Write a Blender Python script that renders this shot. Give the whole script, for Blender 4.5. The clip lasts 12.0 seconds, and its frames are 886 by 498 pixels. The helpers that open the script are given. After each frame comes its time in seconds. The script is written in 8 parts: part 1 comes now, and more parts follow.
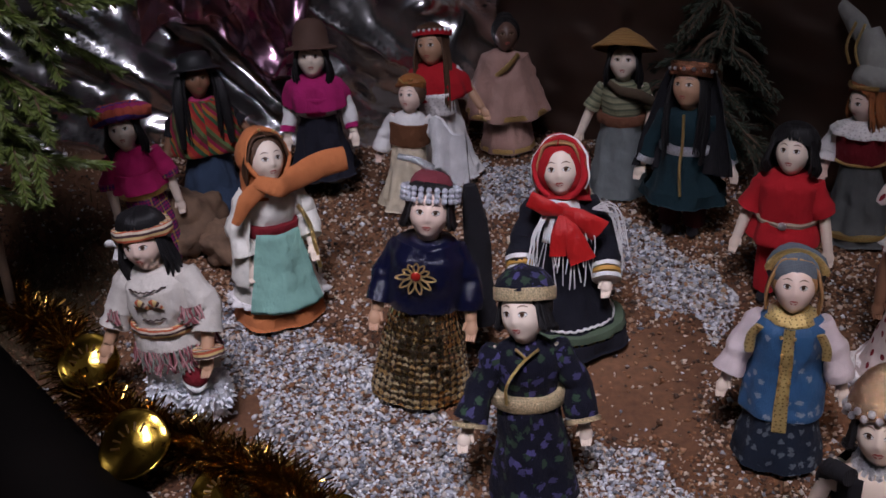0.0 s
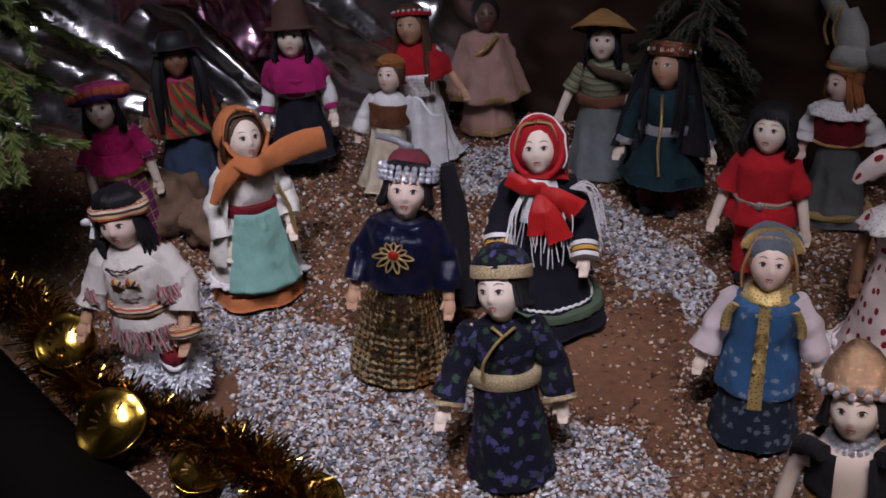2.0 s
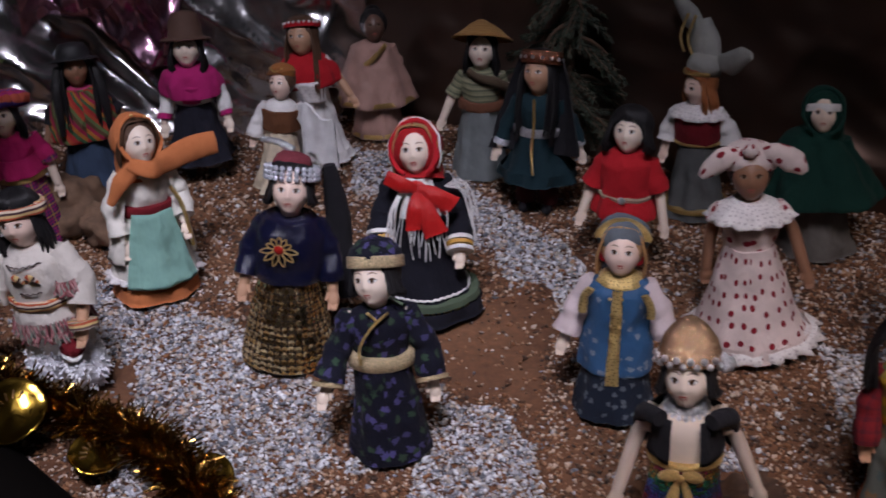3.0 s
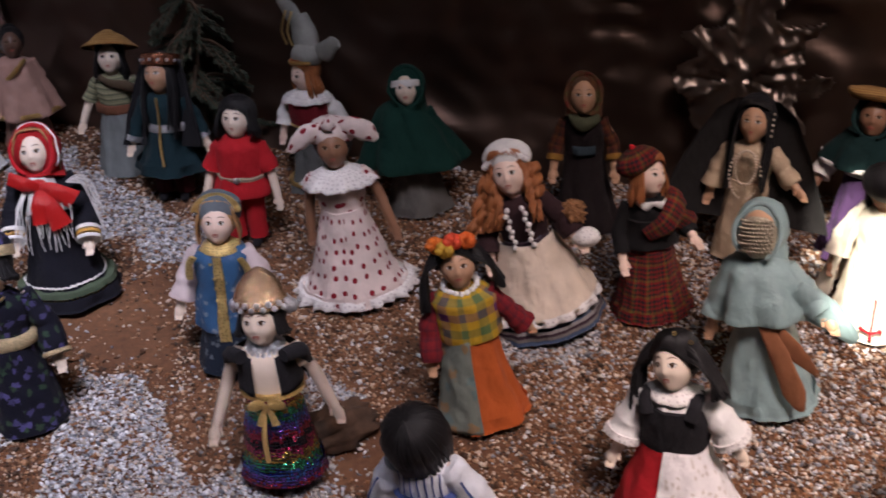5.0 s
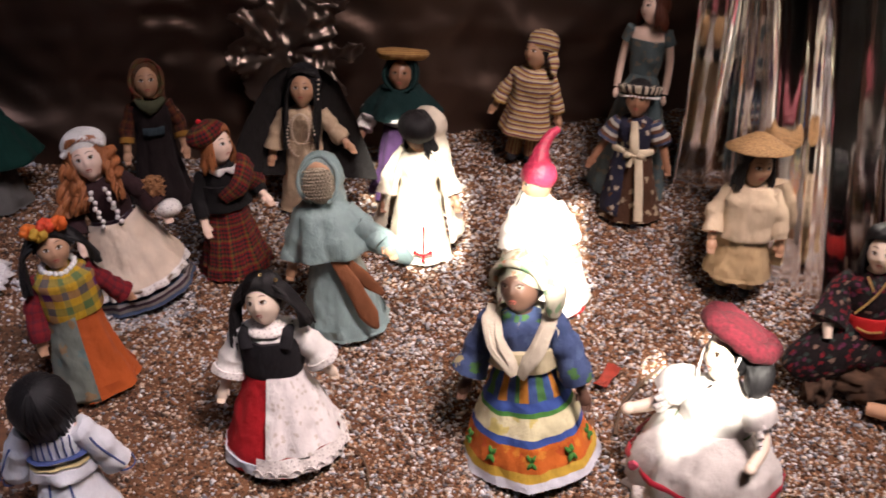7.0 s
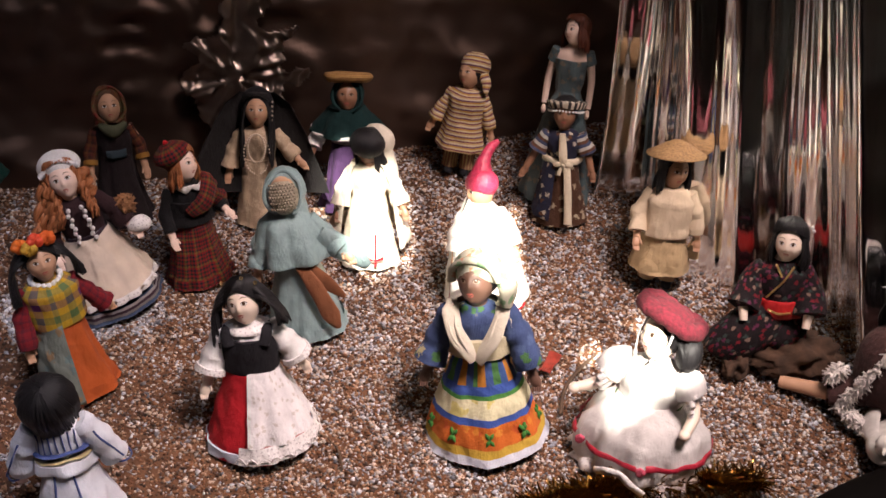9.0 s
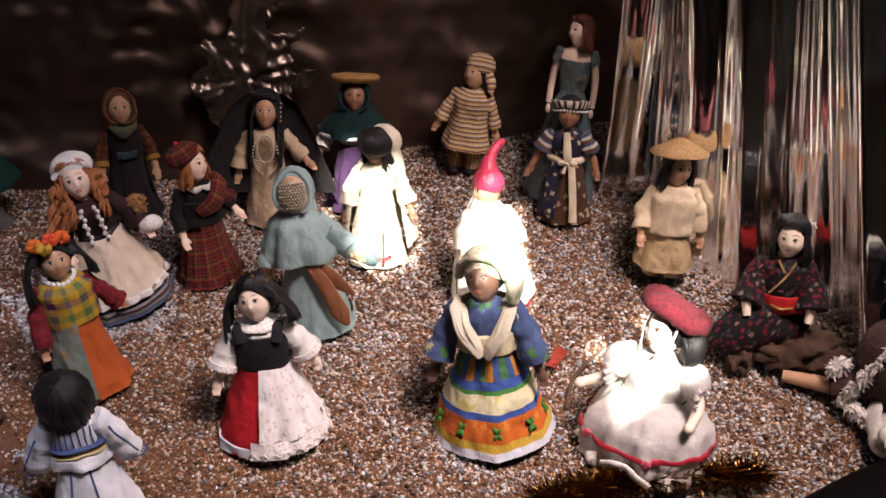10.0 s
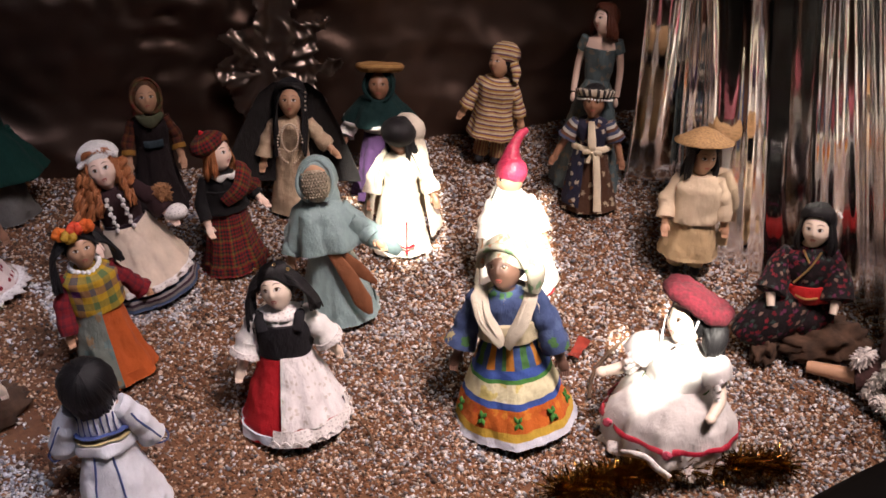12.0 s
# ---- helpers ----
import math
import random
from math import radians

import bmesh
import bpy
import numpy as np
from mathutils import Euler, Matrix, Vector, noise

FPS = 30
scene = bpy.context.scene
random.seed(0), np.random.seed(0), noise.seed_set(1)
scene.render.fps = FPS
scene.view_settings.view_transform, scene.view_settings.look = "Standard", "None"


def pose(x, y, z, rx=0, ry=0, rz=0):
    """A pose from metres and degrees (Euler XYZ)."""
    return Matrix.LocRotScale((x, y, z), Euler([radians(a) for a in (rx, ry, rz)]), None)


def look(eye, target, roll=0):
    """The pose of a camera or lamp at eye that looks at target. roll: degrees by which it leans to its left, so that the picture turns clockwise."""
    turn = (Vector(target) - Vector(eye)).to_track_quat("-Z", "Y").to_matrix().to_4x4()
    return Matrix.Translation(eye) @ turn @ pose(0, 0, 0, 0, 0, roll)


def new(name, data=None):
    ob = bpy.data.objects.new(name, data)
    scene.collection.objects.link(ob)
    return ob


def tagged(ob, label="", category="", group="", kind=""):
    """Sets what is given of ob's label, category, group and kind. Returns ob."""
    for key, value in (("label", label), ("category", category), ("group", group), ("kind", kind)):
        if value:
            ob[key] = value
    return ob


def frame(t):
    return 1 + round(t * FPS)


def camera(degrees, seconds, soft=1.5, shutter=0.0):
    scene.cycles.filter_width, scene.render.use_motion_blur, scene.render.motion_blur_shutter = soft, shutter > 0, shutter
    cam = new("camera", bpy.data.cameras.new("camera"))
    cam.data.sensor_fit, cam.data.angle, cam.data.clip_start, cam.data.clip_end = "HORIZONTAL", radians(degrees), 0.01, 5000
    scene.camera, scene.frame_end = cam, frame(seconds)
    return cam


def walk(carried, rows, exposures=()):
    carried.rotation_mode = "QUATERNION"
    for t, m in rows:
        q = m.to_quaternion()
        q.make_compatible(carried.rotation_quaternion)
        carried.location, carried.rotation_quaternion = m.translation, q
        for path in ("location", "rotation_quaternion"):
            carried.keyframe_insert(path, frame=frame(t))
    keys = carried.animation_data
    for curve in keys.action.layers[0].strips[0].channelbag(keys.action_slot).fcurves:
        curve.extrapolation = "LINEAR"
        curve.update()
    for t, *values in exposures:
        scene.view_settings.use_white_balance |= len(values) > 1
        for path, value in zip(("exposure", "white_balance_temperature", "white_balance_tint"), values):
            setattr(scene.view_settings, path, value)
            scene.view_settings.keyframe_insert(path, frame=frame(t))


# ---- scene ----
cam = camera(40.0, 12.0, 1.6, 0.4)

# seconds, eye, heading (degrees to the right of +y), pitch, roll
PATH = [
    (0, 0.0010, -0.0005, 0.5605, 0.01, -28.71, -2.16),
    (0.5, 0.0019, -0.0000, 0.5583, 0.25, -28.89, -2.02),
    (1, 0.0049, 0.0001, 0.5562, 0.29, -29.07, -2.25),
    (1.5, 0.0038, -0.0021, 0.5540, 0.38, -29.15, -2.11),
    (2, 0.0073, -0.0041, 0.5549, 0.70, -29.30, -1.84),
    (2.5, 0.0161, -0.0297, 0.5646, 2.51, -29.30, -1.11),
    (2.7, 0.0239, -0.0470, 0.5706, 3.44, -29.19, -0.88),
    (4.3, 0.1402, -0.1784, 0.5955, 10.74, -28.34, -1.29),
    (4.5, 0.1522, -0.1959, 0.5977, 12.46, -28.26, -1.16),
    (5, 0.1677, -0.2283, 0.6132, 15.86, -28.99, -1.42),
    (5.5, 0.1756, -0.2574, 0.6203, 20.07, -29.57, -1.41),
    (6, 0.1749, -0.2939, 0.6300, 25.46, -30.00, -1.69),
    (6.5, 0.1476, -0.3186, 0.6347, 32.04, -29.71, -0.48),
    (7, 0.1099, -0.3348, 0.6501, 38.42, -29.59, 1.15),
    (7.5, 0.0650, -0.3508, 0.6669, 42.30, -28.87, 2.47),
    (7.7, 0.0365, -0.3571, 0.6693, 43.88, -28.46, 2.35),
    (9.3, -0.0131, -0.3802, 0.6873, 44.34, -28.18, 2.09),
    (9.5, -0.0193, -0.3831, 0.6896, 44.40, -28.14, 2.06),
    (10, -0.0212, -0.3867, 0.6873, 44.10, -28.12, 1.74),
    (10.5, -0.0218, -0.3865, 0.6892, 43.80, -28.35, 1.76),
    (11, -0.0136, -0.3910, 0.6894, 43.09, -28.71, 1.44),
    (11.5, -0.0099, -0.3935, 0.6891, 42.67, -28.78, 1.16),
    (12, -0.0116, -0.3961, 0.6896, 42.20, -28.75, 0.97),
]


def cam_pose(row):
    t, x, y, z, yaw, pit, roll = row
    a, b = radians(yaw), radians(pit)
    way = Vector((math.sin(a) * math.cos(b), math.cos(a) * math.cos(b), math.sin(b)))
    eye = Vector((x, y, z))
    return t, look(eye, eye + way, roll)


EXPO = [(0.0, 0.62), (2.5, 0.68), (4.5, 0.92), (6.0, 1.15), (7.5, 1.24), (12.0, 1.26)]
walk(cam, [cam_pose(r) for r in PATH], EXPO)

# ---------------------------------------------------------------- light
world = bpy.data.worlds.new("world")
scene.world = world
world.use_nodes = True
wn = world.node_tree.nodes
sky = wn.new("ShaderNodeTexSky")
sky.sky_type, sky.sun_disc = "NISHITA", False
SUN_AZ, SUN_EL = radians(40), radians(43)      # the sun shines towards this heading
sky.sun_elevation, sky.sun_rotation = SUN_EL, SUN_AZ + math.pi
wn["Background"].inputs["Strength"].default_value = 0.08
world.node_tree.links.new(sky.outputs[0], wn["Background"].inputs["Color"])
SUN_WAY = Vector((math.sin(SUN_AZ) * math.cos(SUN_EL), math.cos(SUN_AZ) * math.cos(SUN_EL), -math.sin(SUN_EL)))


def lamp(name, kind, m, energy, color, **more):
    data = bpy.data.lights.new(name, kind)
    data.energy, data.color = energy, color
    if kind == "SUN":
        data.angle = radians(0.5)
    for k, v in more.items():
        if k == "size":
            data.shape, data.size, data.size_y = "RECTANGLE", v[0], v[1]
        if k == "spread":
            data.spread = radians(v)
    ob = new(name, data)
    ob.matrix_world = m
    return ob


lamp("sun", "SUN", look((0, 0, 3), Vector((0, 0, 3)) + SUN_WAY), 8.5, (1.0, 0.93, 0.82))
# fill lamps added over the display: cool on the shaded side, warmer on sunny
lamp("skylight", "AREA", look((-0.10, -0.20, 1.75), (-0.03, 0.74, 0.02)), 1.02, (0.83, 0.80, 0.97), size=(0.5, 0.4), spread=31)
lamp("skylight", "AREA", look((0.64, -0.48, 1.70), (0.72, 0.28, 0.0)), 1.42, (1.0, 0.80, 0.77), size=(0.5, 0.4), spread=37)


# ---------------------------------------------------------------- materials
MATS = {}


class Nodes:
    """A short way to wire a node tree."""

    def __init__(self, name):
        self.m = bpy.data.materials.new(name)
        self.m.use_nodes = True
        self.t = self.m.node_tree
        self.b = self.t.nodes["Principled BSDF"]

    def node(self, kind, **vals):
        n = self.t.nodes.new("ShaderNode" + kind)
        for k, v in vals.items():
            if k in n.inputs:
                if hasattr(v, "is_output"):
                    self.t.links.new(v, n.inputs[k])
                else:
                    n.inputs[k].default_value = v
        return n

    def link(self, a, b):
        self.t.links.new(a, b)

    def math(self, op, a, b=0.0):
        n = self.t.nodes.new("ShaderNodeMath")
        n.operation = op
        for i, v in enumerate((a, b)):
            if hasattr(v, "is_output"):
                self.t.links.new(v, n.inputs[i])
            else:
                n.inputs[i].default_value = v
        return n.outputs[0]

    def mix(self, fac, a, b, mode="MIX"):
        n = self.t.nodes.new("ShaderNodeMix")
        n.data_type, n.blend_type = "RGBA", mode
        for sock, v in ((n.inputs[0], fac), (n.inputs[6], a), (n.inputs[7], b)):
            if hasattr(v, "is_output"):
                self.t.links.new(v, sock)
            elif isinstance(v, tuple):
                sock.default_value = (*v, 1)
            else:
                sock.default_value = v
        return n.outputs[2]

    def ramp(self, fac, stops, mode="LINEAR"):
        n = self.t.nodes.new("ShaderNodeValToRGB")
        n.color_ramp.interpolation = mode
        e = n.color_ramp.elements
        while len(e) < len(stops):
            e.new(1.0)
        for el, (p, c) in zip(e, stops):
            el.position, el.color = p, (*c, 1) if len(c) == 3 else c
        self.link(fac, n.inputs[0])
        return n.outputs[0]

    def noise(self, vec, scale, detail=3.0, rough=0.55):
        n = self.t.nodes.new("ShaderNodeTexNoise")
        n.inputs["Scale"].default_value, n.inputs["Detail"].default_value, n.inputs["Roughness"].default_value = scale, detail, rough
        if vec is not None:
            self.link(vec, n.inputs["Vector"])
        return n.outputs["Fac"]

    def coord(self, which):
        return self.t.nodes.new("ShaderNodeTexCoord").outputs[which]

    def uv(self):
        s = self.t.nodes.new("ShaderNodeSeparateXYZ")
        self.link(self.coord("UV"), s.inputs[0])
        return s.outputs[0], s.outputs[1]

    def bump(self, height, strength=0.3, distance=0.001):
        n = self.t.nodes.new("ShaderNodeBump")
        n.inputs["Strength"].default_value, n.inputs["Distance"].default_value = strength, distance
        self.link(height, n.inputs["Height"])
        self.link(n.outputs[0], self.b.inputs["Normal"])

    def set(self, color=None, rough=0.8, metal=0.0, spec=None, sheen=0.0):
        if color is not None:
            if hasattr(color, "is_output"):
                self.link(color, self.b.inputs["Base Color"])
            else:
                self.b.inputs["Base Color"].default_value = (*color, 1)
        if hasattr(rough, "is_output"):
            self.link(rough, self.b.inputs["Roughness"])
        else:
            self.b.inputs["Roughness"].default_value = rough
        self.b.inputs["Metallic"].default_value = metal
        if spec is not None:
            self.b.inputs["Specular IOR Level"].default_value = spec
        self.b.inputs["Sheen Weight"].default_value = sheen
        return self.m


def cells(n, scale, rnd=0.3, feature="F1"):
    v = n.t.nodes.new("ShaderNodeTexVoronoi")
    v.voronoi_dimensions = "2D"
    v.feature = feature
    v.inputs["Scale"].default_value, v.inputs["Randomness"].default_value = scale, rnd
    n.link(n.coord("UV"), v.inputs["Vector"])
    return v


def cloth(name, col, pattern="", cols=(), scale=1.0, rough=0.85, sheen=0.02, metal=0.0):
    """Cloth with a fine weave and soft creases. UV is in metres: u round the body, v down it."""
    if name in MATS:
        return MATS[name]
    n = Nodes(name)
    u, v = n.uv()
    base = None
    if pattern == "plaid":
        k = 1.0 / scale
        stops = [(i / len(cols), c) for i, c in enumerate(cols)]
        a = n.ramp(n.math("FRACT", n.math("MULTIPLY", u, k)), stops, "CONSTANT")
        b = n.ramp(n.math("FRACT", n.math("MULTIPLY", v, k)), stops, "CONSTANT")
        base = n.mix(0.5, a, b)
    elif pattern == "bands":            # stripes round the body, one colour after another, of that period in metres
        stops = [(i / len(cols), c) for i, c in enumerate(cols)]
        base = n.ramp(n.math("FRACT", n.math("MULTIPLY", v, 1.0 / scale)), stops, "CONSTANT")
    elif pattern == "stripes":
        stops = [(i / len(cols), c) for i, c in enumerate(cols)]
        base = n.ramp(n.math("FRACT", n.math("MULTIPLY", u, 1.0 / scale)), stops, "CONSTANT")
    elif pattern == "diagonal":
        stops = [(i / len(cols), c) for i, c in enumerate(cols)]
        base = n.ramp(n.math("FRACT", n.math("MULTIPLY", n.math("ADD", u, n.math("MULTIPLY", v, 0.6)), 1.0 / scale)), stops, "CONSTANT")
    elif pattern == "dots":
        d = cells(n, 1.0 / scale, 0.55).outputs["Distance"]
        base = n.mix(n.math("LESS_THAN", d, 0.2), col, cols[0])
    elif pattern == "floral":
        vor = cells(n, 1.0 / scale, 1.0)
        big = n.math("LESS_THAN", n.math("ADD", vor.outputs["Distance"], n.math("MULTIPLY", n.noise(n.coord("UV"), 3.4 / scale), 1.1)), 0.86)
        pick = n.t.nodes.new("ShaderNodeSeparateColor")
        n.link(vor.outputs["Color"], pick.inputs[0])
        stops = [(i / len(cols), c) for i, c in enumerate(cols)]
        base = n.mix(big, col, n.ramp(pick.outputs[0], stops, "CONSTANT"))
    elif pattern == "sequins":
        vor = cells(n, 1.0 / scale, 0.12)
        pick = n.t.nodes.new("ShaderNodeSeparateColor")
        n.link(vor.outputs["Color"], pick.inputs[0])
        disc = n.math("LESS_THAN", vor.outputs["Distance"], 0.47)
        stops = [(i / len(cols), c) for i, c in enumerate(cols)]
        tint = n.ramp(n.math("FRACT", n.math("ADD", n.math("MULTIPLY", v, 9.0 * (len(cols) > 2) * 2.2), n.math("MULTIPLY", pick.outputs[0], 0.16 if len(cols) > 2 else 1.0))), stops, "CONSTANT")
        base = n.mix(disc, col, tint)
        n.link(disc, n.b.inputs["Metallic"])
        wob = n.t.nodes.new("ShaderNodeBump")
        wob.inputs["Strength"].default_value, wob.inputs["Distance"].default_value = 0.9, 0.0025
        n.link(n.math("MULTIPLY", vor.outputs["Distance"], pick.outputs[1]), wob.inputs["Height"])
        n.link(wob.outputs[0], n.b.inputs["Normal"])
    obj = n.coord("Object")
    soft = n.noise(obj, 38.0, 3.0)
    tone = n.ramp(soft, [(0.25, (0.80, 0.80, 0.80)), (0.75, (1.10, 1.10, 1.10))])
    yarn = n.ramp(n.noise(n.coord("UV"), 1400.0, 2.0), [(0.3, (0.88,) * 3), (0.7, (1.10,) * 3)])
    out = n.mix(1.0, n.mix(1.0, base if base is not None else col, tone, "MULTIPLY"), yarn, "MULTIPLY")
    if pattern != "sequins":
        weave = n.math("ADD", n.math("SINE", n.math("MULTIPLY", u, 5200.0)), n.math("SINE", n.math("MULTIPLY", v, 5200.0)))
        stretch = n.t.nodes.new("ShaderNodeMapping")
        stretch.inputs["Scale"].default_value = (1.0, 1.0, 0.45)
        n.link(obj, stretch.inputs["Vector"])
        crease = n.math("ADD", n.noise(stretch.outputs[0], 85.0, 3.0, 0.55), n.math("MULTIPLY", n.noise(obj, 60.0, 3.0), 0.7))
        n.bump(n.math("ADD", n.math("MULTIPLY", weave, 0.02), crease), 0.7, 0.0038)
        m = n.set(out, rough, metal, 0.2 if rough > 0.6 else 0.45, sheen)
    else:
        m = n.set(out, 0.22, 0.0)
        n.link(disc, n.b.inputs["Metallic"])
    m["cloth"] = 1
    MATS[name] = m
    return m


def plain(name, col, rough=0.5, metal=0.0, var=0.15, scale=60.0, bump=0.0, spec=None, rough_var=0.0):
    """A paint, skin, hair, metal or wood with soft uneven tone."""
    if name in MATS:
        return MATS[name]
    n = Nodes(name)
    f = n.noise(n.coord("Object"), scale, 4.0)
    tone = n.ramp(f, [(0.3, (1 - var,) * 3), (0.7, (1 + var * 0.6,) * 3)])
    if bump:
        n.bump(f, bump, 0.002)
    r = n.math("ADD", n.math("MULTIPLY", f, rough_var), rough) if rough_var else rough
    MATS[name] = n.set(n.mix(1.0, col, tone, "MULTIPLY"), r, metal, spec)
    return MATS[name]


def skin(name, col):
    """Bisque porcelain with a slight satin."""
    return plain(name, col, 0.42, 0.0, 0.08, 45.0, 0.0, 0.4)


def strands(name, col, rough=0.48):
    """Doll hair: fine streaks along the head."""
    if name in MATS:
        return MATS[name]
    n = Nodes(name)
    u, v = n.uv()
    c = n.t.nodes.new("ShaderNodeCombineXYZ")
    n.link(n.math("MULTIPLY", u, 900.0), c.inputs[0])
    n.link(n.math("MULTIPLY", v, 60.0), c.inputs[1])
    f = n.noise(c.outputs[0], 1.0, 3.0)
    n.bump(f, 0.7, 0.0015)
    MATS[name] = n.set(n.mix(1.0, col, n.ramp(f, [(0.3, (0.55,) * 3), (0.75, (1.5,) * 3)]), "MULTIPLY"), rough, 0.0, 0.3)
    return MATS[name]


def foil_mat(name, col, rough=0.12):
    n = Nodes(name)
    o = n.coord("Object")
    n.bump(n.math("ADD", n.noise(o, 7.0, 2.0), n.math("MULTIPLY", n.noise(o, 40.0, 2.0), 0.06)), 0.22, 0.02)
    return n.set(n.mix(n.noise(o, 5.0), col, tuple(c * 0.75 for c in col)), n.math("ADD", n.math("MULTIPLY", n.noise(o, 25.0), 0.16), rough - 0.06), 1.0)


# ---------------------------------------------------------------- mesh building
class Shape:
    """Collects the faces of ONE mesh, with a material and metric UVs for each face."""

    def __init__(self):
        self.v, self.f, self.m, self.uv, self.mats = [], [], [], [], []
        self.x = Matrix()

    def mat(self, material):
        if material not in self.mats:
            self.mats.append(material)
        return self.mats.index(material)

    def grid(self, rows, material, closed=True, uvs=None, cap0=False, cap1=False):
        """rows: rings of points with equal counts."""
        k, base, n, mi = len(rows[0]), len(self.v), len(rows), self.mat(material)
        for r in rows:
            self.v.extend(tuple(self.x @ Vector(p)) for p in r)
        for i in range(n - 1):
            for j in range(k if closed else k - 1):
                j2 = (j + 1) % k
                self.f.append((base + i * k + j, base + i * k + j2, base + (i + 1) * k + j2, base + (i + 1) * k + j))
                self.m.append(mi)
                if uvs:
                    self.uv.append([uvs(i, j), uvs(i, j + 1), uvs(i + 1, j + 1), uvs(i + 1, j)])
                else:
                    self.uv.append([(0, 0)] * 4)
        for do, i in ((cap0, 0), (cap1, n - 1)):
            if do:
                ring = list(range(len(self.v), len(self.v) + k))
                self.v.extend(self.v[base + i * k + j] for j in range(k))
                self.f.append(tuple(ring if i else ring[::-1]))
                self.m.append(mi)
                self.uv.append([(self.v[q][0], self.v[q][1]) for q in self.f[-1]])

    def lathe(self, prof, material, n=36, ex=1.0, ey=0.82, pleats=0, amp=0.0, seed=0, at=(0, 0), cap0=False, cap1=True, a0=0.0, a1=2 * math.pi, lean=(0, 0)):
        """prof: (radius, height) from the bottom up; pleats grow towards the bottom; a0..a1 from the front, to the doll's left hand side."""
        z0, z1 = prof[0][1], prof[-1][1]
        if material.get("cloth"):
            fine = [prof[0]]
            for (r, z), (r2, z2) in zip(prof, prof[1:]):
                k = max(1, round(math.hypot(r2 - r, z2 - z) / 0.0042))
                fine += [(r + (r2 - r) * i / k, z + (z2 - z) * i / k) for i in range(1, k + 1)]
            prof = fine
            if n > 24:
                n = max(n, 84)
        full = a1 - a0 > 6.28
        rnd = random.Random(seed)
        ph = [rnd.uniform(0, 6.3) for _ in range(4)]
        rows, cnt = [], n if full else n + 1
        for r, z in prof:
            t = (z - z0) / (z1 - z0) if z1 != z0 else 0
            row = []
            for j in range(cnt):
                a = a0 + (a1 - a0) * j / n
                f = a * pleats + ph[0] + 0.6 * math.sin(2 * a + ph[3])
                w = amp * (1 - t) ** 0.6 * (1.5 * abs(math.sin(f / 2)) ** 0.8 - 0.9 + 0.7 * math.sin(f + ph[1]) + 0.6 * math.sin(a * (pleats // 2 + 1) + ph[2])) if pleats else 0
                q = r * (1 + w)
                row.append((at[0] + q * ex * math.sin(a) + lean[0] * t, at[1] - q * ey * math.cos(a) + lean[1] * t, z + (0.15 * r * w if t == 0 else 0)))
            rows.append(row)
        rm = max(r for r, _ in prof)
        arc = [0.0]
        for (r, z), (r2, z2) in zip(prof, prof[1:]):
            arc.append(arc[-1] + math.hypot(r2 - r, z2 - z))
        self.grid(rows, material, full, lambda i, j: ((a0 + (a1 - a0) * j / n) * rm * 0.85, arc[i]), cap0 and full, cap1 and full)

    def tube(self, pts, radii, material, n=10, flat=1.0, smooth=True):
        pts = [Vector(p) for p in pts]
        radii = list(radii) if hasattr(radii, "__len__") else [radii] * len(pts)
        if smooth and len(pts) > 2:
            fine, fr, s = [], [], 4
            for i in range(len(pts) - 1):
                p0, p1, p2, p3 = pts[max(i - 1, 0)], pts[i], pts[i + 1], pts[min(i + 2, len(pts) - 1)]
                for q in range(s):
                    t = q / s
                    fine.append(0.5 * ((2 * p1) + (p2 - p0) * t + (2 * p0 - 5 * p1 + 4 * p2 - p3) * t * t + (3 * p1 - p0 - 3 * p2 + p3) * t ** 3))
                    fr.append(radii[i] + (radii[i + 1] - radii[i]) * t)
            fine.append(pts[-1]), fr.append(radii[-1])
            pts, radii = fine, fr
        side, rows, arc = None, [], [0.0]
        for i, p in enumerate(pts):
            way = (pts[min(i + 1, len(pts) - 1)] - pts[max(i - 1, 0)]).normalized()
            if side is None:
                side = way.cross(Vector((0, 1, 0.01)))
                if side.length < 1e-3:
                    side = Vector((1, 0, 0))
            side = (side - way * side.dot(way)).normalized()
            up = way.cross(side)
            rows.append([p + radii[i] * (math.cos(a) * side + flat * math.sin(a) * up) for a in (2 * math.pi * j / n for j in range(n))])
            if i:
                arc.append(arc[-1] + (p - pts[i - 1]).length)
        rm = max(radii)
        self.grid(rows, material, True, lambda i, j: (6.28 * rm * j / n, arc[i]), True, True)

    def ball(self, c, r, material, n=14, rot=None, warp=None):
        c, r = Vector(c), (r, r, r) if not hasattr(r, "__len__") else r
        m = Euler([radians(a) for a in rot]).to_matrix() if rot else Matrix.Identity(3)
        rows, h = [], max(4, n // 2)
        for i in range(h + 1):
            th = math.pi * (i + 0.02) / (h + 0.04)
            row = []
            for j in range(n):
                a = 2 * math.pi * j / n
                d = Vector((math.sin(th) * math.sin(a), -math.sin(th) * math.cos(a), -math.cos(th)))
                p = Vector((d.x * r[0], d.y * r[1], d.z * r[2]))
                if warp:
                    p = warp(p, d)
                row.append(c + m @ p)
            rows.append(row)
        self.grid(rows, material, True, lambda i, j: (6.28 * r[0] * j / n, 3.14 * r[2] * i / h), True, True)

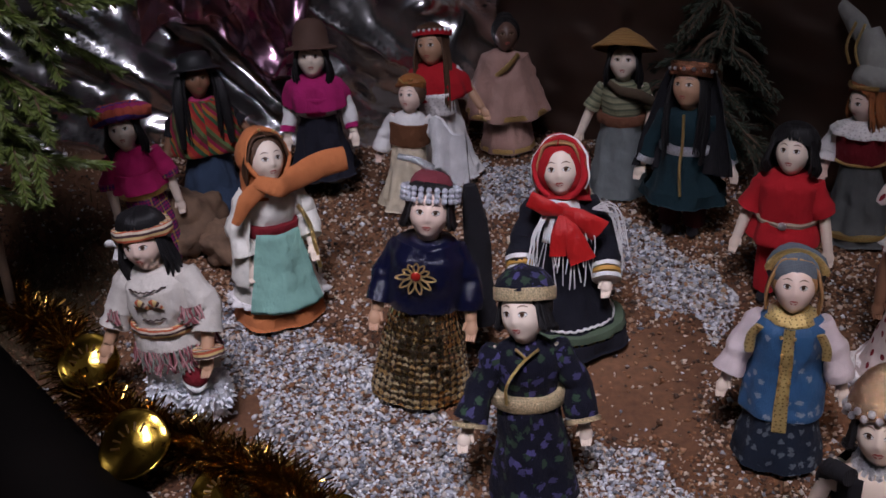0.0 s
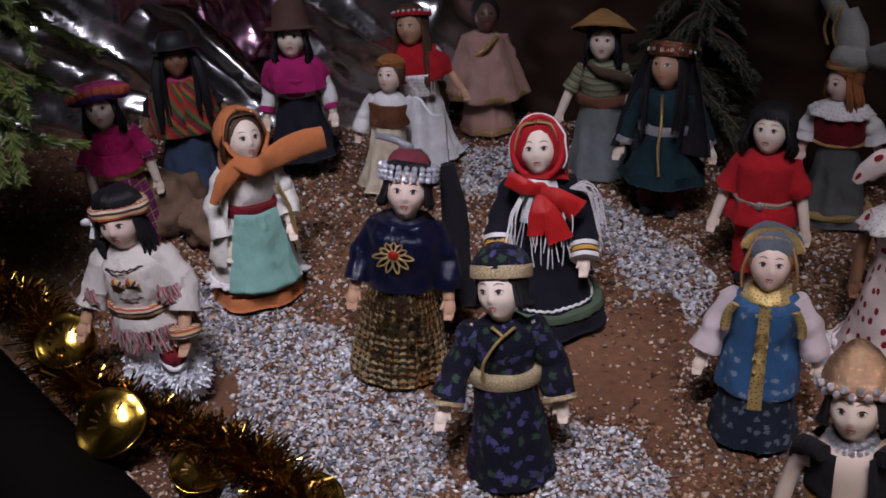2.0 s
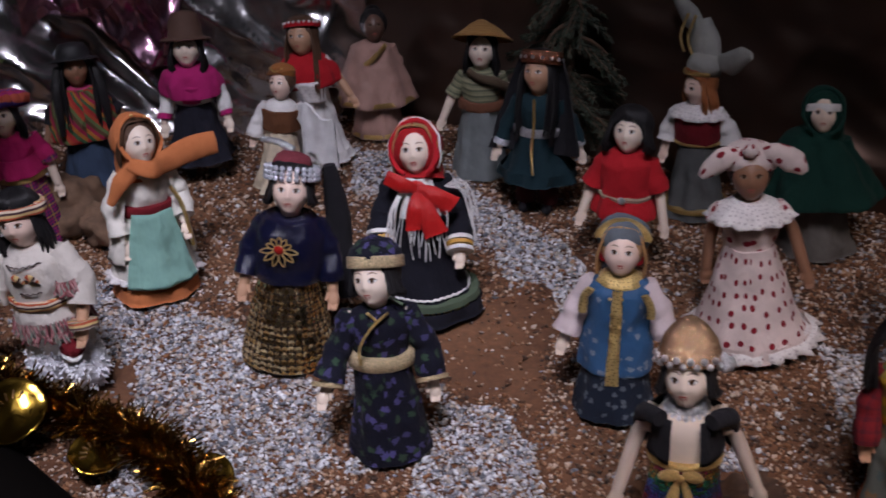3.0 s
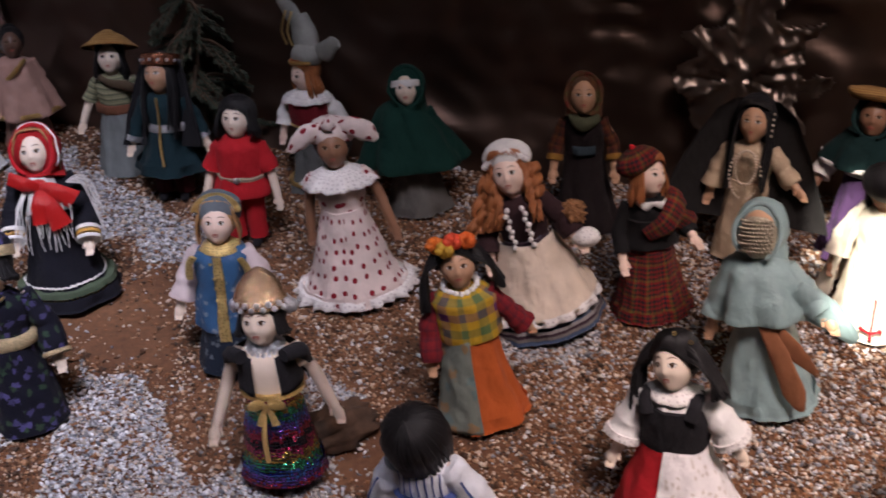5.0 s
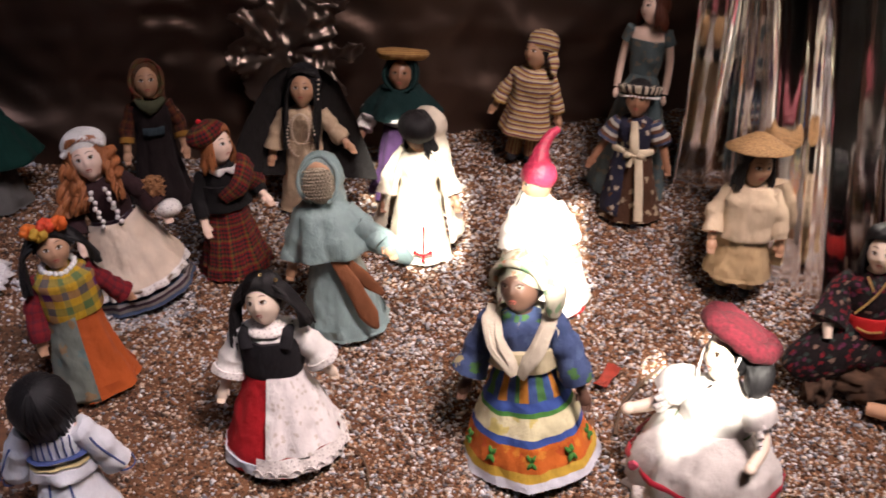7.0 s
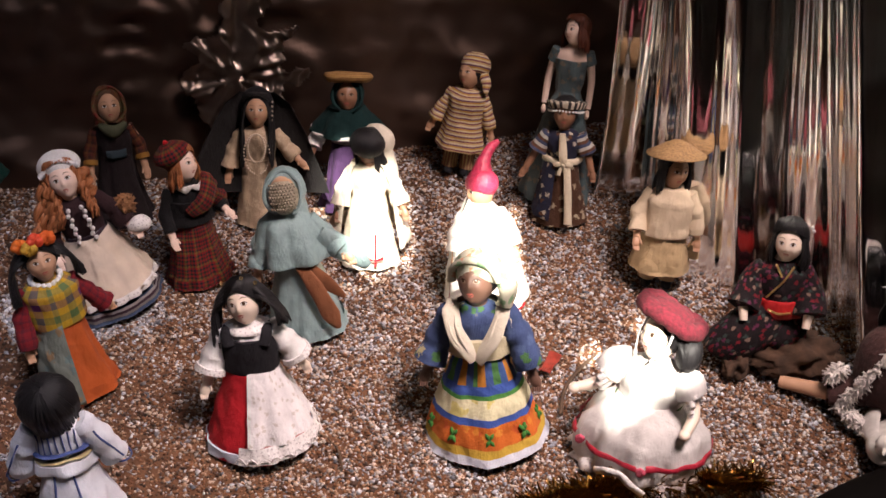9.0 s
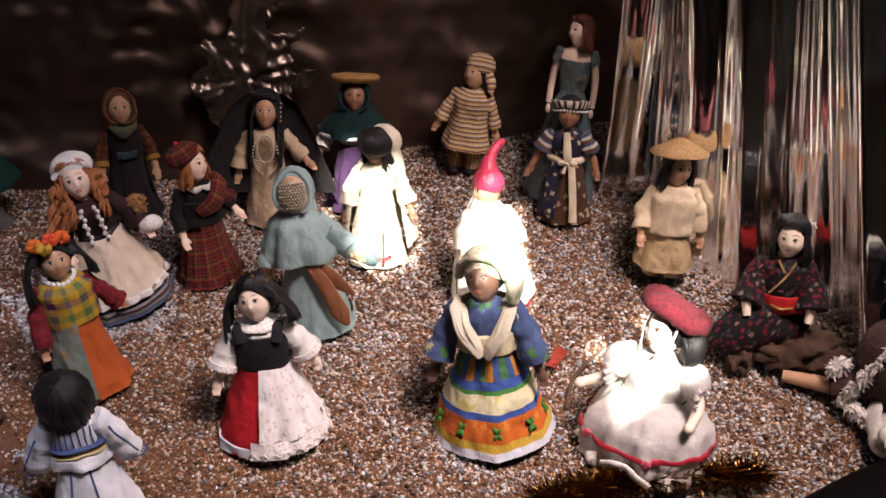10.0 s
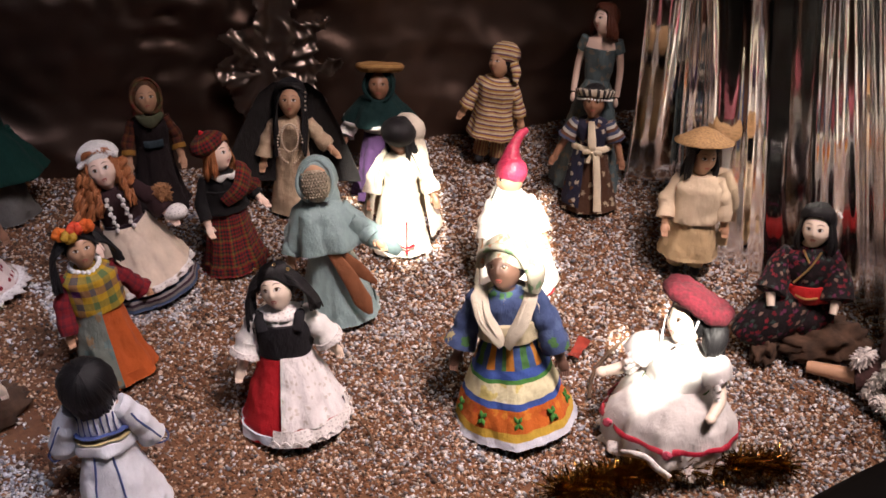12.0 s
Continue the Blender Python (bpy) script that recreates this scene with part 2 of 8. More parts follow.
    def slab(self, pts, thick, material):
        """A piece of cloth: rows of points, with thickness."""
        pts = [[Vector(p) for p in r] for r in pts]
        n, k = len(pts), len(pts[0])
        off = Vector((0, 0, 0))
        a = pts[n // 2][k // 2]
        nor = (pts[min(n // 2 + 1, n - 1)][k // 2] - pts[max(n // 2 - 1, 0)][k // 2]).cross(pts[n // 2][min(k // 2 + 1, k - 1)] - pts[n // 2][max(k // 2 - 1, 0)])
        off = nor.normalized() * thick
        lay = [r + [p + off for p in reversed(r)] for r in pts]
        arcu = [0.0]
        for i in range(1, k):
            arcu.append(arcu[-1] + (pts[0][i] - pts[0][i - 1]).length)
        au = arcu + arcu[::-1] + [0.0]
        vl = [0.0]
        for i in range(1, n):
            vl.append(vl[-1] + (pts[i][0] - pts[i - 1][0]).length)
        self.grid(lay, material, True, lambda i, j: (au[j], vl[i]), True, True)

    def build(self, name, smooth=True, rumple=0.0):
        me = bpy.data.meshes.new(name)
        if rumple:
            soft = {i for i, m in enumerate(self.mats) if m.get("cloth")}
            hit = {q for f, mi in zip(self.f, self.m) if mi in soft for q in f}
            off = 1.7 * (len(self.v) % 97)
            for q in hit:
                p = Vector(self.v[q])
                d = noise.noise_vector(Vector((p.x * 60, p.y * 60, p.z * 24))) * 0.0014
                out = Vector((p.x, p.y, 0.0))
                out = out / max(out.length, 0.012)
                fold = 0.45 - 2.2 * abs(noise.noise((p.x * 46, p.y * 46, p.z * 19 + off))) + 0.5 - 1.3 * abs(noise.noise((p.x * 62 + p.z * 40, p.y * 62, p.z * 62 - off)))
                self.v[q] = tuple(p + (d + out * (0.0023 * fold)) * rumple)
        me.from_pydata(self.v, [], self.f)
        for m in self.mats:
            me.materials.append(m)
        me.polygons.foreach_set("material_index", self.m)
        me.polygons.foreach_set("use_smooth", [smooth] * len(self.f))
        uvl = me.uv_layers.new(name="UVMap")
        uvl.data.foreach_set("uv", [c for face in self.uv for p in face for c in p])
        me.update()
        return me

# ---------------------------------------------------------------- setting
def solid(name, verts, faces, material, label="", category="", kind="structure", smooth=False, parent=None):
    me = bpy.data.meshes.new(name)
    me.from_pydata([tuple(v) for v in verts], [], faces)
    me.materials.append(material)
    me.polygons.foreach_set("use_smooth", [smooth] * len(faces))
    me.update()
    ob = new(name, me)
    if parent:
        ob.parent = parent
        return ob
    return tagged(ob, label, category, "", kind)


def box(name, x0, x1, y0, y1, z0, z1, material, **more):
    v = [(x, y, z) for x in (x0, x1) for y in (y0, y1) for z in (z0, z1)]
    f = [(0, 1, 3, 2), (4, 6, 7, 5), (0, 4, 5, 1), (2, 3, 7, 6), (0, 2, 6, 4), (1, 5, 7, 3)]
    return solid(name, v, f, material, **more)


def wall_mat():
    n = Nodes("dark_backdrop")
    o = n.coord("Object")
    a, b = n.noise(o, 3.0, 4.0), n.noise(o, 22.0, 4.0)
    c = n.ramp(a, [(0.3, (0.010, 0.007, 0.006)), (0.7, (0.030, 0.022, 0.017))])
    n.bump(b, 0.3, 0.004)
    return n.set(n.mix(1.0, c, n.ramp(b, [(0.3, (0.75,) * 3), (0.7, (1.15,) * 3)]), "MULTIPLY"), n.math("ADD", n.math("MULTIPLY", b, 0.4), 0.35))


def soil_mat():
    n = Nodes("sandy_ground")
    o = n.coord("Object")
    a, b, c = n.noise(o, 7.0, 4.0), n.noise(o, 160.0, 3.0), n.noise(o, 600.0, 2.0)
    col = n.ramp(a, [(0.35, (0.088, 0.034, 0.014)), (0.65, (0.175, 0.080, 0.038))])
    n.bump(n.math("ADD", b, n.math("MULTIPLY", c, 0.5)), 0.5, 0.002)
    return n.set(n.mix(1.0, col, n.ramp(b, [(0.25, (0.65,) * 3), (0.75, (1.2,) * 3)]), "MULTIPLY"), 0.92)


def chips_mat(name, cols, rough=0.6):
    n = Nodes(name)
    g = n.t.nodes.new("ShaderNodeNewGeometry")
    base = n.ramp(g.outputs["Random Per Island"], [(i / len(cols), c) for i, c in enumerate(cols)], "CONSTANT")
    f = n.noise(n.coord("Object"), 700.0, 2.0)
    return n.set(n.mix(1.0, base, n.ramp(f, [(0.3, (0.75,) * 3), (0.7, (1.15,) * 3)]), "MULTIPLY"), rough)


WALL, SOIL = wall_mat(), soil_mat()
ROOM = plain("dark_room_paint", (0.15, 0.125, 0.11), 0.8, 0.0, 0.3, 4.0)

# ground of the display: gently uneven sand
GX0, GX1, GY0, GY1 = -1.0, 2.0, -0.75, 2.3


def bank(x, y):
    """The bank of sand rises gently towards the back (numbers or numpy arrays)."""
    a, b = x - 0.4, y - 0.7
    return 0.0200 + 0.0697 * a + 0.1527 * b + 0.1091 * a * a - 0.0872 * b * b - 0.0615 * a * b


def ground_z(x, y):
    return bank(x, y) + 0.004 * noise.noise((x * 3.0, y * 3.0, 0.3)) - 0.006


nx, ny = 150, 150
gv = [(GX0 + (GX1 - GX0) * i / nx, GY0 + (GY1 - GY0) * j / ny) for j in range(ny + 1) for i in range(nx + 1)]
solid("ground", [(x, y, ground_z(x, y)) for x, y in gv], [(j * (nx + 1) + i, j * (nx + 1) + i + 1, (j + 1) * (nx + 1) + i + 1, (j + 1) * (nx + 1) + i) for j in range(ny) for i in range(nx)],
      SOIL, "brown sandy ground of the display, scattered with stone chips", "ground", smooth=True)

# back wall of the display, running obliquely, with its foot behind the last row of dolls
def upright(name, x0, y0, x1, y1, z0, z1, thick, material, label):
    d = Vector((x1 - x0, y1 - y0, 0)).normalized()
    q = Vector((-d.y, d.x, 0)) * thick
    v = [(x0, y0, z0), (x1, y1, z0), (x1 + q.x, y1 + q.y, z0), (x0 + q.x, y0 + q.y, z0), (x0, y0, z1), (x1, y1, z1), (x1 + q.x, y1 + q.y, z1), (x0 + q.x, y0 + q.y, z1)]
    return solid(name, v, [(0, 3, 2, 1), (4, 5, 6, 7), (0, 1, 5, 4), (1, 2, 6, 5), (2, 3, 7, 6), (3, 0, 4, 7)], material, label, "wall")


upright("wall_north", -1.0, 1.885, 1.75, 0.18, -0.6, 2.2, 0.05, WALL, "dark brown sheeted back wall of the display")
upright("wall_east", 1.45, 0.7, 1.45, -0.95, -0.6, 2.2, 0.05, WALL, "dark side wall behind the hanging foil")
# unseen side wall and ceiling, added to enclose the set and dim its bounce
upright("wall_west", -0.95, -0.95, -0.95, 2.2, -0.6, 2.2, 0.05, ROOM, "unseen dark side wall, added to shut in the light")
box("ceiling", -1.0, 1.8, -0.95, 2.3, 2.2, 2.25, ROOM, label="unseen dark ceiling over the display, added to shut in the light", category="ceiling")

# unseen front wall, added to mask the sun; gaps aim at dolls and foil
FRONT_Y = -0.95


def gap(x, y, z, w, h):
    """The gap that lets the sun onto a place of that width and height."""
    d = y - FRONT_Y
    cx, cz = x - d * SUN_WAY.x / SUN_WAY.y, z - d * SUN_WAY.z / SUN_WAY.y
    return cx - w / 2, cx + w / 2, cz - h / 2, cz + h / 2


GAPS = [gap(0.760, 0.135, 0.124, 0.118, 0.155), gap(0.792, 0.372, 0.108, 0.118, 0.215), gap(0.745, 0.500, 0.108, 0.108, 0.165), gap(0.752, 0.590, 0.128, 0.066, 0.100), gap(1.040, 0.170, 0.370, 0.240, 0.280)]
xs = sorted({-1.0, 1.8, *(v for g in GAPS for v in g[:2])})
zs = sorted({-0.6, 2.2, *(v for g in GAPS for v in g[2:])})
gvs, gfs = [], []
for x0, x1 in zip(xs, xs[1:]):
    for z0, z1 in zip(zs, zs[1:]):
        cx, cz = (x0 + x1) / 2, (z0 + z1) / 2
        if any(g[0] < cx < g[1] and g[2] < cz < g[3] for g in GAPS):
            continue
        k = len(gvs)
        gvs += [(x, y, z) for x in (x0, x1) for y in (FRONT_Y - 0.02, FRONT_Y) for z in (z0, z1)]
        gfs += [tuple(k + q for q in f) for f in ((0, 1, 3, 2), (4, 6, 7, 5), (0, 4, 5, 1), (2, 3, 7, 6), (0, 2, 6, 4), (1, 5, 7, 3))]
solid("wall_south", gvs, gfs, ROOM, "unseen dark front wall, added to let sun through a few gaps", "wall")

# ---------------------------------------------------------------- dolls
PALE, ROSE, TAN, BROWN, DARK = (skin("bisque_pale", (0.80, 0.66, 0.54)), skin("bisque_rose", (0.78, 0.58, 0.48)), skin("bisque_tan", (0.50, 0.29, 0.18)),
                                skin("bisque_brown", (0.27, 0.135, 0.08)), skin("bisque_dark", (0.13, 0.07, 0.05)))
BLACK_HAIR, BROWN_HAIR, GINGER, BLOND = (strands("hair_black", (0.012, 0.011, 0.012)), strands("hair_brown", (0.09, 0.045, 0.025)),
                                         strands("hair_ginger", (0.36, 0.13, 0.05)), strands("hair_blond", (0.42, 0.23, 0.10)))
EYE_WHITE, EYE_DARK, LIP, BROW, EYE_BROWN = plain("eye_white", (0.70, 0.68, 0.65), 0.3), plain("eye_dark", (0.035, 0.022, 0.018), 0.25), plain("lip_paint", (0.45, 0.11, 0.09), 0.4), plain("brow_paint", (0.22, 0.13, 0.09), 0.6), plain("eye_brown", (0.10, 0.055, 0.03), 0.2)
EYE_IVORY = plain("eye_ivory", (0.26, 0.20, 0.15), 0.35)
GOLD, SILVER = plain("gold_braid", (0.75, 0.52, 0.20), 0.32, 0.85, 0.35, 900.0, 0.9), plain("silver_braid", (0.80, 0.80, 0.83), 0.28, 0.85, 0.35, 900.0, 0.9)
STRAW = cloth("straw", (0.44, 0.25, 0.085), "bands", ((0.48, 0.28, 0.10), (0.34, 0.175, 0.06), (0.44, 0.25, 0.085), (0.25, 0.125, 0.045)), 0.006, 0.7)
WHITE, CREAM, LACE = cloth("white_cotton", (0.78, 0.76, 0.74)), cloth("cream_cotton", (0.70, 0.60, 0.44)), cloth("white_lace", (0.80, 0.76, 0.74), "dots", ((0.55, 0.50, 0.50),), 0.005)
BLACK = cloth("black_cloth", (0.014, 0.013, 0.016))
RED = cloth("red_cloth", (0.45, 0.014, 0.022))
MAROON = cloth("maroon_cloth", (0.17, 0.012, 0.018))


def relief(x, z):
    """How far the modelled features stand out of the plain face."""
    a = abs(x)

    def g(u, v):
        return math.exp(-u * u - v * v)
    if z > -0.0056:
        ridge_k = max(0.0, min(1.0, (0.0060 - z) / 0.0116)) ** 1.4
    else:
        ridge_k = max(0.0, 1 - (-0.0056 - z) / 0.0016)
    return (0.0028 * ridge_k * math.exp(-(x / 0.0018) ** 2) + 0.0008 * g((a - 0.0018) / 0.0012, (z + 0.0056) / 0.0013) - 0.0010 * g((a - 0.0062) / 0.0031, (z - 0.0008) / 0.0024)
            + 0.0006 * g((a - 0.0062) / 0.0020, (z - 0.0008) / 0.0012) + 0.0014 * g((a - 0.0085) / 0.0045, (z + 0.0068) / 0.0046) + 0.0009 * g(x / 0.0028, (z + 0.0108) / 0.0010)
            + 0.0010 * g(x / 0.0023, (z + 0.0130) / 0.0010) - 0.0006 * g(x / 0.0040, (z + 0.0150) / 0.0011) + 0.0014 * g(x / 0.0046, (z + 0.0176) / 0.0028))


FACE_W, FACE_D, FACE_H = 0.0158, 0.0176, 0.0218


def face_y(x, z):
    """The face's surface in front of the head's middle."""
    dz = max(-0.99, min(0.99, z / FACE_H))
    k = max(0.0, -dz)
    dx = x / (FACE_W * (1 - 0.23 * k ** 1.8))
    return -FACE_D * (1 - 0.10 * k) * math.sqrt(max(0.02, 1 - dx * dx - dz * dz)) - relief(x, z)


def painted(s, cx, cz, rx, rz, material, lift=0.00022, slope=0.0):
    """A painted oval that follows the face."""
    rows = []
    for k in (0.03, 0.55, 1.0):
        row = []
        for i in range(12):
            a = 2 * math.pi * i / 12
            x, z = cx + k * rx * math.cos(a), cz + k * (rz * math.sin(a) + slope * rx * math.cos(a))
            row.append((x, face_y(x, z) - lift, z))
        rows.append(row)
    s.grid(rows, material, True)


def stroke(s, pts, w, material, lift=0.0003):
    rows = []
    for i, (x, z) in enumerate(pts):
        h = w * math.sin(math.pi * (i + 0.6) / (len(pts) + 0.2))
        rows.append([(x, face_y(x, z + h) - lift, z + h), (x, face_y(x, z - h) - lift, z - h)])
    s.grid(rows, material, False)


def head(s, sk, hair, z=0.168, x=0.0, y=0.0, turn=0, nod=0, lean=0, style="bob", size=1.0, face=True):
    """Head with neck, painted face and hair; leaves the shape's matrix on the head for hats."""
    keep = s.x.copy()
    s.tube([(x * 0.3, y * 0.3, z - 0.034), (x, y, z - 0.012)], [0.0095, 0.0085], sk, 10)
    s.x = keep @ Matrix.Translation((x, y, z)) @ Euler((radians(nod - 23), radians(lean), radians(turn)), "ZXY").to_matrix().to_4x4() @ Matrix.Diagonal((size * 1.06, size * 1.06, size * 1.04, 1))
    rows = []
    for i in range(35):
        th = math.pi * (i + 0.03) / 34.06
        dz = -math.cos(th)
        k = max(0.0, -dz)
        row = []
        for j in range(40):
            a = 2 * math.pi * j / 40
            a -= 0.55 * math.sin(a)
            px, py, pz = FACE_W * (1 - 0.23 * k ** 1.8) * math.sin(th) * math.sin(a), -FACE_D * (1 - 0.10 * k) * math.sin(th) * math.cos(a), FACE_H * dz
            if py < 0:
                py -= relief(px, pz) * min(1.0, -py / 0.006)
            row.append((px, py, pz))
        rows.append(row)
    s.grid(rows, sk, True, None, True, True)
    if face:
        for q in (-1, 1):
            painted(s, q * 0.0062, 0.0006, 0.0031, 0.0016, EYE_IVORY if sk in (DARK, BROWN) else EYE_WHITE, 0.00015, q * 0.08)
            painted(s, q * 0.0060, 0.0007, 0.0016, 0.0016, EYE_BROWN, 0.00030)
            painted(s, q * 0.0060, 0.0007, 0.0008, 0.0008, EYE_DARK, 0.00042)
            stroke(s, [(q * 0.0030, 0.0006), (q * 0.0044, 0.0020), (q * 0.0062, 0.0025), (q * 0.0080, 0.0021), (q * 0.0096, 0.0008)], 0.00058, EYE_DARK)
            stroke(s, [(q * 0.0034, -0.0004), (q * 0.0062, -0.0014), (q * 0.0090, -0.0002)], 0.00026, BROW)
            stroke(s, [(q * 0.0026, 0.0056), (q * 0.0046, 0.0068), (q * 0.0068, 0.0070), (q * 0.0096, 0.0058)], 0.00056, BROW)
        stroke(s, [(-0.0033, -0.0113), (-0.0016, -0.0105), (0, -0.0109), (0.0016, -0.0105), (0.0033, -0.0113)], 0.00080, LIP)
        stroke(s, [(-0.0027, -0.0122), (-0.0012, -0.0129), (0.0012, -0.0129), (0.0027, -0.0122)], 0.00070, LIP)
    if hair:
        s.ball((0, 0.0050, 0.0062), (0.0200, 0.0188, 0.0215), hair, 20)
        rnd = random.Random(int(abs(x * 9e4 + z * 7e4)) + len(s.v))

        def lock(pts, r):
            s.tube(pts, [r * 0.8] + [r] * (len(pts) - 2) + [r * 0.35], hair, 4)
        if style in ("bob", "long", "curls", "bowl", "short"):
            drop = {"bob": 0.028, "long": 0.070, "curls": 0.046, "bowl": 0.020, "short": 0.013}[style]
            wide = 1.22 if style == "bowl" else 1.0
            for i in range(105):
                a = radians(rnd.uniform(58, 302))
                sx, sy = 0.0172 * math.sin(a) * wide, -0.0165 * math.cos(a) * wide
                k = rnd.uniform(0.84, 1.10)
                pts = [(sx * 0.9, sy * 0.9, 0.012), (sx * 1.17 * k ** 0.3, sy * 1.17 + 0.001, -0.008), (sx * 1.22 * k, sy * 1.2 + 0.003, -0.5 * drop - 0.004), (sx * 1.12 * k + rnd.uniform(-.0015, .0015), sy * 1.2 + 0.005, -drop * k)]
                if style == "curls":
                    pts = [(p[0] + 0.0030 * math.sin(q * 2.2 + i), p[1] + 0.0030 * math.cos(q * 2.2 + i), p[2]) for q, p in enumerate([Vector(pts[0]).lerp(Vector(pts[-1]), g / 7) for g in range(8)])]
                lock(pts, 0.0017)
        if style in ("bob", "long", "curls", "fringe", "bowl", "short"):
            for i in range(44):
                a = radians(-78 + 3.6 * i + rnd.uniform(-2, 2))
                low = (0.0155 if style in ("bowl", "bob") else 0.0195) - 0.008 * abs(math.sin(a)) ** 2 - (0.004 if style == "bowl" else 0) + rnd.uniform(-.0012, .0012)
                s.tube([(0.002 * math.sin(a), 0.003, 0.0268), (0.0145 * math.sin(a), -0.0128 * math.cos(a), 0.0222), (0.0190 * math.sin(a), -0.0170 * math.cos(a), low)], [0.0016, 0.0018, 0.0006], hair, 4)
        if style == "bowl":
            s.ball((0, 0.004, 0.008), (0.0238, 0.0215, 0.0225), hair, 22, None, lambda p, d: p if d.y > -0.35 or d.z > 0.55 else p * 0.82)
        elif style == "part":
            for q in (-1, 1):
                for i in range(34):
                    k = i / 33
                    lock([(q * 0.0008, 0.010 - 0.022 * k, 0.0262 - 0.004 * k * k), (q * 0.012, -0.0150 * k + 0.006, 0.0198), (q * 0.0190, 0.004 - 0.0110 * k, 0.004), (q * 0.0212, 0.008 - 0.010 * k, -0.008), (q * (0.019 + 0.002 * k), 0.012 - 0.010 * k, -0.014 - 0.008 * rnd.random())], 0.0016)
        elif style == "bunches":
            for i in range(40):
                a = radians(-75 + 3.8 * i)
                s.tube([(0.007, 0.0, 0.0265), (0.0135 * math.sin(a) + 0.002, -0.0128 * math.cos(a), 0.0222), (0.0196 * math.sin(a), -0.0165 * math.cos(a), 0.0130 - 0.016 * abs(math.sin(a)) ** 2)], [0.0018, 0.0020, 0.0009], hair, 4)
            for q in (-1, 1):
                for i in range(60):
                    k, w = rnd.random(), rnd.uniform(-1, 1)
                    lock([(q * 0.013, -0.002 + 0.007 * w, 0.020 - 0.016 * k), (q * (0.022 + 0.004 * k), -0.001 + 0.008 * w, 0.010 - 0.010 * k), (q * (0.030 + 0.005 * k), 0.004 + 0.008 * w, -0.006 - 0.008 * k), (q * (0.030 + 0.010 * k), 0.005 + 0.008 * w, (-0.020 if q > 0 else -0.034) - 0.008 * rnd.random())], 0.0022)
        elif style == "mop":
            s.ball((0, 0.006, 0.004), (0.0232, 0.0225, 0.0235), hair, 24)
            for i in range(260):
                a, k = rnd.uniform(0, 6.28), rnd.random() ** 0.5
                dx, dy = math.sin(a), math.cos(a)
                e = 1 + rnd.uniform(-.06, .10)
                lock([(dx * 0.006 * k, 0.006 + dy * 0.006 * k, 0.0285), (dx * 0.017 * e, 0.006 + dy * 0.0165 * e, 0.0215), (dx * 0.0242 * e, 0.006 + dy * 0.0235 * e, 0.004), (dx * 0.0228 * e, 0.006 + dy * 0.0220 * e, -0.010 - rnd.random() * 0.018)], 0.0023)
        elif style == "bun":
            s.ball((0, 0.010, 0.024), (0.012, 0.011, 0.009), hair, 10)
    hx = s.x.copy()
    s.x = keep
    return hx


def arm(s, q, pts, cloth_m, sk, r=(0.0115, 0.0125), cover=0.72, cuff=None, hand=1.0):
    """q: -1 or 1, the side. pts: elbow and wrist; the cloth reaches along `cover` of the arm."""
    a = Vector((q * 0.0225, 0.002, 0.1370))
    e, w = Vector(pts[:3]), Vector(pts[3:])
    e.x, w.x = e.x * 0.80, w.x * 0.82
    r = (r[0] * 0.72, r[1] * 0.74)
    path = [a, a.lerp(e, 0.5) + Vector((q * 0.002, 0, 0.001)), e, e.lerp(w, 0.5), w]
    s.tube(path, [0.0030 if cloth_m else 0.0075, 0.0058, 0.0060, 0.0058, 0.0050], sk, 10)
    d = (w - e).normalized()
    s.tube([w - d * 0.004, w + d * 0.002, w + d * 0.007, w + d * 0.011, w + d * 0.013], [0.0046 * hand, 0.0048 * hand, 0.0058 * hand, 0.0050 * hand, 0.0028 * hand], sk, 12, 0.62)
    curl = Vector((-q * 0.0010, -0.0022, 0))
    for i in range(4):
        g = Vector((0.0021 * (i - 1.5), 0.0, 0.0))
        s.tube([w + d * 0.008 + g, w + d * 0.0130 + g * 1.02 + curl * 0.4, w + d * 0.0165 + g * 0.9 + curl * 1.4], [0.0017, 0.0015, 0.0009], sk, 6)
    s.tube([w + d * 0.002 - Vector((q * 0.0040, 0.001, 0)), w + d * 0.008 - Vector((q * 0.0068, 0.003, 0))], [0.0018, 0.0012], sk, 6)
    if cloth_m:
        n, out = max(2, round(cover * 8)), []
        full = []
        for i in range(9):
            t = i / 8
            full.append(a.lerp(e, t * 2) if t < 0.5 else e.lerp(w, t * 2 - 1))
        out = full[:n + 1]
        rr = [r[0] + (r[1] - r[0]) * i / n for i in range(n + 1)]
        rr[0] *= 0.95
        rr = [max(k, 0.0085) * (1 + 0.09 * math.sin(i * 2.3 + q)) for i, k in enumerate(rr)]
        s.tube(out, rr, cloth_m, 20)
        if cuff:
            s.tube([out[-1] - d * 0.004, out[-1] + d * 0.003], [rr[-1] * 1.07, rr[-1] * 1.09], cuff, 14)


ARM_L, ARM_R = (-0.043, -0.002, 0.105, -0.046, -0.016, 0.080), (0.043, -0.002, 0.105, 0.046, -0.016, 0.080)


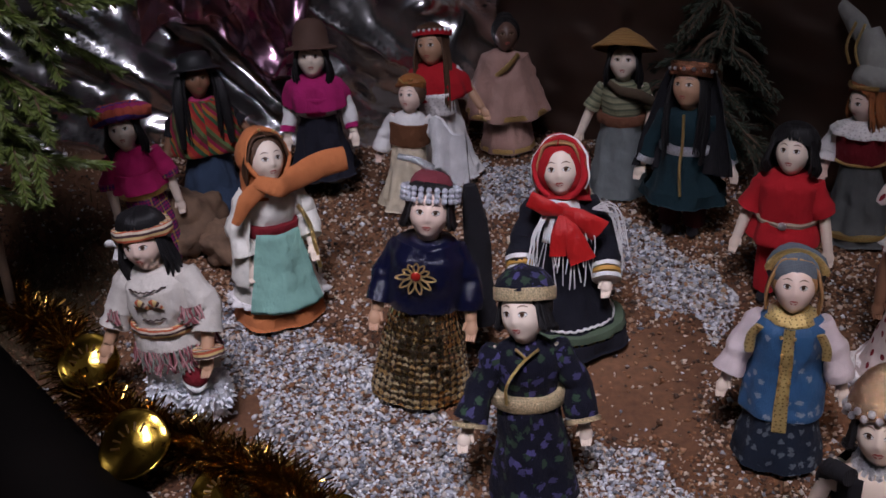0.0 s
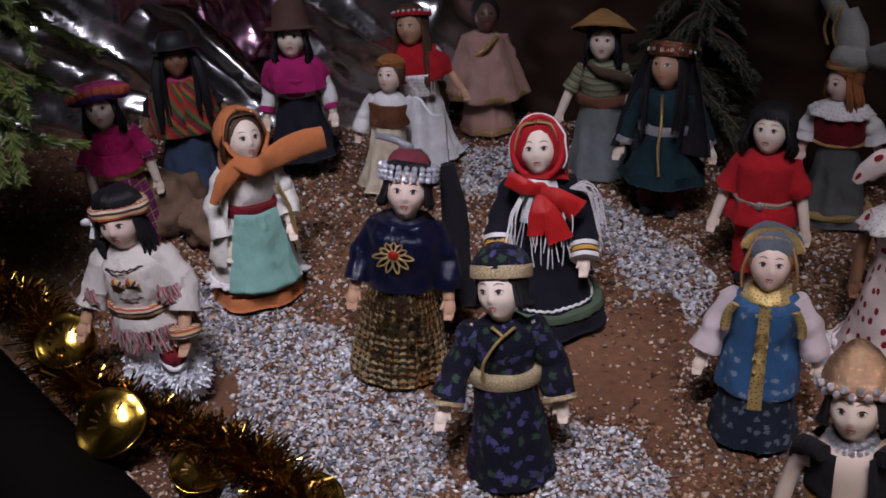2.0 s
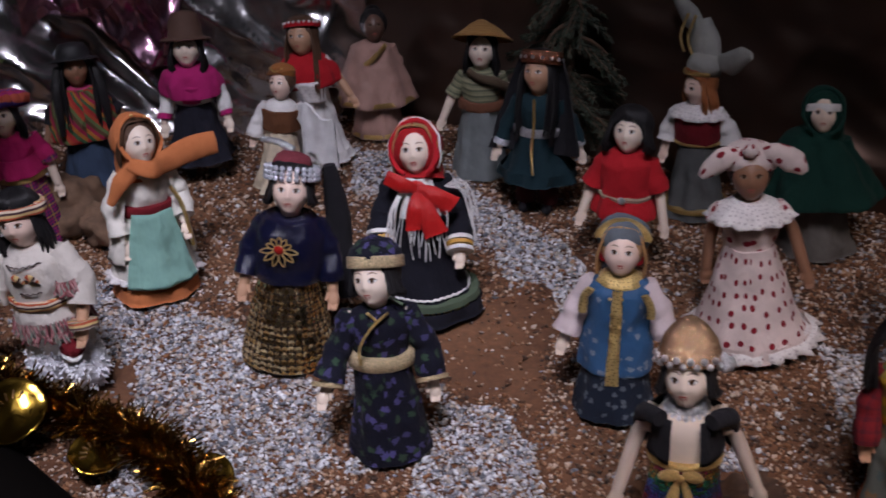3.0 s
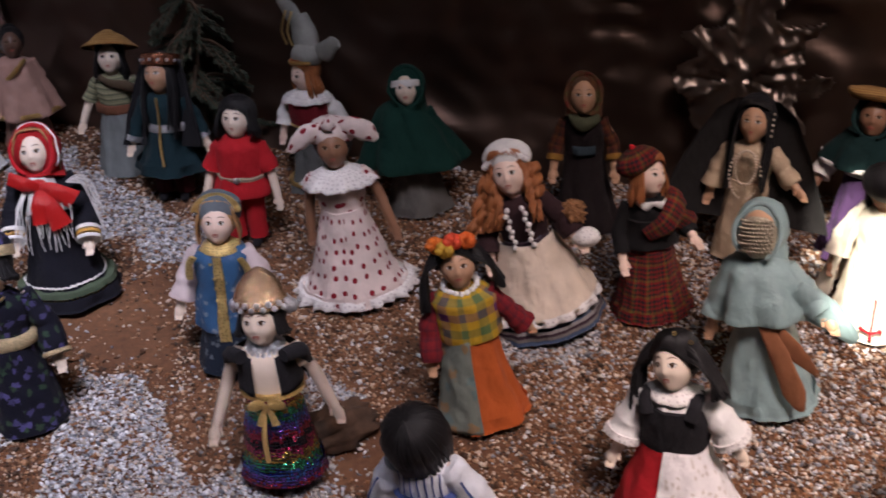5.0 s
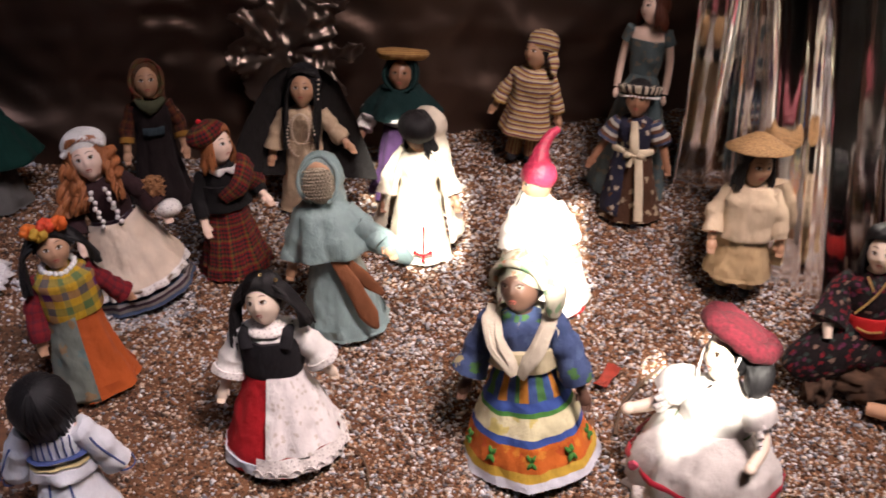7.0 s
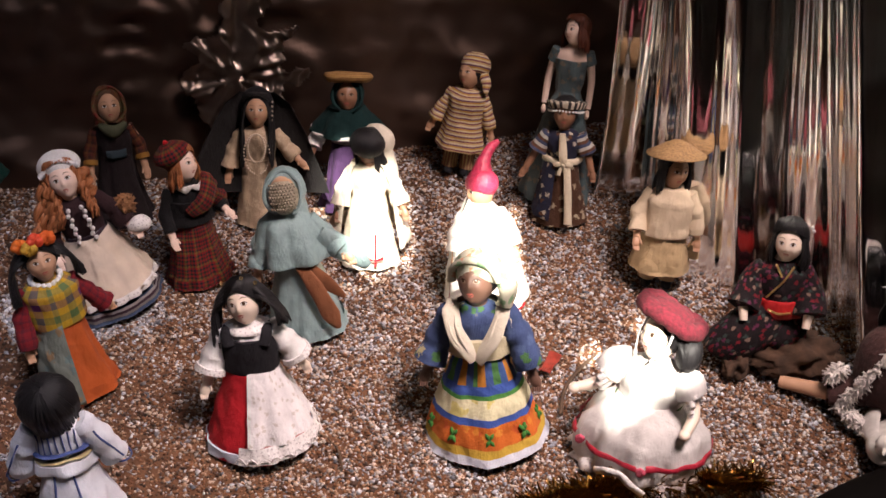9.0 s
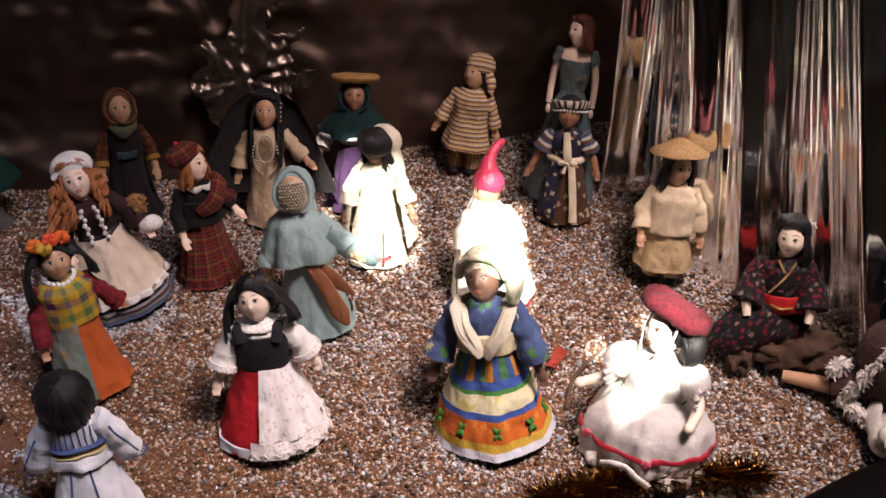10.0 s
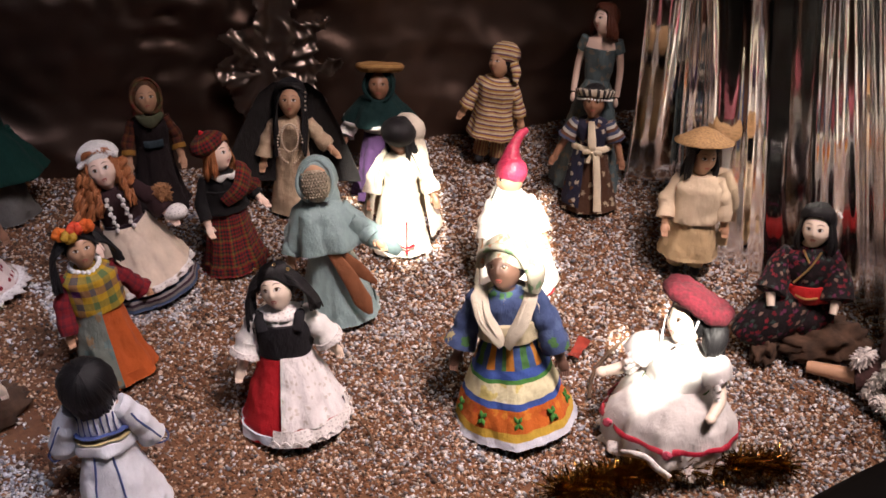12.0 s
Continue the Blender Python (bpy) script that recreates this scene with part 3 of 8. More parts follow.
def body(sk, top, skirt, sleeve=None, hem=0.046, waist=0.097, pleats=11, amp=0.075, arms=(ARM_L, ARM_R), r=(0.0115, 0.0125), cover=0.72, cuff=None, legs=None, flare=0.6, bottom=0.0):
    s = Shape()
    s.lathe([(0.0205, waist - 0.004), (0.0212, 0.104), (0.0240, 0.120), (0.0232, 0.132), (0.0180, 0.1405), (0.0095, 0.1460)], top, 28, 1.10, 0.80)
    if legs:
        for q in (-1, 1):
            s.tube([(q * 0.011, 0, waist), (q * 0.0125, -0.001, 0.055), (q * 0.0135, 0, 0.012)], [0.0135, 0.0125, 0.0120], legs, 14)
            s.ball((q * 0.0135, -0.007, 0.006), (0.007, 0.013, 0.0062), BLACK, 10)
    if skirt:
        p = []
        for i in range(17):
            t = i / 16
            p.append((hem + (0.0225 - hem) * t ** flare, bottom + (waist + 0.003 - bottom) * t))
        s.lathe(p, skirt, 84, 1.0, 0.88, pleats, amp, len(skirt.name), cap1=True)
        s.lathe([(hem * 0.975, bottom + 0.0002), (hem * 0.95, bottom + 0.014)], skirt, 84, 1.0, 0.88, pleats, amp, len(skirt.name), cap1=False)
    for q, a in zip((-1, 1), arms):
        if a:
            arm(s, q, a, sleeve or top, sk, r, cover, cuff)
    return s


def belt(s, z, material, h=0.009, r=0.0245, ex=1.10, ey=0.82):
    s.lathe([(r * 0.99, z - h / 2), (r * 1.03, z - h / 2 + 0.001), (r * 1.03, z + h / 2 - 0.001), (r * 0.99, z + h / 2)], material, 28, ex, ey)


def ring(s, hx, pts, r, material, n=7, flat=1.0):
    keep = s.x.copy()
    s.x = keep @ hx
    s.tube(pts, r, material, n, flat)
    s.x = keep


def hood(s, hx, material, size=1.0, tail=0.020, rim=None, back=0.0):
    """A kerchief over the head, tied under the chin: opens round the face."""
    keep = s.x.copy()
    s.x = keep @ hx @ Matrix.Translation((0, back, back * 0.4))
    s.ball((0, 0.0065, 0.004), (0.0225 * size, 0.0205 * size, 0.0255 * size), material, 18)
    s.tube([(0, 0.010, -0.004), (0, 0.012, -0.020), (0, 0.011, -0.020 - tail)], [0.019 * size, 0.021 * size, 0.024 * size], material, 14, 0.75)
    pts = [(0.0195 * size * math.sin(a), -0.0100 + 0.004 * math.cos(a), 0.001 + 0.0242 * size * math.cos(a)) for a in (radians(-152 + 19 * i) for i in range(17))]
    s.tube(pts, 0.0020, rim or material, 8)
    s.x = keep


def bow(s, c, size, material, yaw=0):
    c = Vector(c)
    for q in (-1, 1):
        s.ball(c + Vector((q * size * 0.55, 0, size * 0.08)), (size * 0.55, size * 0.22, size * 0.33), material, 10, (0, q * 15, 0))
        s.tube([c, c + Vector((q * size * 0.25, -0.002, -size * 0.55)), c + Vector((q * size * 0.42, -0.003, -size * 1.15))], [size * 0.10, size * 0.2, size * 0.24], material, 8, 0.3)
    s.ball(c + Vector((0, -size * 0.12, 0)), size * 0.2, material, 8)


def brim_hat(s, hx, material, brim=0.038, crown=0.02, height=0.016, dish=0.003, tilt=(0, 0, 0), up=0.012, under=None):
    keep = s.x.copy()
    s.x = keep @ hx @ Matrix.Translation((0, 0.002, up)) @ Euler([radians(a) for a in tilt]).to_matrix().to_4x4()
    s.lathe([(crown * 0.9, 0.0), (brim, -dish), (brim + 0.0012, -dish + 0.0012), (brim, -dish + 0.0024), (crown, 0.003), (crown * 0.95, height * 0.6), (crown * 0.7, height), (0.001, height * 1.1)], material, 36, 1, 1)
    s.x = keep


def cone_hat(s, hx, material, r=0.043, h=0.030, tilt=(0, 0, 0), up=0.013):
    keep = s.x.copy()
    s.x = keep @ hx @ Matrix.Translation((0, 0.002, up)) @ Euler([radians(a) for a in tilt]).to_matrix().to_4x4()
    s.lathe([(r * 0.96, -0.0006), (r, 0.0), (r, 0.0014), (r * 0.72, h * 0.36), (r * 0.42, h * 0.72), (r * 0.14, h * 0.97), (0.0006, h)], material, 40, 1, 1)
    s.x = keep


def cap_band(s, hx, material, z0=0.008, z1=0.020, r=0.0222, tilt=0, ey=0.98, flare=1.0):
    keep = s.x.copy()
    s.x = keep @ hx @ Matrix.Translation((0, 0.003, 0)) @ Euler((radians(tilt), 0, 0)).to_matrix().to_4x4()
    s.lathe([(r * 0.985, z0), (r * 1.01, z0 + 0.0008), (r * 1.01 * flare, z1 - 0.0008), (r * 0.985 * flare, z1)], material, 32, 1, ey)
    s.x = keep


def beads(s, path, size, material, hx=None, n=0):
    keep = s.x.copy()
    if hx:
        s.x = keep @ hx
    for p in path:
        s.ball(p, size, material, 6)
    s.x = keep


def collar_ring(s, z, r, material, n=22, size=0.0028, ey=0.85, y=0.0):
    beads(s, [(r * math.sin(a), y - r * ey * math.cos(a), z - 0.003 * math.cos(a)) for a in (2 * math.pi * i / n for i in range(n))], size, material)


def ruffle(s, z, r0, r1, material, drop=0.008, waves=14, ey=0.82):
    s.lathe([(r1, z - drop), (r1 * 1.02, z - drop + 0.001), ((r0 + r1) / 2, z - drop * 0.35), (r0, z)], material, 72, 1.1, ey, waves, 0.07, 3)


def fringe(s, pts, length, material, n=14, r=0.0007, seed=1):
    """Threads that hang along a line of points."""
    rnd = random.Random(seed)
    pts = [Vector(p) for p in pts]
    for i in range(n):
        t = i / (n - 1) * (len(pts) - 1)
        k = min(int(t), len(pts) - 2)
        p = pts[k].lerp(pts[k + 1], t - k)
        s.tube([p, p + Vector((rnd.uniform(-.003, .003), -0.002, -length * 0.5)), p + Vector((rnd.uniform(-.005, .005), -0.002 - rnd.random() * 0.003, -length * rnd.uniform(0.8, 1.1)))], r, material, 5)


def apron(s, material, z0, z1, r0, r1, half=0.9, ey=0.90, off=0.0, pleats=0, amp=0.0):
    s.lathe([(r0 * 0.985, z0 + 0.0005), (r0, z0), (r0 + (r1 - r0) * 0.35, z0 + (z1 - z0) * 0.35), (r0 + (r1 - r0) * 0.72, z0 + (z1 - z0) * 0.72), (r1, z1), (r1 * 0.96, z1 + 0.0005)], material, 26, 1.0, ey, pleats, amp, 4, a0=off - half, a1=off + half)


def cone_r(hem, waist_z, z, flare=0.6, bottom=0.0, w=0.0225):
    """The skirt's radius at height z."""
    t = (z - bottom) / (waist_z + 0.003 - bottom)
    return hem + (w - hem) * max(t, 0) ** flare


def veil(s, hx, material, length=0.09, width=0.036, thick=0.003, spread=1.3, back=0.014):
    """Cloth or hair that falls behind the head."""
    keep = s.x.copy()
    s.x = keep @ hx
    rows = []
    for i in range(10):
        t = i / 9
        w = width * (0.55 + (spread - 0.55) * t ** 0.8) * (0.75 if i == 0 else 1)
        rows.append([(w * math.sin(a), back * 0.2 + (back + 0.012 * t) * math.cos(a) + 0.0015 * math.sin(a * 9 + t * 3) * t, 0.026 - t * length) for a in (radians(-88 + 176 * j / 16) for j in range(17))])
    s.slab(rows, thick, material)
    s.x = keep


def place(s, label, x, y, eye, turn=0, scale=1.0, lean=(0, 0), z=0.0, group="costume dolls on the gravel", name="doll", category="doll"):
    """Sets a finished doll down; eye: the plan point that it faces before it turns."""
    ob = new(name, s.build(name, True, 0.8))
    yaw = math.degrees(math.atan2(eye[0] - x, y - eye[1])) + turn
    ob.matrix_world = Matrix.Translation((x, y, bank(x, y) - 0.004 + z)) @ Matrix.Rotation(radians(lean[1]), 4, Vector((x - eye[0], y - eye[1], 0.0))) @ Euler((0, 0, radians(yaw))).to_matrix().to_4x4() @ Matrix.Diagonal((scale * 0.98, scale * 0.98, scale, 1))
    return tagged(ob, label, category, group)


EYE_A, EYE_B, EYE_C = (0.0, 0.0), (0.16, -0.23), (-0.02, -0.38)

# ---- the left-hand group
def wool(s, c, r, material, seed, n=230):
    """A fluffy ball of wool: a soft core with short fine hairs."""
    rnd = random.Random(seed)
    c = Vector(c)
    s.ball(c, r, material, 20, None, lambda p, d: p * (1 + 0.10 * noise.noise(d * 3.1 + Vector((seed, 0, 0)))))
    for i in range(n):
        d = Vector((rnd.gauss(0, 1), rnd.gauss(0, 1), rnd.gauss(0, 1))).normalized()
        p = c + Vector((d.x * r[0], d.y * r[1], d.z * r[2]))
        w = Vector((rnd.uniform(-1, 1), rnd.uniform(-1, 1), rnd.uniform(-1, 0.4))) * 0.0022
        s.tube([p - d * 0.002, p + d * 0.0012 + w * 0.4, p + d * 0.0026 + w], [0.0022, 0.0014, 0.0003], material, 4)


def indian():
    cream = cloth("buckskin_cream", (0.62, 0.57, 0.51))
    aztec = cloth("zigzag_braid", (0.5, 0.2, 0.1), "bands", ((0.45, 0.10, 0.05), (0.62, 0.45, 0.20), (0.08, 0.04, 0.04), (0.66, 0.56, 0.44)), 0.008)
    thread, pink, grey = cloth("wine_thread", (0.25, 0.07, 0.08)), cloth("rose_thread", (0.50, 0.26, 0.26)), cloth("grey_green_thread", (0.24, 0.24, 0.20))
    ink = plain("dark_stitch", (0.05, 0.03, 0.025), 0.8)
    wh = plain("white_wool", (0.82, 0.82, 0.86), 0.95, 0.0, 0.2, 200.0, 1.0)
    s = body(TAN, cream, None, hem=0.03, legs=cream, arms=((-0.048, -0.006, 0.110, -0.062, -0.020, 0.086), (0.050, -0.006, 0.106, 0.046, -0.028, 0.074)), r=(0.0170, 0.0175), cover=0.80)
    s.lathe([(0.0325, 0.078), (0.0330, 0.080), (0.0300, 0.090), (0.0280, 0.100), (0.0300, 0.118), (0.0285, 0.134), (0.0150, 0.146)], cream, 40, 1.05, 0.86, 5, 0.03)
    for q in (-1, 1):
        s.tube([(q * 0.013, 0, 0.075), (q * 0.0165, -0.004, 0.052), (q * 0.0175, -0.006, 0.028)], [0.0150, 0.0160, 0.0170], cream, 18)
    for k, m in enumerate((thread, pink, grey)):
        fringe(s, [(0.0345 * math.sin(a), -0.030 * math.cos(a), 0.080) for a in (radians(-110 + 20 * i) for i in range(12))], 0.019, m, 34, 0.0009, 2 + k)
        fringe(s, [(0.030 + 0.012 * math.sin(a), -0.004 - 0.018 * math.cos(a), 0.120 - 0.004 * math.cos(a)) for a in (radians(-40 + 18 * i) for i in range(9))], 0.014, m, 18, 0.0009, 7 + k)
        fringe(s, [(-0.034 - 0.008 * math.sin(a), -0.004 - 0.018 * math.cos(a), 0.118) for a in (radians(-20 + 18 * i) for i in range(8))], 0.012, m, 12, 0.0009, 11 + k)
    belt(s, 0.096, aztec, 0.009, 0.0305, 1.05, 0.88)
    for z in (0.136, 0.109):
        s.tube([(-0.016 + 0.0027 * i, -0.0272 + 0.010 * ((i - 6) / 6.0) ** 2 * 0.8, z + 0.0016 * (i % 2)) for i in range(13)], 0.0007, ink, 5, 1, False)
    for x in (-0.007, 0.006):
        s.tube([(x - 0.006, -0.0262, 0.121), (x, -0.0285, 0.128), (x + 0.006, -0.0262, 0.121)], [0.001, 0.0042, 0.001], aztec, 8, 0.4)
    s.tube([(0.0385, -0.0255, 0.080), (0.0385, -0.0275, 0.074)], 0.0132, aztec, 16)
    wool(s, (-0.0185, -0.006, 0.026), (0.0185, 0.0190, 0.0270), wh, 3)
    wool(s, (0.0195, -0.010, 0.027), (0.0195, 0.0200, 0.0280), wh, 5)
    s.ball((0.019, -0.0235, 0.0500), (0.0125, 0.0075, 0.0085), MAROON, 14)
    s.tube([(0.0075, -0.0245, 0.0450), (0.019, -0.0310, 0.0410), (0.0305, -0.0245, 0.0450)], 0.0024, WHITE, 8)
    hx = head(s, ROSE, BLACK_HAIR, nod=12, style="bob")
    cap_band(s, hx, aztec, 0.006, 0.0145, 0.0226)
    bow(s, (-0.022, -0.004, 0.170), 0.011, WHITE)
    place(s, "dark-haired doll in cream fringed buckskin with white wool boots", -0.186, 0.750, EYE_A, -24, 0.870, (0, -8.0))


def magenta_blouse():
    mag = cloth("magenta_cotton", (0.50, 0.018, 0.13))
    plaid = cloth("magenta_tartan", (0.2, 0.02, 0.1), "plaid", ((0.30, 0.015, 0.12), (0.03, 0.02, 0.10), (0.35, 0.02, 0.12), (0.05, 0.02, 0.08), (0.45, 0.30, 0.05), (0.03, 0.02, 0.09)), 0.013)
    roll = cloth("rainbow_scarf", (0.4, 0.05, 0.2), "bands", ((0.42, 0.03, 0.10), (0.08, 0.04, 0.22), (0.50, 0.10, 0.06), (0.40, 0.03, 0.16)), 0.012)
    s = body(PALE, mag, plaid, hem=0.030, pleats=6, amp=0.04, flare=0.9, cover=0.5, r=(0.0135, 0.016), cuff=plaid, arms=((-0.044, 0, 0.105, -0.046, -0.004, 0.070), (0.044, 0, 0.105, 0.046, -0.004, 0.070)))
    belt(s, 0.092, GOLD, 0.010, 0.0262)
    s.lathe([(0.030, 0.095), (0.0305, 0.097), (0.0285, 0.108), (0.0260, 0.118)], mag, 36, 1.1, 0.82, 7, 0.05)
    hx = head(s, PALE, BLACK_HAIR, style="bob")
    for i in range(14):
        a = radians(-130 + 20 * i)
        ring(s, hx, [(0.0215 * math.sin(a), 0.003 - 0.019 * math.cos(a), 0.013), (0.0275 * math.sin(a), 0.003 - 0.024 * math.cos(a), 0.017), (0.016 * math.sin(a), 0.003 - 0.014 * math.cos(a), 0.026)], [0.006, 0.0085, 0.006], roll, 8)
    place(s, "doll in a magenta blouse with gold belt and tartan skirt", -0.240, 0.930, EYE_A, -8, 0.721, (0, -8.5))


def poncho():
    stripe = cloth("andean_stripes", (0.4, 0.1, 0.05), "diagonal", ((0.36, 0.03, 0.03), (0.05, 0.11, 0.05), (0.40, 0.14, 0.03), (0.30, 0.02, 0.06), (0.10, 0.06, 0.03), (0.12, 0.16, 0.06), (0.42, 0.06, 0.03)), 0.030)
    denim = cloth("slate_blue_wool", (0.045, 0.07, 0.12))
    pink = cloth("pink_cotton", (0.5, 0.05, 0.16))
    s = body(BROWN, pink, denim, hem=0.044, sleeve=BLACK, pleats=8, arms=((-0.05, 0.004, 0.11, -0.06, -0.006, 0.085), (0.05, 0.0, 0.112, 0.066, -0.008, 0.096)))
    s.lathe([(0.040, 0.076), (0.041, 0.078), (0.037, 0.100), (0.032, 0.124), (0.022, 0.143)], stripe, 32, 1.25, 0.75, 5, 0.05)
    hx = head(s, BROWN, BLACK_HAIR, style="long", nod=4)
    brim_hat(s, hx, plain("black_felt", (0.010, 0.010, 0.011), 0.6), 0.030, 0.0215, 0.020, 0.002)
    for q in (-1, 1):
        ring(s, hx, [(q * 0.020, 0.002, 0.004), (q * 0.026, -0.004, -0.02), (q * 0.028, -0.006, -0.05), (q * 0.029, -0.004, -0.08)], [0.006, 0.0075, 0.006, 0.003], BLACK_HAIR, 9)
    place(s, "brown-faced doll with black braids and a striped woven poncho", -0.208, 1.013, EYE_A, 4, 0.713, (0, -0.6))


def pink_shawl():
    pk = cloth("fuchsia_shawl", (0.42, 0.018, 0.14))
    navy = cloth("ink_black_wool", (0.018, 0.018, 0.028))
    hat = plain("brown_felt", (0.085, 0.042, 0.028), 0.8)
    s = body(PALE, WHITE, navy, hem=0.043, bottom=0.026, sleeve=WHITE, pleats=8, legs=plain("grey_stocking", (0.2, 0.19, 0.18), 0.8), cuff=pk, arms=((-0.042, 0, 0.108, -0.046, -0.014, 0.078), (0.046, 0, 0.108, 0.052, -0.016, 0.080)), cover=0.88, r=(0.010, 0.0115))
    s.lathe([(0.035, 0.112), (0.0355, 0.114), (0.034, 0.126), (0.028, 0.140), (0.016, 0.1475)], pk, 36, 1.15, 0.85, 6, 0.06)
    apron(s, pk, 0.104, 0.128, 0.0235, 0.034, 0.5)
    hx = head(s, PALE, BLACK_HAIR, style="bob")
    brim_hat(s, hx, hat, 0.029, 0.0205, 0.030, 0.002, (6, 0, 0))
    place(s, "doll in a brown hat, fuchsia shawl and long black skirt", -0.107, 1.039, EYE_A, -6, 0.772, (0, -1.3))


def orange_hood():
    org = cloth("orange_cotton", (0.55, 0.18, 0.065))
    mint = cloth("mint_green_cotton", (0.24, 0.44, 0.37))
    ivory = cloth("ivory_satin", (0.80, 0.76, 0.68), rough=0.42)
    s = body(PALE, ivory, org, hem=0.046, sleeve=ivory, pleats=6, amp=0.03, flare=0.75, arms=((-0.044, 0.0, 0.104, -0.040, -0.016, 0.068), (0.044, -0.002, 0.106, 0.040, -0.026, 0.082)), r=(0.013, 0.017), cover=0.85)
    s.lathe([(0.0450, 0.024), (0.0455, 0.025), (0.037, 0.060), (0.025, 0.097)], ivory, 56, 1.0, 0.9, 5, 0.012)
    apron(s, mint, 0.022, 0.099, 0.0500, 0.0275, 0.85, pleats=14, amp=0.015)
    ruffle(s, 0.027, 0.0440, 0.0462, LACE, 0.005, 18, 0.82)
    apron(s, ivory, 0.045, 0.140, 0.047, 0.029, 0.55, 0.9, 1.45)
    apron(s, ivory, 0.045, 0.140, 0.047, 0.029, 0.55, 0.9, -1.45)
    s.tube([(0.020, -0.028, 0.128), (0.030, -0.032, 0.105), (0.036, -0.036, 0.060)], 0.0022, GOLD, 6)
    belt(s, 0.100, MAROON, 0.012, 0.0262)
    hx = head(s, PALE, BROWN_HAIR, style="part", turn=6)
    hood(s, hx, org, 1.04, back=0.005)
    ring(s, hx, [(-0.018, -0.012, -0.018), (0.0, -0.020, -0.026), (0.018, -0.010, -0.022), (0.05, -0.004, -0.014), (0.075, -0.006, -0.012)], [0.006, 0.0090, 0.0115, 0.0130, 0.0120], org, 14, 0.38)
    ring(s, hx, [(-0.012, -0.012, -0.022), (-0.028, -0.008, -0.034), (-0.040, 0.0, -0.052)], [0.008, 0.0085, 0.004], org, 12, 0.4)
    beads(s, [(0.006, -0.017, 0.0245), (-0.006, -0.014, 0.028), (0.016, -0.010, 0.018)], 0.0016, GOLD, hx)
    place(s, "doll in an orange head scarf, ivory coat and mint apron", -0.135, 0.860, EYE_A, 14, 0.810, (0, 0.8))


def brooch():
    seq = cloth("gold_sequins", (0.030, 0.020, 0.012), "sequins", ((1.0, 0.80, 0.44), (0.74, 0.50, 0.20)), 0.0062)
    navy = cloth("midnight_satin", (0.004, 0.005, 0.022), rough=0.20)
    s = body(TAN, navy, seq, hem=0.044, sleeve=navy, pleats=5, amp=0.02, flare=1.2, cover=0.9, arms=((-0.044, 0, 0.108, -0.048, -0.014, 0.080), (0.046, 0, 0.108, 0.050, -0.014, 0.078)), r=(0.0125, 0.0145))
    s.lathe([(0.0315, 0.086), (0.032, 0.088), (0.0305, 0.110), (0.029, 0.130), (0.022, 0.143)], navy, 36, 1.12, 0.85, 5, 0.03)
    c = Vector((-0.006, -0.031, 0.124))
    s.ball(c, (0.0045, 0.003, 0.0045), plain("ruby_glass", (0.30, 0.015, 0.01), 0.15), 10)
    for i in range(11):
        a = 2 * math.pi * i / 11
        d = Vector((math.sin(a), 0, math.cos(a)))
        w = Vector((math.cos(a), 0, -math.sin(a))) * 0.0024
        ln = 0.017 if d.z < 0 else 0.012
        s.tube([c + d * 0.003, c + d * ln * 0.6 + w, c + d * ln, c + d * ln * 0.6 - w, c + d * 0.003], 0.0008, GOLD, 5)
    hx = head(s, ROSE, BLACK_HAIR, style="short", nod=4)
    crystal = plain("crystal_beads", (0.75, 0.76, 0.82), 0.08, 0.5, 0.3, 800.0, 0.8)
    for z, k in ((0.010, 22), (0.014, 22), (0.018, 22)):
        beads(s, [(0.0218 * math.sin(a), 0.003 - 0.0205 * math.cos(a), z) for a in (2 * math.pi * i / k for i in range(k))], 0.0028, crystal, hx)
    keep = s.x.copy()
    s.x = keep @ hx
    s.ball((0, 0.003, 0.020), (0.018, 0.017, 0.013), cloth("wine_velvet", (0.16, 0.03, 0.04)), 14)
    s.tube([(0, 0.003, 0.032), (-0.012, 0.004, 0.038), (-0.028, 0.006, 0.040)], [0.004, 0.003, 0.0025], SILVER, 7)
    s.x = keep
    s.tube([(0.030, 0.026, 0.182), (0.036, 0.028, 0.150), (0.042, 0.028, 0.100), (0.048, 0.026, 0.052)], [0.005, 0.010, 0.013, 0.015], BLACK, 18, 0.6)
    place(s, "doll with crystal crown, gold brooch and gold sequin skirt", -0.020, 0.774, EYE_A, -8, 0.887, (0, 4.8))


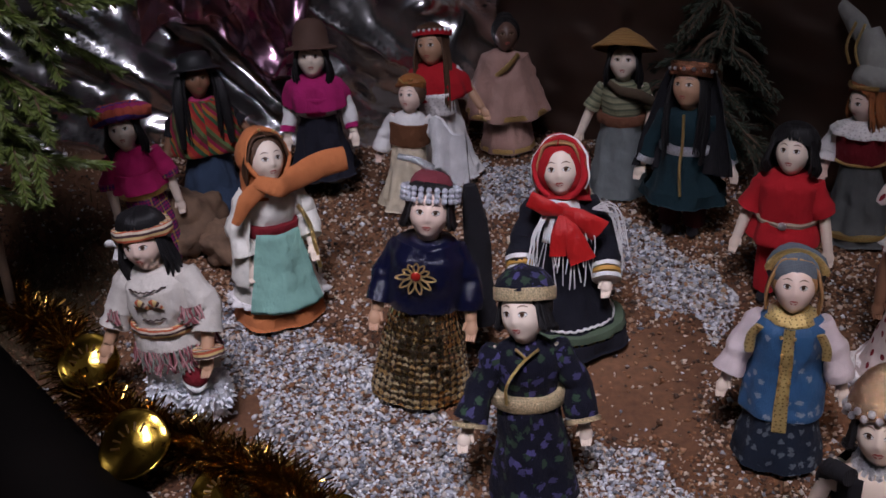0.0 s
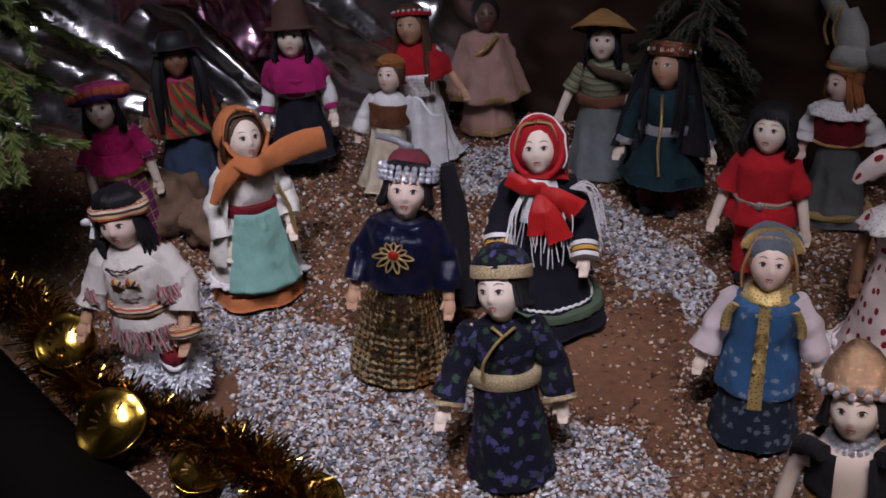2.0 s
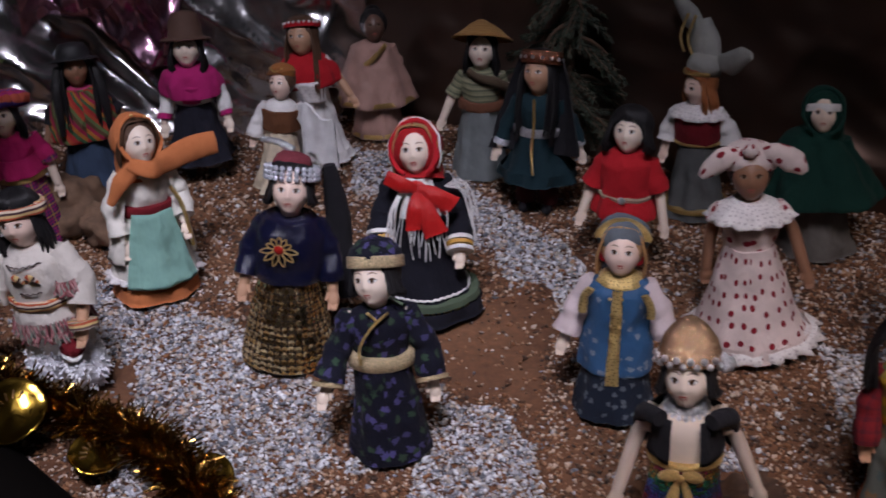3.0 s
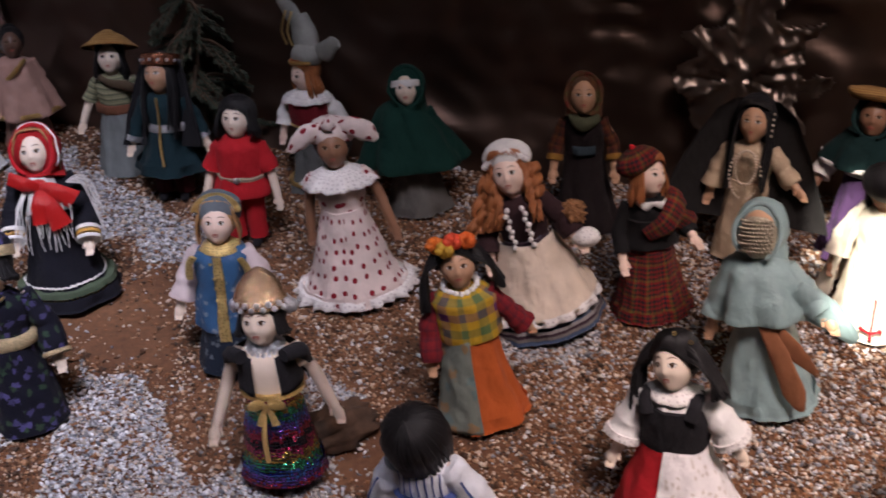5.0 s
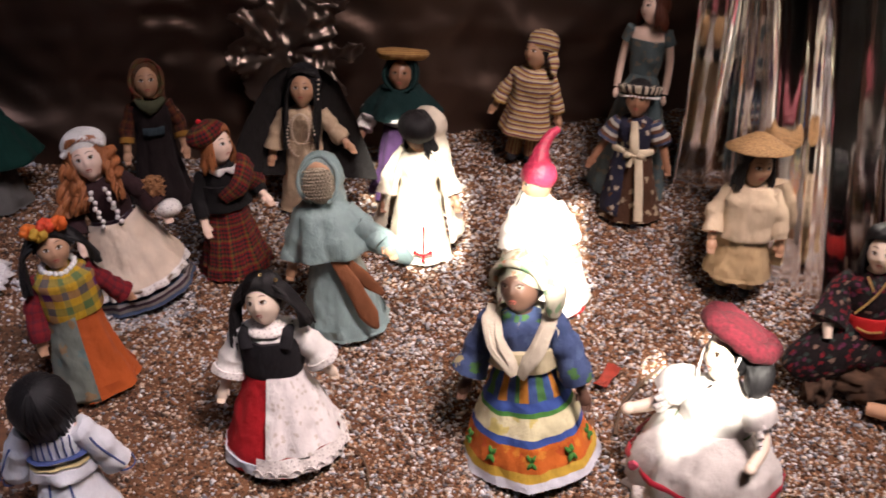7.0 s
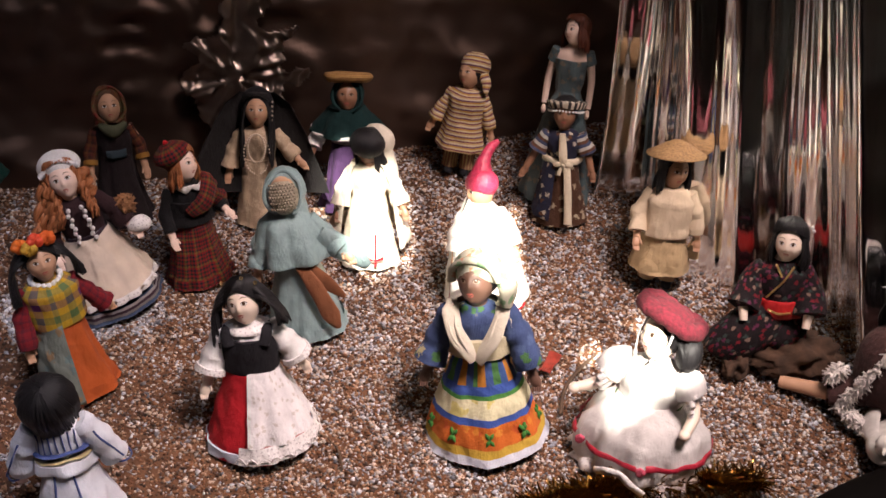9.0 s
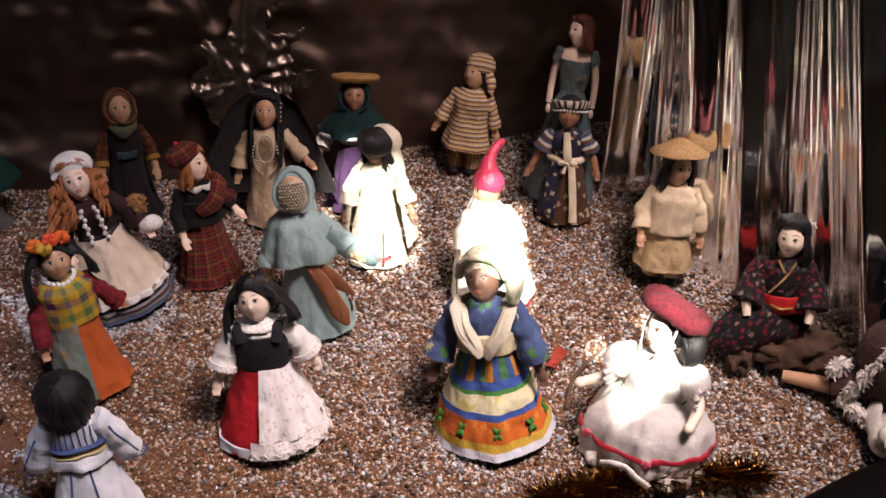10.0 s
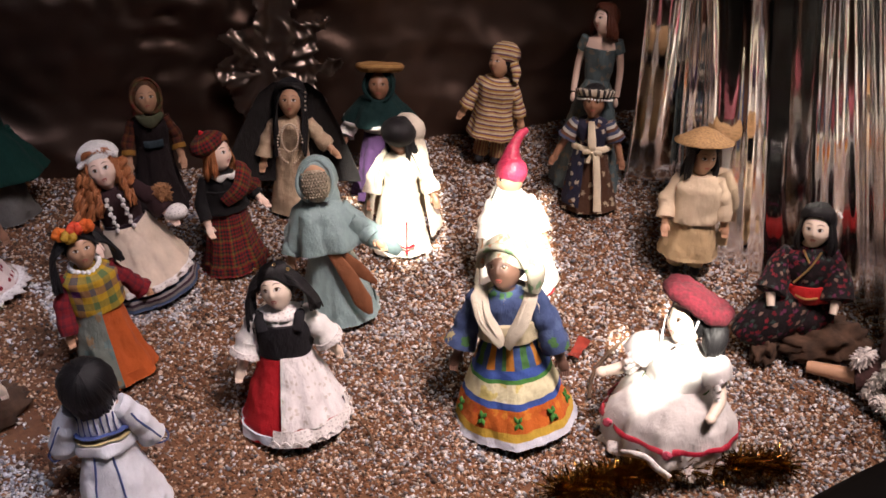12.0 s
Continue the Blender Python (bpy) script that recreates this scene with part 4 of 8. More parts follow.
def white_lace():
    bro = cloth("chestnut_corset", (0.16, 0.065, 0.030))
    s = body(ROSE, WHITE, CREAM, hem=0.042, sleeve=WHITE, pleats=8, arms=((-0.044, 0, 0.108, -0.050, -0.006, 0.085), (0.046, -0.004, 0.116, 0.062, -0.014, 0.108)), r=(0.012, 0.018), cover=0.95)
    s.lathe([(0.0255, 0.098), (0.0262, 0.100), (0.0275, 0.116), (0.0275, 0.131)], bro, 30, 1.12, 0.82)
    rows = [[(0.030 + 0.052 * j / 6 + 0.010 * t, -0.030 + 0.008 * math.sin(j * 1.3), 0.150 - 0.022 * (j / 6) - 0.078 * t + 0.006 * math.sin(j)) for j in range(7)] for t in (0, 0.2, 0.4, 0.6, 0.8, 1.0)]
    s.slab(rows, 0.004, cloth("bright_linen", (0.86, 0.85, 0.85)))
    fringe(s, [rows[-1][0], rows[-1][3], rows[-1][6]], 0.006, LACE, 26, 0.0009, 6)
    hx = head(s, ROSE, BROWN_HAIR, style="none", turn=-22)
    gt = cloth("amber_turban", (0.36, 0.13, 0.03), rough=0.5)
    keep = s.x.copy()
    s.x = keep @ hx
    s.ball((0, 0.004, 0.018), (0.0215, 0.020, 0.0135), gt, 16)
    for a in (-30, 0, 30):
        s.tube([(-0.021, -0.002, 0.014), (0, -0.019, 0.018 + a * 0.0001), (0.021, -0.002, 0.020)], 0.0022, gt, 6)
    s.tube([(-0.010, -0.0165, 0.022), (0, -0.019, 0.016), (0.010, -0.0165, 0.022)], 0.0014, GOLD, 6)
    s.x = keep
    place(s, "doll in a white dress and brown corset holding a lace cloth", -0.030, 1.015, EYE_A, -6, 0.634, (0, 3.9))


def red_kerchief():
    s = body(TAN, WHITE, WHITE, hem=0.042, sleeve=None, cover=0.25, arms=((-0.046, 0, 0.108, -0.052, -0.010, 0.082), (0.050, 0.004, 0.110, 0.066, -0.004, 0.088)))
    s.lathe([(0.036, 0.108), (0.037, 0.110), (0.034, 0.126), (0.026, 0.140), (0.012, 0.149)], RED, 32, 1.15, 0.85, 6, 0.06)
    apron(s, LACE, 0.088, 0.118, 0.033, 0.037, 0.8)
    hx = head(s, TAN, BROWN_HAIR, style="long", turn=-10)
    cap_band(s, hx, RED, 0.012, 0.018, 0.0222)
    beads(s, [(0.0222 * math.sin(a), 0.003 - 0.0215 * math.cos(a), 0.0175) for a in (radians(-80 + 16 * i) for i in range(11))], 0.0018, WHITE, hx)
    place(s, "doll with a red shawl and white lace apron", 0.010, 1.069, EYE_A, -12, 0.766, (0, -5.6))


def saree():
    pink = cloth("rose_silk", (0.46, 0.27, 0.22), rough=0.5)
    s = body(DARK, pink, pink, hem=0.040, pleats=14, amp=0.04, flare=1.0, cover=0.45, arms=((-0.044, 0, 0.106, -0.048, -0.006, 0.076), (0.044, 0.002, 0.106, 0.046, 0.0, 0.076)))
    s.lathe([(0.052, 0.052), (0.053, 0.054), (0.046, 0.085), (0.036, 0.115), (0.027, 0.140), (0.012, 0.1475)], pink, 40, 1.1, 0.8, 7, 0.07, lean=(-0.006, 0))
    s.tube([(-0.024, -0.022, 0.112), (-0.004, -0.030, 0.130), (0.016, -0.018, 0.146)], [0.0035, 0.004, 0.003], GOLD, 7, 0.5)
    s.lathe([(0.0535, 0.054), (0.0545, 0.055), (0.0525, 0.060), (0.0515, 0.061)], GOLD, 40, 1.1, 0.8, 7, 0.05, lean=(-0.001, 0))
    s.lathe([(0.0415, 0.002), (0.0420, 0.003), (0.0405, 0.008)], GOLD, 40, 1.0, 0.88)
    hx = head(s, DARK, BLACK_HAIR, style="bun")
    place(s, "dark-faced doll draped in a rose silk sari with gold edge", 0.070, 1.120, EYE_A, 6, 0.686, (0, -0.4))


def red_hood():
    dress = cloth("black_velvet_dress", (0.010, 0.010, 0.016))
    s = body(PALE, dress, dress, hem=0.056, sleeve=dress, pleats=8, amp=0.04, flare=0.65, arms=((-0.046, -0.002, 0.108, -0.050, -0.016, 0.080), (0.047, -0.004, 0.104, 0.044, -0.024, 0.072)), r=(0.014, 0.017), cover=0.85)
    yel = plain("yellow_braid", (0.55, 0.30, 0.06), 0.7)
    for z, m in ((0.026, WHITE), (0.013, yel)):
        r = cone_r(0.056, 0.097, z, 0.65) + 0.0012
        s.tube([((r + 0.0004) * math.sin(a), -0.88 * r * math.cos(a), z + (0.0022 * math.sin(26 * a) if m is yel else 0.0009 * math.sin(40 * a))) for a in (2 * math.pi * i / 130 for i in range(131))], 0.0018 if m is yel else 0.0013, m, 6, 1, False)
    s.lathe([(0.0535, 0.016), (0.0538, 0.017), (0.0520, 0.0225)], cloth("moss_braid", (0.08, 0.11, 0.07)), 56, 1.0, 0.88)
    for q, c in ((-1, (-0.0405, -0.013, 0.086)), (1, (0.0365, -0.020, 0.079))):
        for i, m in enumerate((WHITE, yel, WHITE)):
            s.tube([Vector(c) + Vector((0, -0.002 * i, 0.004 - 0.0045 * i)), Vector(c) + Vector((0, -0.003 - 0.002 * i, 0.0015 - 0.0045 * i))], 0.0131, m, 16)
    apron(s, WHITE, 0.108, 0.146, 0.0295, 0.020, 0.75, 0.86)
    rnd = random.Random(9)
    for i in range(26):
        x = rnd.uniform(-0.030, 0.034)
        s.tube([(x * 0.6, -0.024, 0.136), (x, -0.034, 0.118), (x * 1.15 + rnd.uniform(-.008, .008), -0.036 - rnd.random() * 0.008, 0.098 - rnd.random() * 0.030)], 0.00055, WHITE, 5)
    for i in range(9):
        s.tube([(0.026, -0.018, 0.138), (0.040 + i * 0.001, -0.016, 0.132 + rnd.uniform(-.004, .008)), (0.050 + rnd.random() * 0.008, -0.016, 0.105 - rnd.random() * 0.03)], 0.00055, WHITE, 5)
    satin = cloth("red_satin", (0.52, 0.014, 0.014), rough=0.35)
    hx = head(s, PALE, BLOND, style="part", turn=-6)
    hood(s, hx, cloth("scarlet_bonnet", (0.36, 0.012, 0.016)), 1.05, 0.008, RED)
    for k, m in enumerate((yel, RED, WHITE)):
        ring(s, hx, [((0.0206 + 0.0011 * k) * math.sin(a), -0.0085 + 0.0028 * k + 0.004 * math.cos(a), 0.001 + (0.0256 + 0.0010 * k) * math.cos(a)) for a in (radians(-128 + 16 * i) for i in range(17))], 0.0015, m, 7)
    s.ball((0, -0.021, 0.140), (0.008, 0.006, 0.007), satin, 10)
    s.tube([(0.0, -0.026, 0.140), (0.014, -0.031, 0.136), (0.031, -0.030, 0.122)], [0.004, 0.010, 0.0115], satin, 12, 0.35)
    s.tube([(0.0, -0.026, 0.140), (-0.014, -0.028, 0.146), (-0.027, -0.022, 0.152)], [0.004, 0.0085, 0.0075], satin, 12, 0.35)
    s.tube([(0.002, -0.029, 0.138), (0.008, -0.037, 0.120), (0.016, -0.041, 0.099)], [0.004, 0.0095, 0.0125], satin, 12, 0.12)
    s.tube([(0.0, -0.029, 0.138), (-0.004, -0.037, 0.122), (-0.006, -0.040, 0.104)], [0.004, 0.0075, 0.0080], satin, 12, 0.15)
    place(s, "doll with red striped bonnet, red satin bow and black dress", 0.100, 0.827, EYE_A, 2, 0.867, (0, -3.3))


def navy_kimono():
    flor = cloth("navy_floral_brocade", (0.006, 0.006, 0.014), "floral", ((0.070, 0.060, 0.17), (0.030, 0.06, 0.035), (0.006, 0.006, 0.014), (0.05, 0.045, 0.12), (0.006, 0.006, 0.014), (0.028, 0.05, 0.03)), 0.0105, 0.8)
    gold = plain("gold_brocade", (0.74, 0.58, 0.34), 0.36, 0.55, 0.55, 800.0, 0.9)
    s = body(PALE, flor, flor, hem=0.036, sleeve=flor, pleats=5, amp=0.025, flare=1.0, arms=((-0.046, -0.004, 0.106, -0.060, -0.022, 0.078), (0.047, -0.002, 0.104, 0.051, -0.012, 0.072)), r=(0.0135, 0.0185), cover=0.86)
    belt(s, 0.096, gold, 0.0125, 0.0268)
    s.tube([(0.010, -0.017, 0.1455), (-0.004, -0.022, 0.136), (-0.016, -0.026, 0.120), (-0.017, -0.0265, 0.103)], 0.0013, GOLD, 6)
    s.tube([(-0.008, -0.016, 0.1460), (0.001, -0.021, 0.139)], 0.0013, GOLD, 6)
    for c in ((-0.057, -0.019, 0.083), (0.0505, -0.011, 0.077)):
        s.tube([Vector((c[0] * 0.82, c[1], c[2])), Vector((c[0] * 0.83, c[1] - 0.002, c[2] - 0.003))], 0.0140, gold, 14)
    hx = head(s, PALE, BLACK_HAIR, style="short", turn=-24)
    cap_band(s, hx, gold, 0.009, 0.0185, 0.0225, -4, 1.0)
    keep = s.x.copy()
    s.x = keep @ hx
    s.lathe([(0.0218, 0.0175), (0.0200, 0.024), (0.013, 0.031), (0.001, 0.0345)], flor, 24, 1, 1, at=(0, 0.003))
    s.x = keep
    place(s, "doll in a navy floral robe with gold sash and cap", 0.059, 0.668, EYE_A, 2, 0.870, (0, -2.9))


# ---- the middle group
def cone_green():
    top = cloth("sage_stripes", (0.2, 0.2, 0.1), "bands", ((0.24, 0.24, 0.15), (0.13, 0.14, 0.09), (0.30, 0.29, 0.18)), 0.008)
    skirt = cloth("grey_blue_cotton", (0.19, 0.21, 0.21))
    s = body(PALE, top, skirt, hem=0.036, pleats=6, flare=1.0, cover=0.5, arms=((-0.047, -0.002, 0.108, -0.060, -0.010, 0.078), (0.044, 0.004, 0.110, 0.042, -0.004, 0.084)))
    s.tube([(-0.016, -0.016, 0.146), (0.0, -0.022, 0.139), (0.022, -0.020, 0.134), (0.040, -0.004, 0.118)], [0.004, 0.006, 0.007, 0.006], cloth("umber_scarf", (0.10, 0.07, 0.045)), 9, 0.6)
    belt(s, 0.098, cloth("rust_sash", (0.17, 0.07, 0.04)), 0.012, 0.026)
    hx = head(s, PALE, BLACK_HAIR, style="bob")
    cone_hat(s, hx, STRAW, 0.037, 0.024, (-4, 0, 0), 0.014)
    place(s, "doll with straw cone hat, striped blouse and grey-blue skirt", 0.169, 1.033, EYE_A, -4, 0.757, (0, 0.1))


def teal_dark():
    teal = cloth("dark_teal_velvet", (0.010, 0.028, 0.036))
    s = body(PALE, teal, teal, hem=0.046, bottom=0.045, sleeve=teal, pleats=7, legs=cloth("oxblood_trousers", (0.06, 0.008, 0.010)), cover=0.85, arms=((-0.046, 0, 0.106, -0.056, -0.008, 0.078), (0.048, 0.004, 0.108, 0.060, 0.0, 0.082)), cuff=SILVER)
    belt(s, 0.103, SILVER, 0.010, 0.0258)
    s.tube([(0.0, -0.024, 0.146), (0.001, -0.027, 0.115), (0.0, -0.032, 0.090), (0.004, -0.042, 0.062)], 0.0016, GOLD, 6)
    # face in TAN, darker than the PALE arms: shade put into the skin
    hx = head(s, TAN, BLACK_HAIR, style="long", turn=-14)
    cap_band(s, hx, plain("copper_crown", (0.40, 0.16, 0.09), 0.25, 0.9, 0.4, 500.0, 0.8), 0.010, 0.024, 0.0225)
    beads(s, [(0.0225 * math.sin(a), 0.003 - 0.022 * math.cos(a), 0.016) for a in (2 * math.pi * i / 14 for i in range(14))], 0.0022, SILVER, hx)
    veil(s, hx, BLACK, 0.11, 0.036, 0.003, 1.5)
    place(s, "doll in dark teal dress with silver belt and copper crown", 0.215, 0.960, EYE_A, -10, 0.819, (0, -0.5))


def red_suit():
    s = body(PALE, RED, None, sleeve=RED, legs=RED, cover=0.5, r=(0.0145, 0.0165), arms=((-0.047, -0.002, 0.104, -0.056, -0.010, 0.072), (0.047, -0.002, 0.104, 0.056, -0.008, 0.070)))
    s.lathe([(0.034, 0.074), (0.0345, 0.076), (0.0285, 0.098), (0.0290, 0.118), (0.0275, 0.136), (0.014, 0.148)], RED, 36, 1.1, 0.82, 5, 0.04)
    belt(s, 0.098, cloth("beige_braid", (0.46, 0.34, 0.25), "bands", ((0.46, 0.34, 0.25), (0.24, 0.15, 0.11)), 0.004), 0.0055, 0.0295)
    s.ball((0, -0.0255, 0.098), (0.0045, 0.0025, 0.0045), SILVER, 8)
    hx = head(s, PALE, BLACK_HAIR, style="bowl", turn=-6)
    place(s, "doll with a black mop of hair in a red suit", 0.275, 0.857, EYE_A, -6, 0.789, (0, 0.0))


def blue_sarafan():
    blue = cloth("blue_brocade", (0.030, 0.10, 0.22), "floral", ((0.030, 0.10, 0.22), (0.030, 0.10, 0.22), (0.22, 0.26, 0.32), (0.030, 0.10, 0.22)), 0.008, 0.5)
    low = cloth("ink_blue_floral", (0.012, 0.018, 0.032), "floral", ((0.012, 0.018, 0.032), (0.10, 0.12, 0.14), (0.012, 0.018, 0.032)), 0.008)
    puff = cloth("pale_pink_organza", (0.66, 0.55, 0.55), rough=0.6)
    s = body(PALE, blue, low, hem=0.040, sleeve=puff, pleats=6, amp=0.03, flare=0.9, arms=((-0.050, -0.002, 0.106, -0.060, -0.010, 0.076), (0.050, 0.0, 0.106, 0.058, -0.006, 0.080)), r=(0.015, 0.018), cover=0.85)
    s.lathe([(0.0335, 0.050), (0.034, 0.052), (0.0315, 0.075), (0.0275, 0.100), (0.0285, 0.120), (0.0278, 0.134), (0.019, 0.1435)], blue, 40, 1.1, 0.84, 5, 0.02)
    braid = cloth("gold_lace_braid", (0.66, 0.48, 0.18), "dots", ((0.24, 0.15, 0.04),), 0.0038, 0.38, 0.1, 0.5)
    prof = [(0.0350, 0.040), (0.0360, 0.052), (0.0335, 0.075), (0.0292, 0.100), (0.0303, 0.120), (0.0290, 0.1405)]
    s.lathe(prof, braid, 8, 1.1, 0.84, a0=-0.16, a1=0.16)
    s.lathe([(0.0222, 0.1395), (0.0224, 0.1402), (0.0190, 0.1440), (0.0120, 0.1490)], braid, 36, 1.05, 0.92)
    for q in (-1, 1):
        s.tube([(q * 0.024, -0.024, 0.140), (q * 0.030, -0.022, 0.128), (q * 0.031, -0.022, 0.114)], [0.0035, 0.0042, 0.0036], braid, 8, 0.4)
    beads(s, [(x, -0.0295, z) for z, xs in ((0.135, (-0.006, 0.005)), (0.118, (-0.004, 0.004)), (0.106, (-0.004, 0.004)), (0.092, (-0.004, 0.004)), (0.078, (-0.004, 0.004))) for x in xs], 0.0018, GOLD)
    hx = head(s, ROSE, BLOND, style="part", turn=2)
    keep = s.x.copy()
    s.x = keep @ hx
    s.ball((0, 0.006, 0.0145), (0.0235, 0.0205, 0.0195), cloth("grey_felt", (0.13, 0.15, 0.17)), 18)
    pts = [(0.0235 * math.sin(a), -0.0080 + 0.003 * math.cos(a), 0.0045 + 0.0225 * math.cos(a)) for a in (radians(-70 + 10 * i) for i in range(15))]
    s.tube(pts, 0.0036, GOLD, 8)
    for p in pts[::1]:
        s.ball((p[0] * 1.04, p[1] - 0.002, p[2] * 1.02), 0.0017, GOLD, 6)
    s.x = keep
    place(s, "doll in a blue brocade sarafan with gold braid and headdress", 0.235, 0.692, EYE_A, 0, 0.813, (0, -0.5))


def red_vest():
    grey = cloth("grey_flannel", (0.10, 0.105, 0.105))
    s = body(ROSE, WHITE, grey, hem=0.043, sleeve=WHITE, pleats=7, r=(0.014, 0.018), cover=0.8, arms=((-0.046, 0.0, 0.108, -0.050, -0.008, 0.084), (0.048, 0.004, 0.110, 0.056, 0.002, 0.086)))
    s.lathe([(0.0258, 0.098), (0.0265, 0.100), (0.0280, 0.118), (0.0280, 0.134)], MAROON, 30, 1.12, 0.82)
    belt(s, 0.098, GOLD, 0.004, 0.0275)
    s.lathe([(0.044, 0.010), (0.0445, 0.011), (0.0435, 0.015)], GOLD, 50, 1.0, 0.88)
    ruffle(s, 0.148, 0.012, 0.033, LACE, 0.016, 13)
    hx = head(s, ROSE, GINGER, style="bob", turn=-38, nod=16)
    keep = s.x.copy()
    s.x = keep @ hx
    linen = cloth("grey_white_linen", (0.34, 0.34, 0.31))
    s.ball((0.002, 0.006, 0.026), (0.024, 0.021, 0.018), linen, 16)
    s.tube([(0.0, 0.008, 0.030), (-0.006, 0.010, 0.050), (-0.016, 0.010, 0.074)], [0.020, 0.022, 0.014], linen, 18, 0.7)
    s.tube([(0.012, 0.012, 0.034), (0.040, 0.010, 0.034), (0.062, 0.008, 0.046), (0.078, 0.008, 0.050)], [0.006, 0.014, 0.012, 0.004], linen, 14, 0.45)
    s.tube([(-0.012, 0.012, 0.058), (-0.034, 0.010, 0.076), (-0.058, 0.006, 0.096)], [0.008, 0.015, 0.008], linen, 14, 0.5)
    for x in (-0.016, -0.002):
        s.tube([(x, -0.012, 0.040), (x - 0.003, -0.016, 0.060), (x + 0.002, -0.010, 0.085)], 0.0016, GOLD, 6)
    s.tube([(-0.021, -0.004, 0.018), (0, -0.019, 0.019), (0.022, -0.003, 0.018)], 0.0024, GOLD, 7)
    s.x = keep
    place(s, "ginger doll in red vest, lace collar and tall linen bonnet", 0.364, 0.937, EYE_A, -8, 0.742, (0, -3.5))


def polka():
    dots = cloth("polka_dot_cotton", (0.70, 0.58, 0.54), "dots", ((0.22, 0.015, 0.025),), 0.0155)
    s = body(BROWN, dots, dots, hem=0.060, pleats=9, amp=0.035, flare=0.75, arms=((-0.044, 0.004, 0.106, -0.048, 0.004, 0.072), (0.050, 0.004, 0.108, 0.062, -0.006, 0.074)), cover=0.3, r=(0.013, 0.017))
    ruffle(s, 0.146, 0.014, 0.035, LACE, 0.018, 14, 0.85)
    ruffle(s, 0.010, 0.0575, 0.0605, LACE, 0.009, 24, 0.88)
    hx = head(s, BROWN, BLACK_HAIR, style="none", nod=6)
    keep = s.x.copy()
    s.x = keep @ hx
    s.ball((0, 0.005, 0.014), (0.0235, 0.0215, 0.0175), dots, 18)
    s.tube([(-0.008, -0.008, 0.018), (-0.022, -0.010, 0.017), (-0.034, -0.008, 0.008), (-0.041, -0.006, 0.000)], [0.006, 0.010, 0.009, 0.003], dots, 12, 0.6)
    s.tube([(0.008, -0.008, 0.018), (0.022, -0.010, 0.019), (0.036, -0.008, 0.011), (0.044, -0.006, 0.002)], [0.006, 0.010, 0.010, 0.003], dots, 12, 0.6)
    s.ball((0, -0.016, 0.022), (0.007, 0.006, 0.007), dots, 10)
    s.x = keep
    place(s, "brown-faced doll in white polka-dot dress and knotted headwrap", 0.361, 0.755, EYE_B, -4, 0.875, (0, -5.3))


def gold_crown():
    sq = cloth("rainbow_sequins", (0.02, 0.015, 0.02), "sequins", ((0.60, 0.04, 0.10), (0.22, 0.10, 0.60), (0.08, 0.22, 0.75), (0.06, 0.50, 0.25), (0.70, 0.50, 0.10), (0.60, 0.05, 0.20), (0.04, 0.04, 0.06)), 0.0032)
    s = body(TAN, PALE, sq, hem=0.041, pleats=4, amp=0.02, flare=0.9, bottom=0.012, arms=((-0.048, -0.004, 0.108, -0.060, -0.026, 0.078), (0.050, 0.002, 0.110, 0.066, -0.006, 0.078)), cover=0.0, legs=WHITE)
    for q, a in ((-1, (-0.048, -0.004, 0.108, -0.060, -0.026, 0.078)), (1, (0.050, 0.002, 0.110, 0.066, -0.006, 0.078))):
        arm(s, q, a, None, PALE)
    for q in (-1, 1):
        apron(s, BLACK, 0.104, 0.141, 0.0285, 0.0265, 0.62, 0.84, q * 1.02)
        s.tube([(q * 0.018, -0.020, 0.143), (q * 0.030, -0.006, 0.139), (q * 0.036, 0.002, 0.122)], [0.006, 0.0072, 0.0040], BLACK, 12)
    s.lathe([(0.0295, 0.104), (0.030, 0.106), (0.0285, 0.125), (0.024, 0.141)], BLACK, 24, 1.1, 0.85, a0=1.4, a1=4.88)
    collar_ring(s, 0.1465, 0.0125, SILVER, 18, 0.0038)
    collar_ring(s, 0.1425, 0.0155, SILVER, 20, 0.0030)
    belt(s, 0.099, GOLD, 0.005, 0.0258)
    bow(s, (-0.002, -0.028, 0.097), 0.016, GOLD)
    s.tube([(-0.004, -0.032, 0.090), (-0.006, -0.039, 0.070), (-0.005, -0.043, 0.048)], [0.002, 0.0024, 0.0022], GOLD, 7, 0.4)
    hx = head(s, PALE, BLACK_HAIR, style="short", turn=-10, nod=4)
    cr = plain("rose_gold_glitter", (0.78, 0.50, 0.30), 0.26, 0.9, 0.6, 700.0, 0.7)
    keep = s.x.copy()
    s.x = keep @ hx
    s.lathe([(0.0225, 0.010), (0.0230, 0.012), (0.0220, 0.020), (0.0185, 0.029), (0.0120, 0.0375), (0.0050, 0.0425), (0.0008, 0.0440)], cr, 24, 1, 0.95, at=(0, 0.003))
    beads(s, [(0.0232 * math.sin(a), 0.003 - 0.0222 * math.cos(a), 0.0115 + (i % 2) * 0.004) for i, a in enumerate(2 * math.pi * i / 30 for i in range(30))], 0.0027, SILVER)
    beads(s, [(0.0178 * math.sin(a), 0.003 - 0.0170 * math.cos(a), 0.0250) for a in (2 * math.pi * i / 9 for i in range(9))], 0.0016, GOLD)
    s.ball((0.025, 0.002, 0.012), (0.008, 0.004, 0.007), SILVER, 8)
    s.x = keep
    place(s, "doll in a pointed gilt crown, black bolero and rainbow sequin skirt", 0.254, 0.550, EYE_B, -10, 0.880, (0, -3.0))


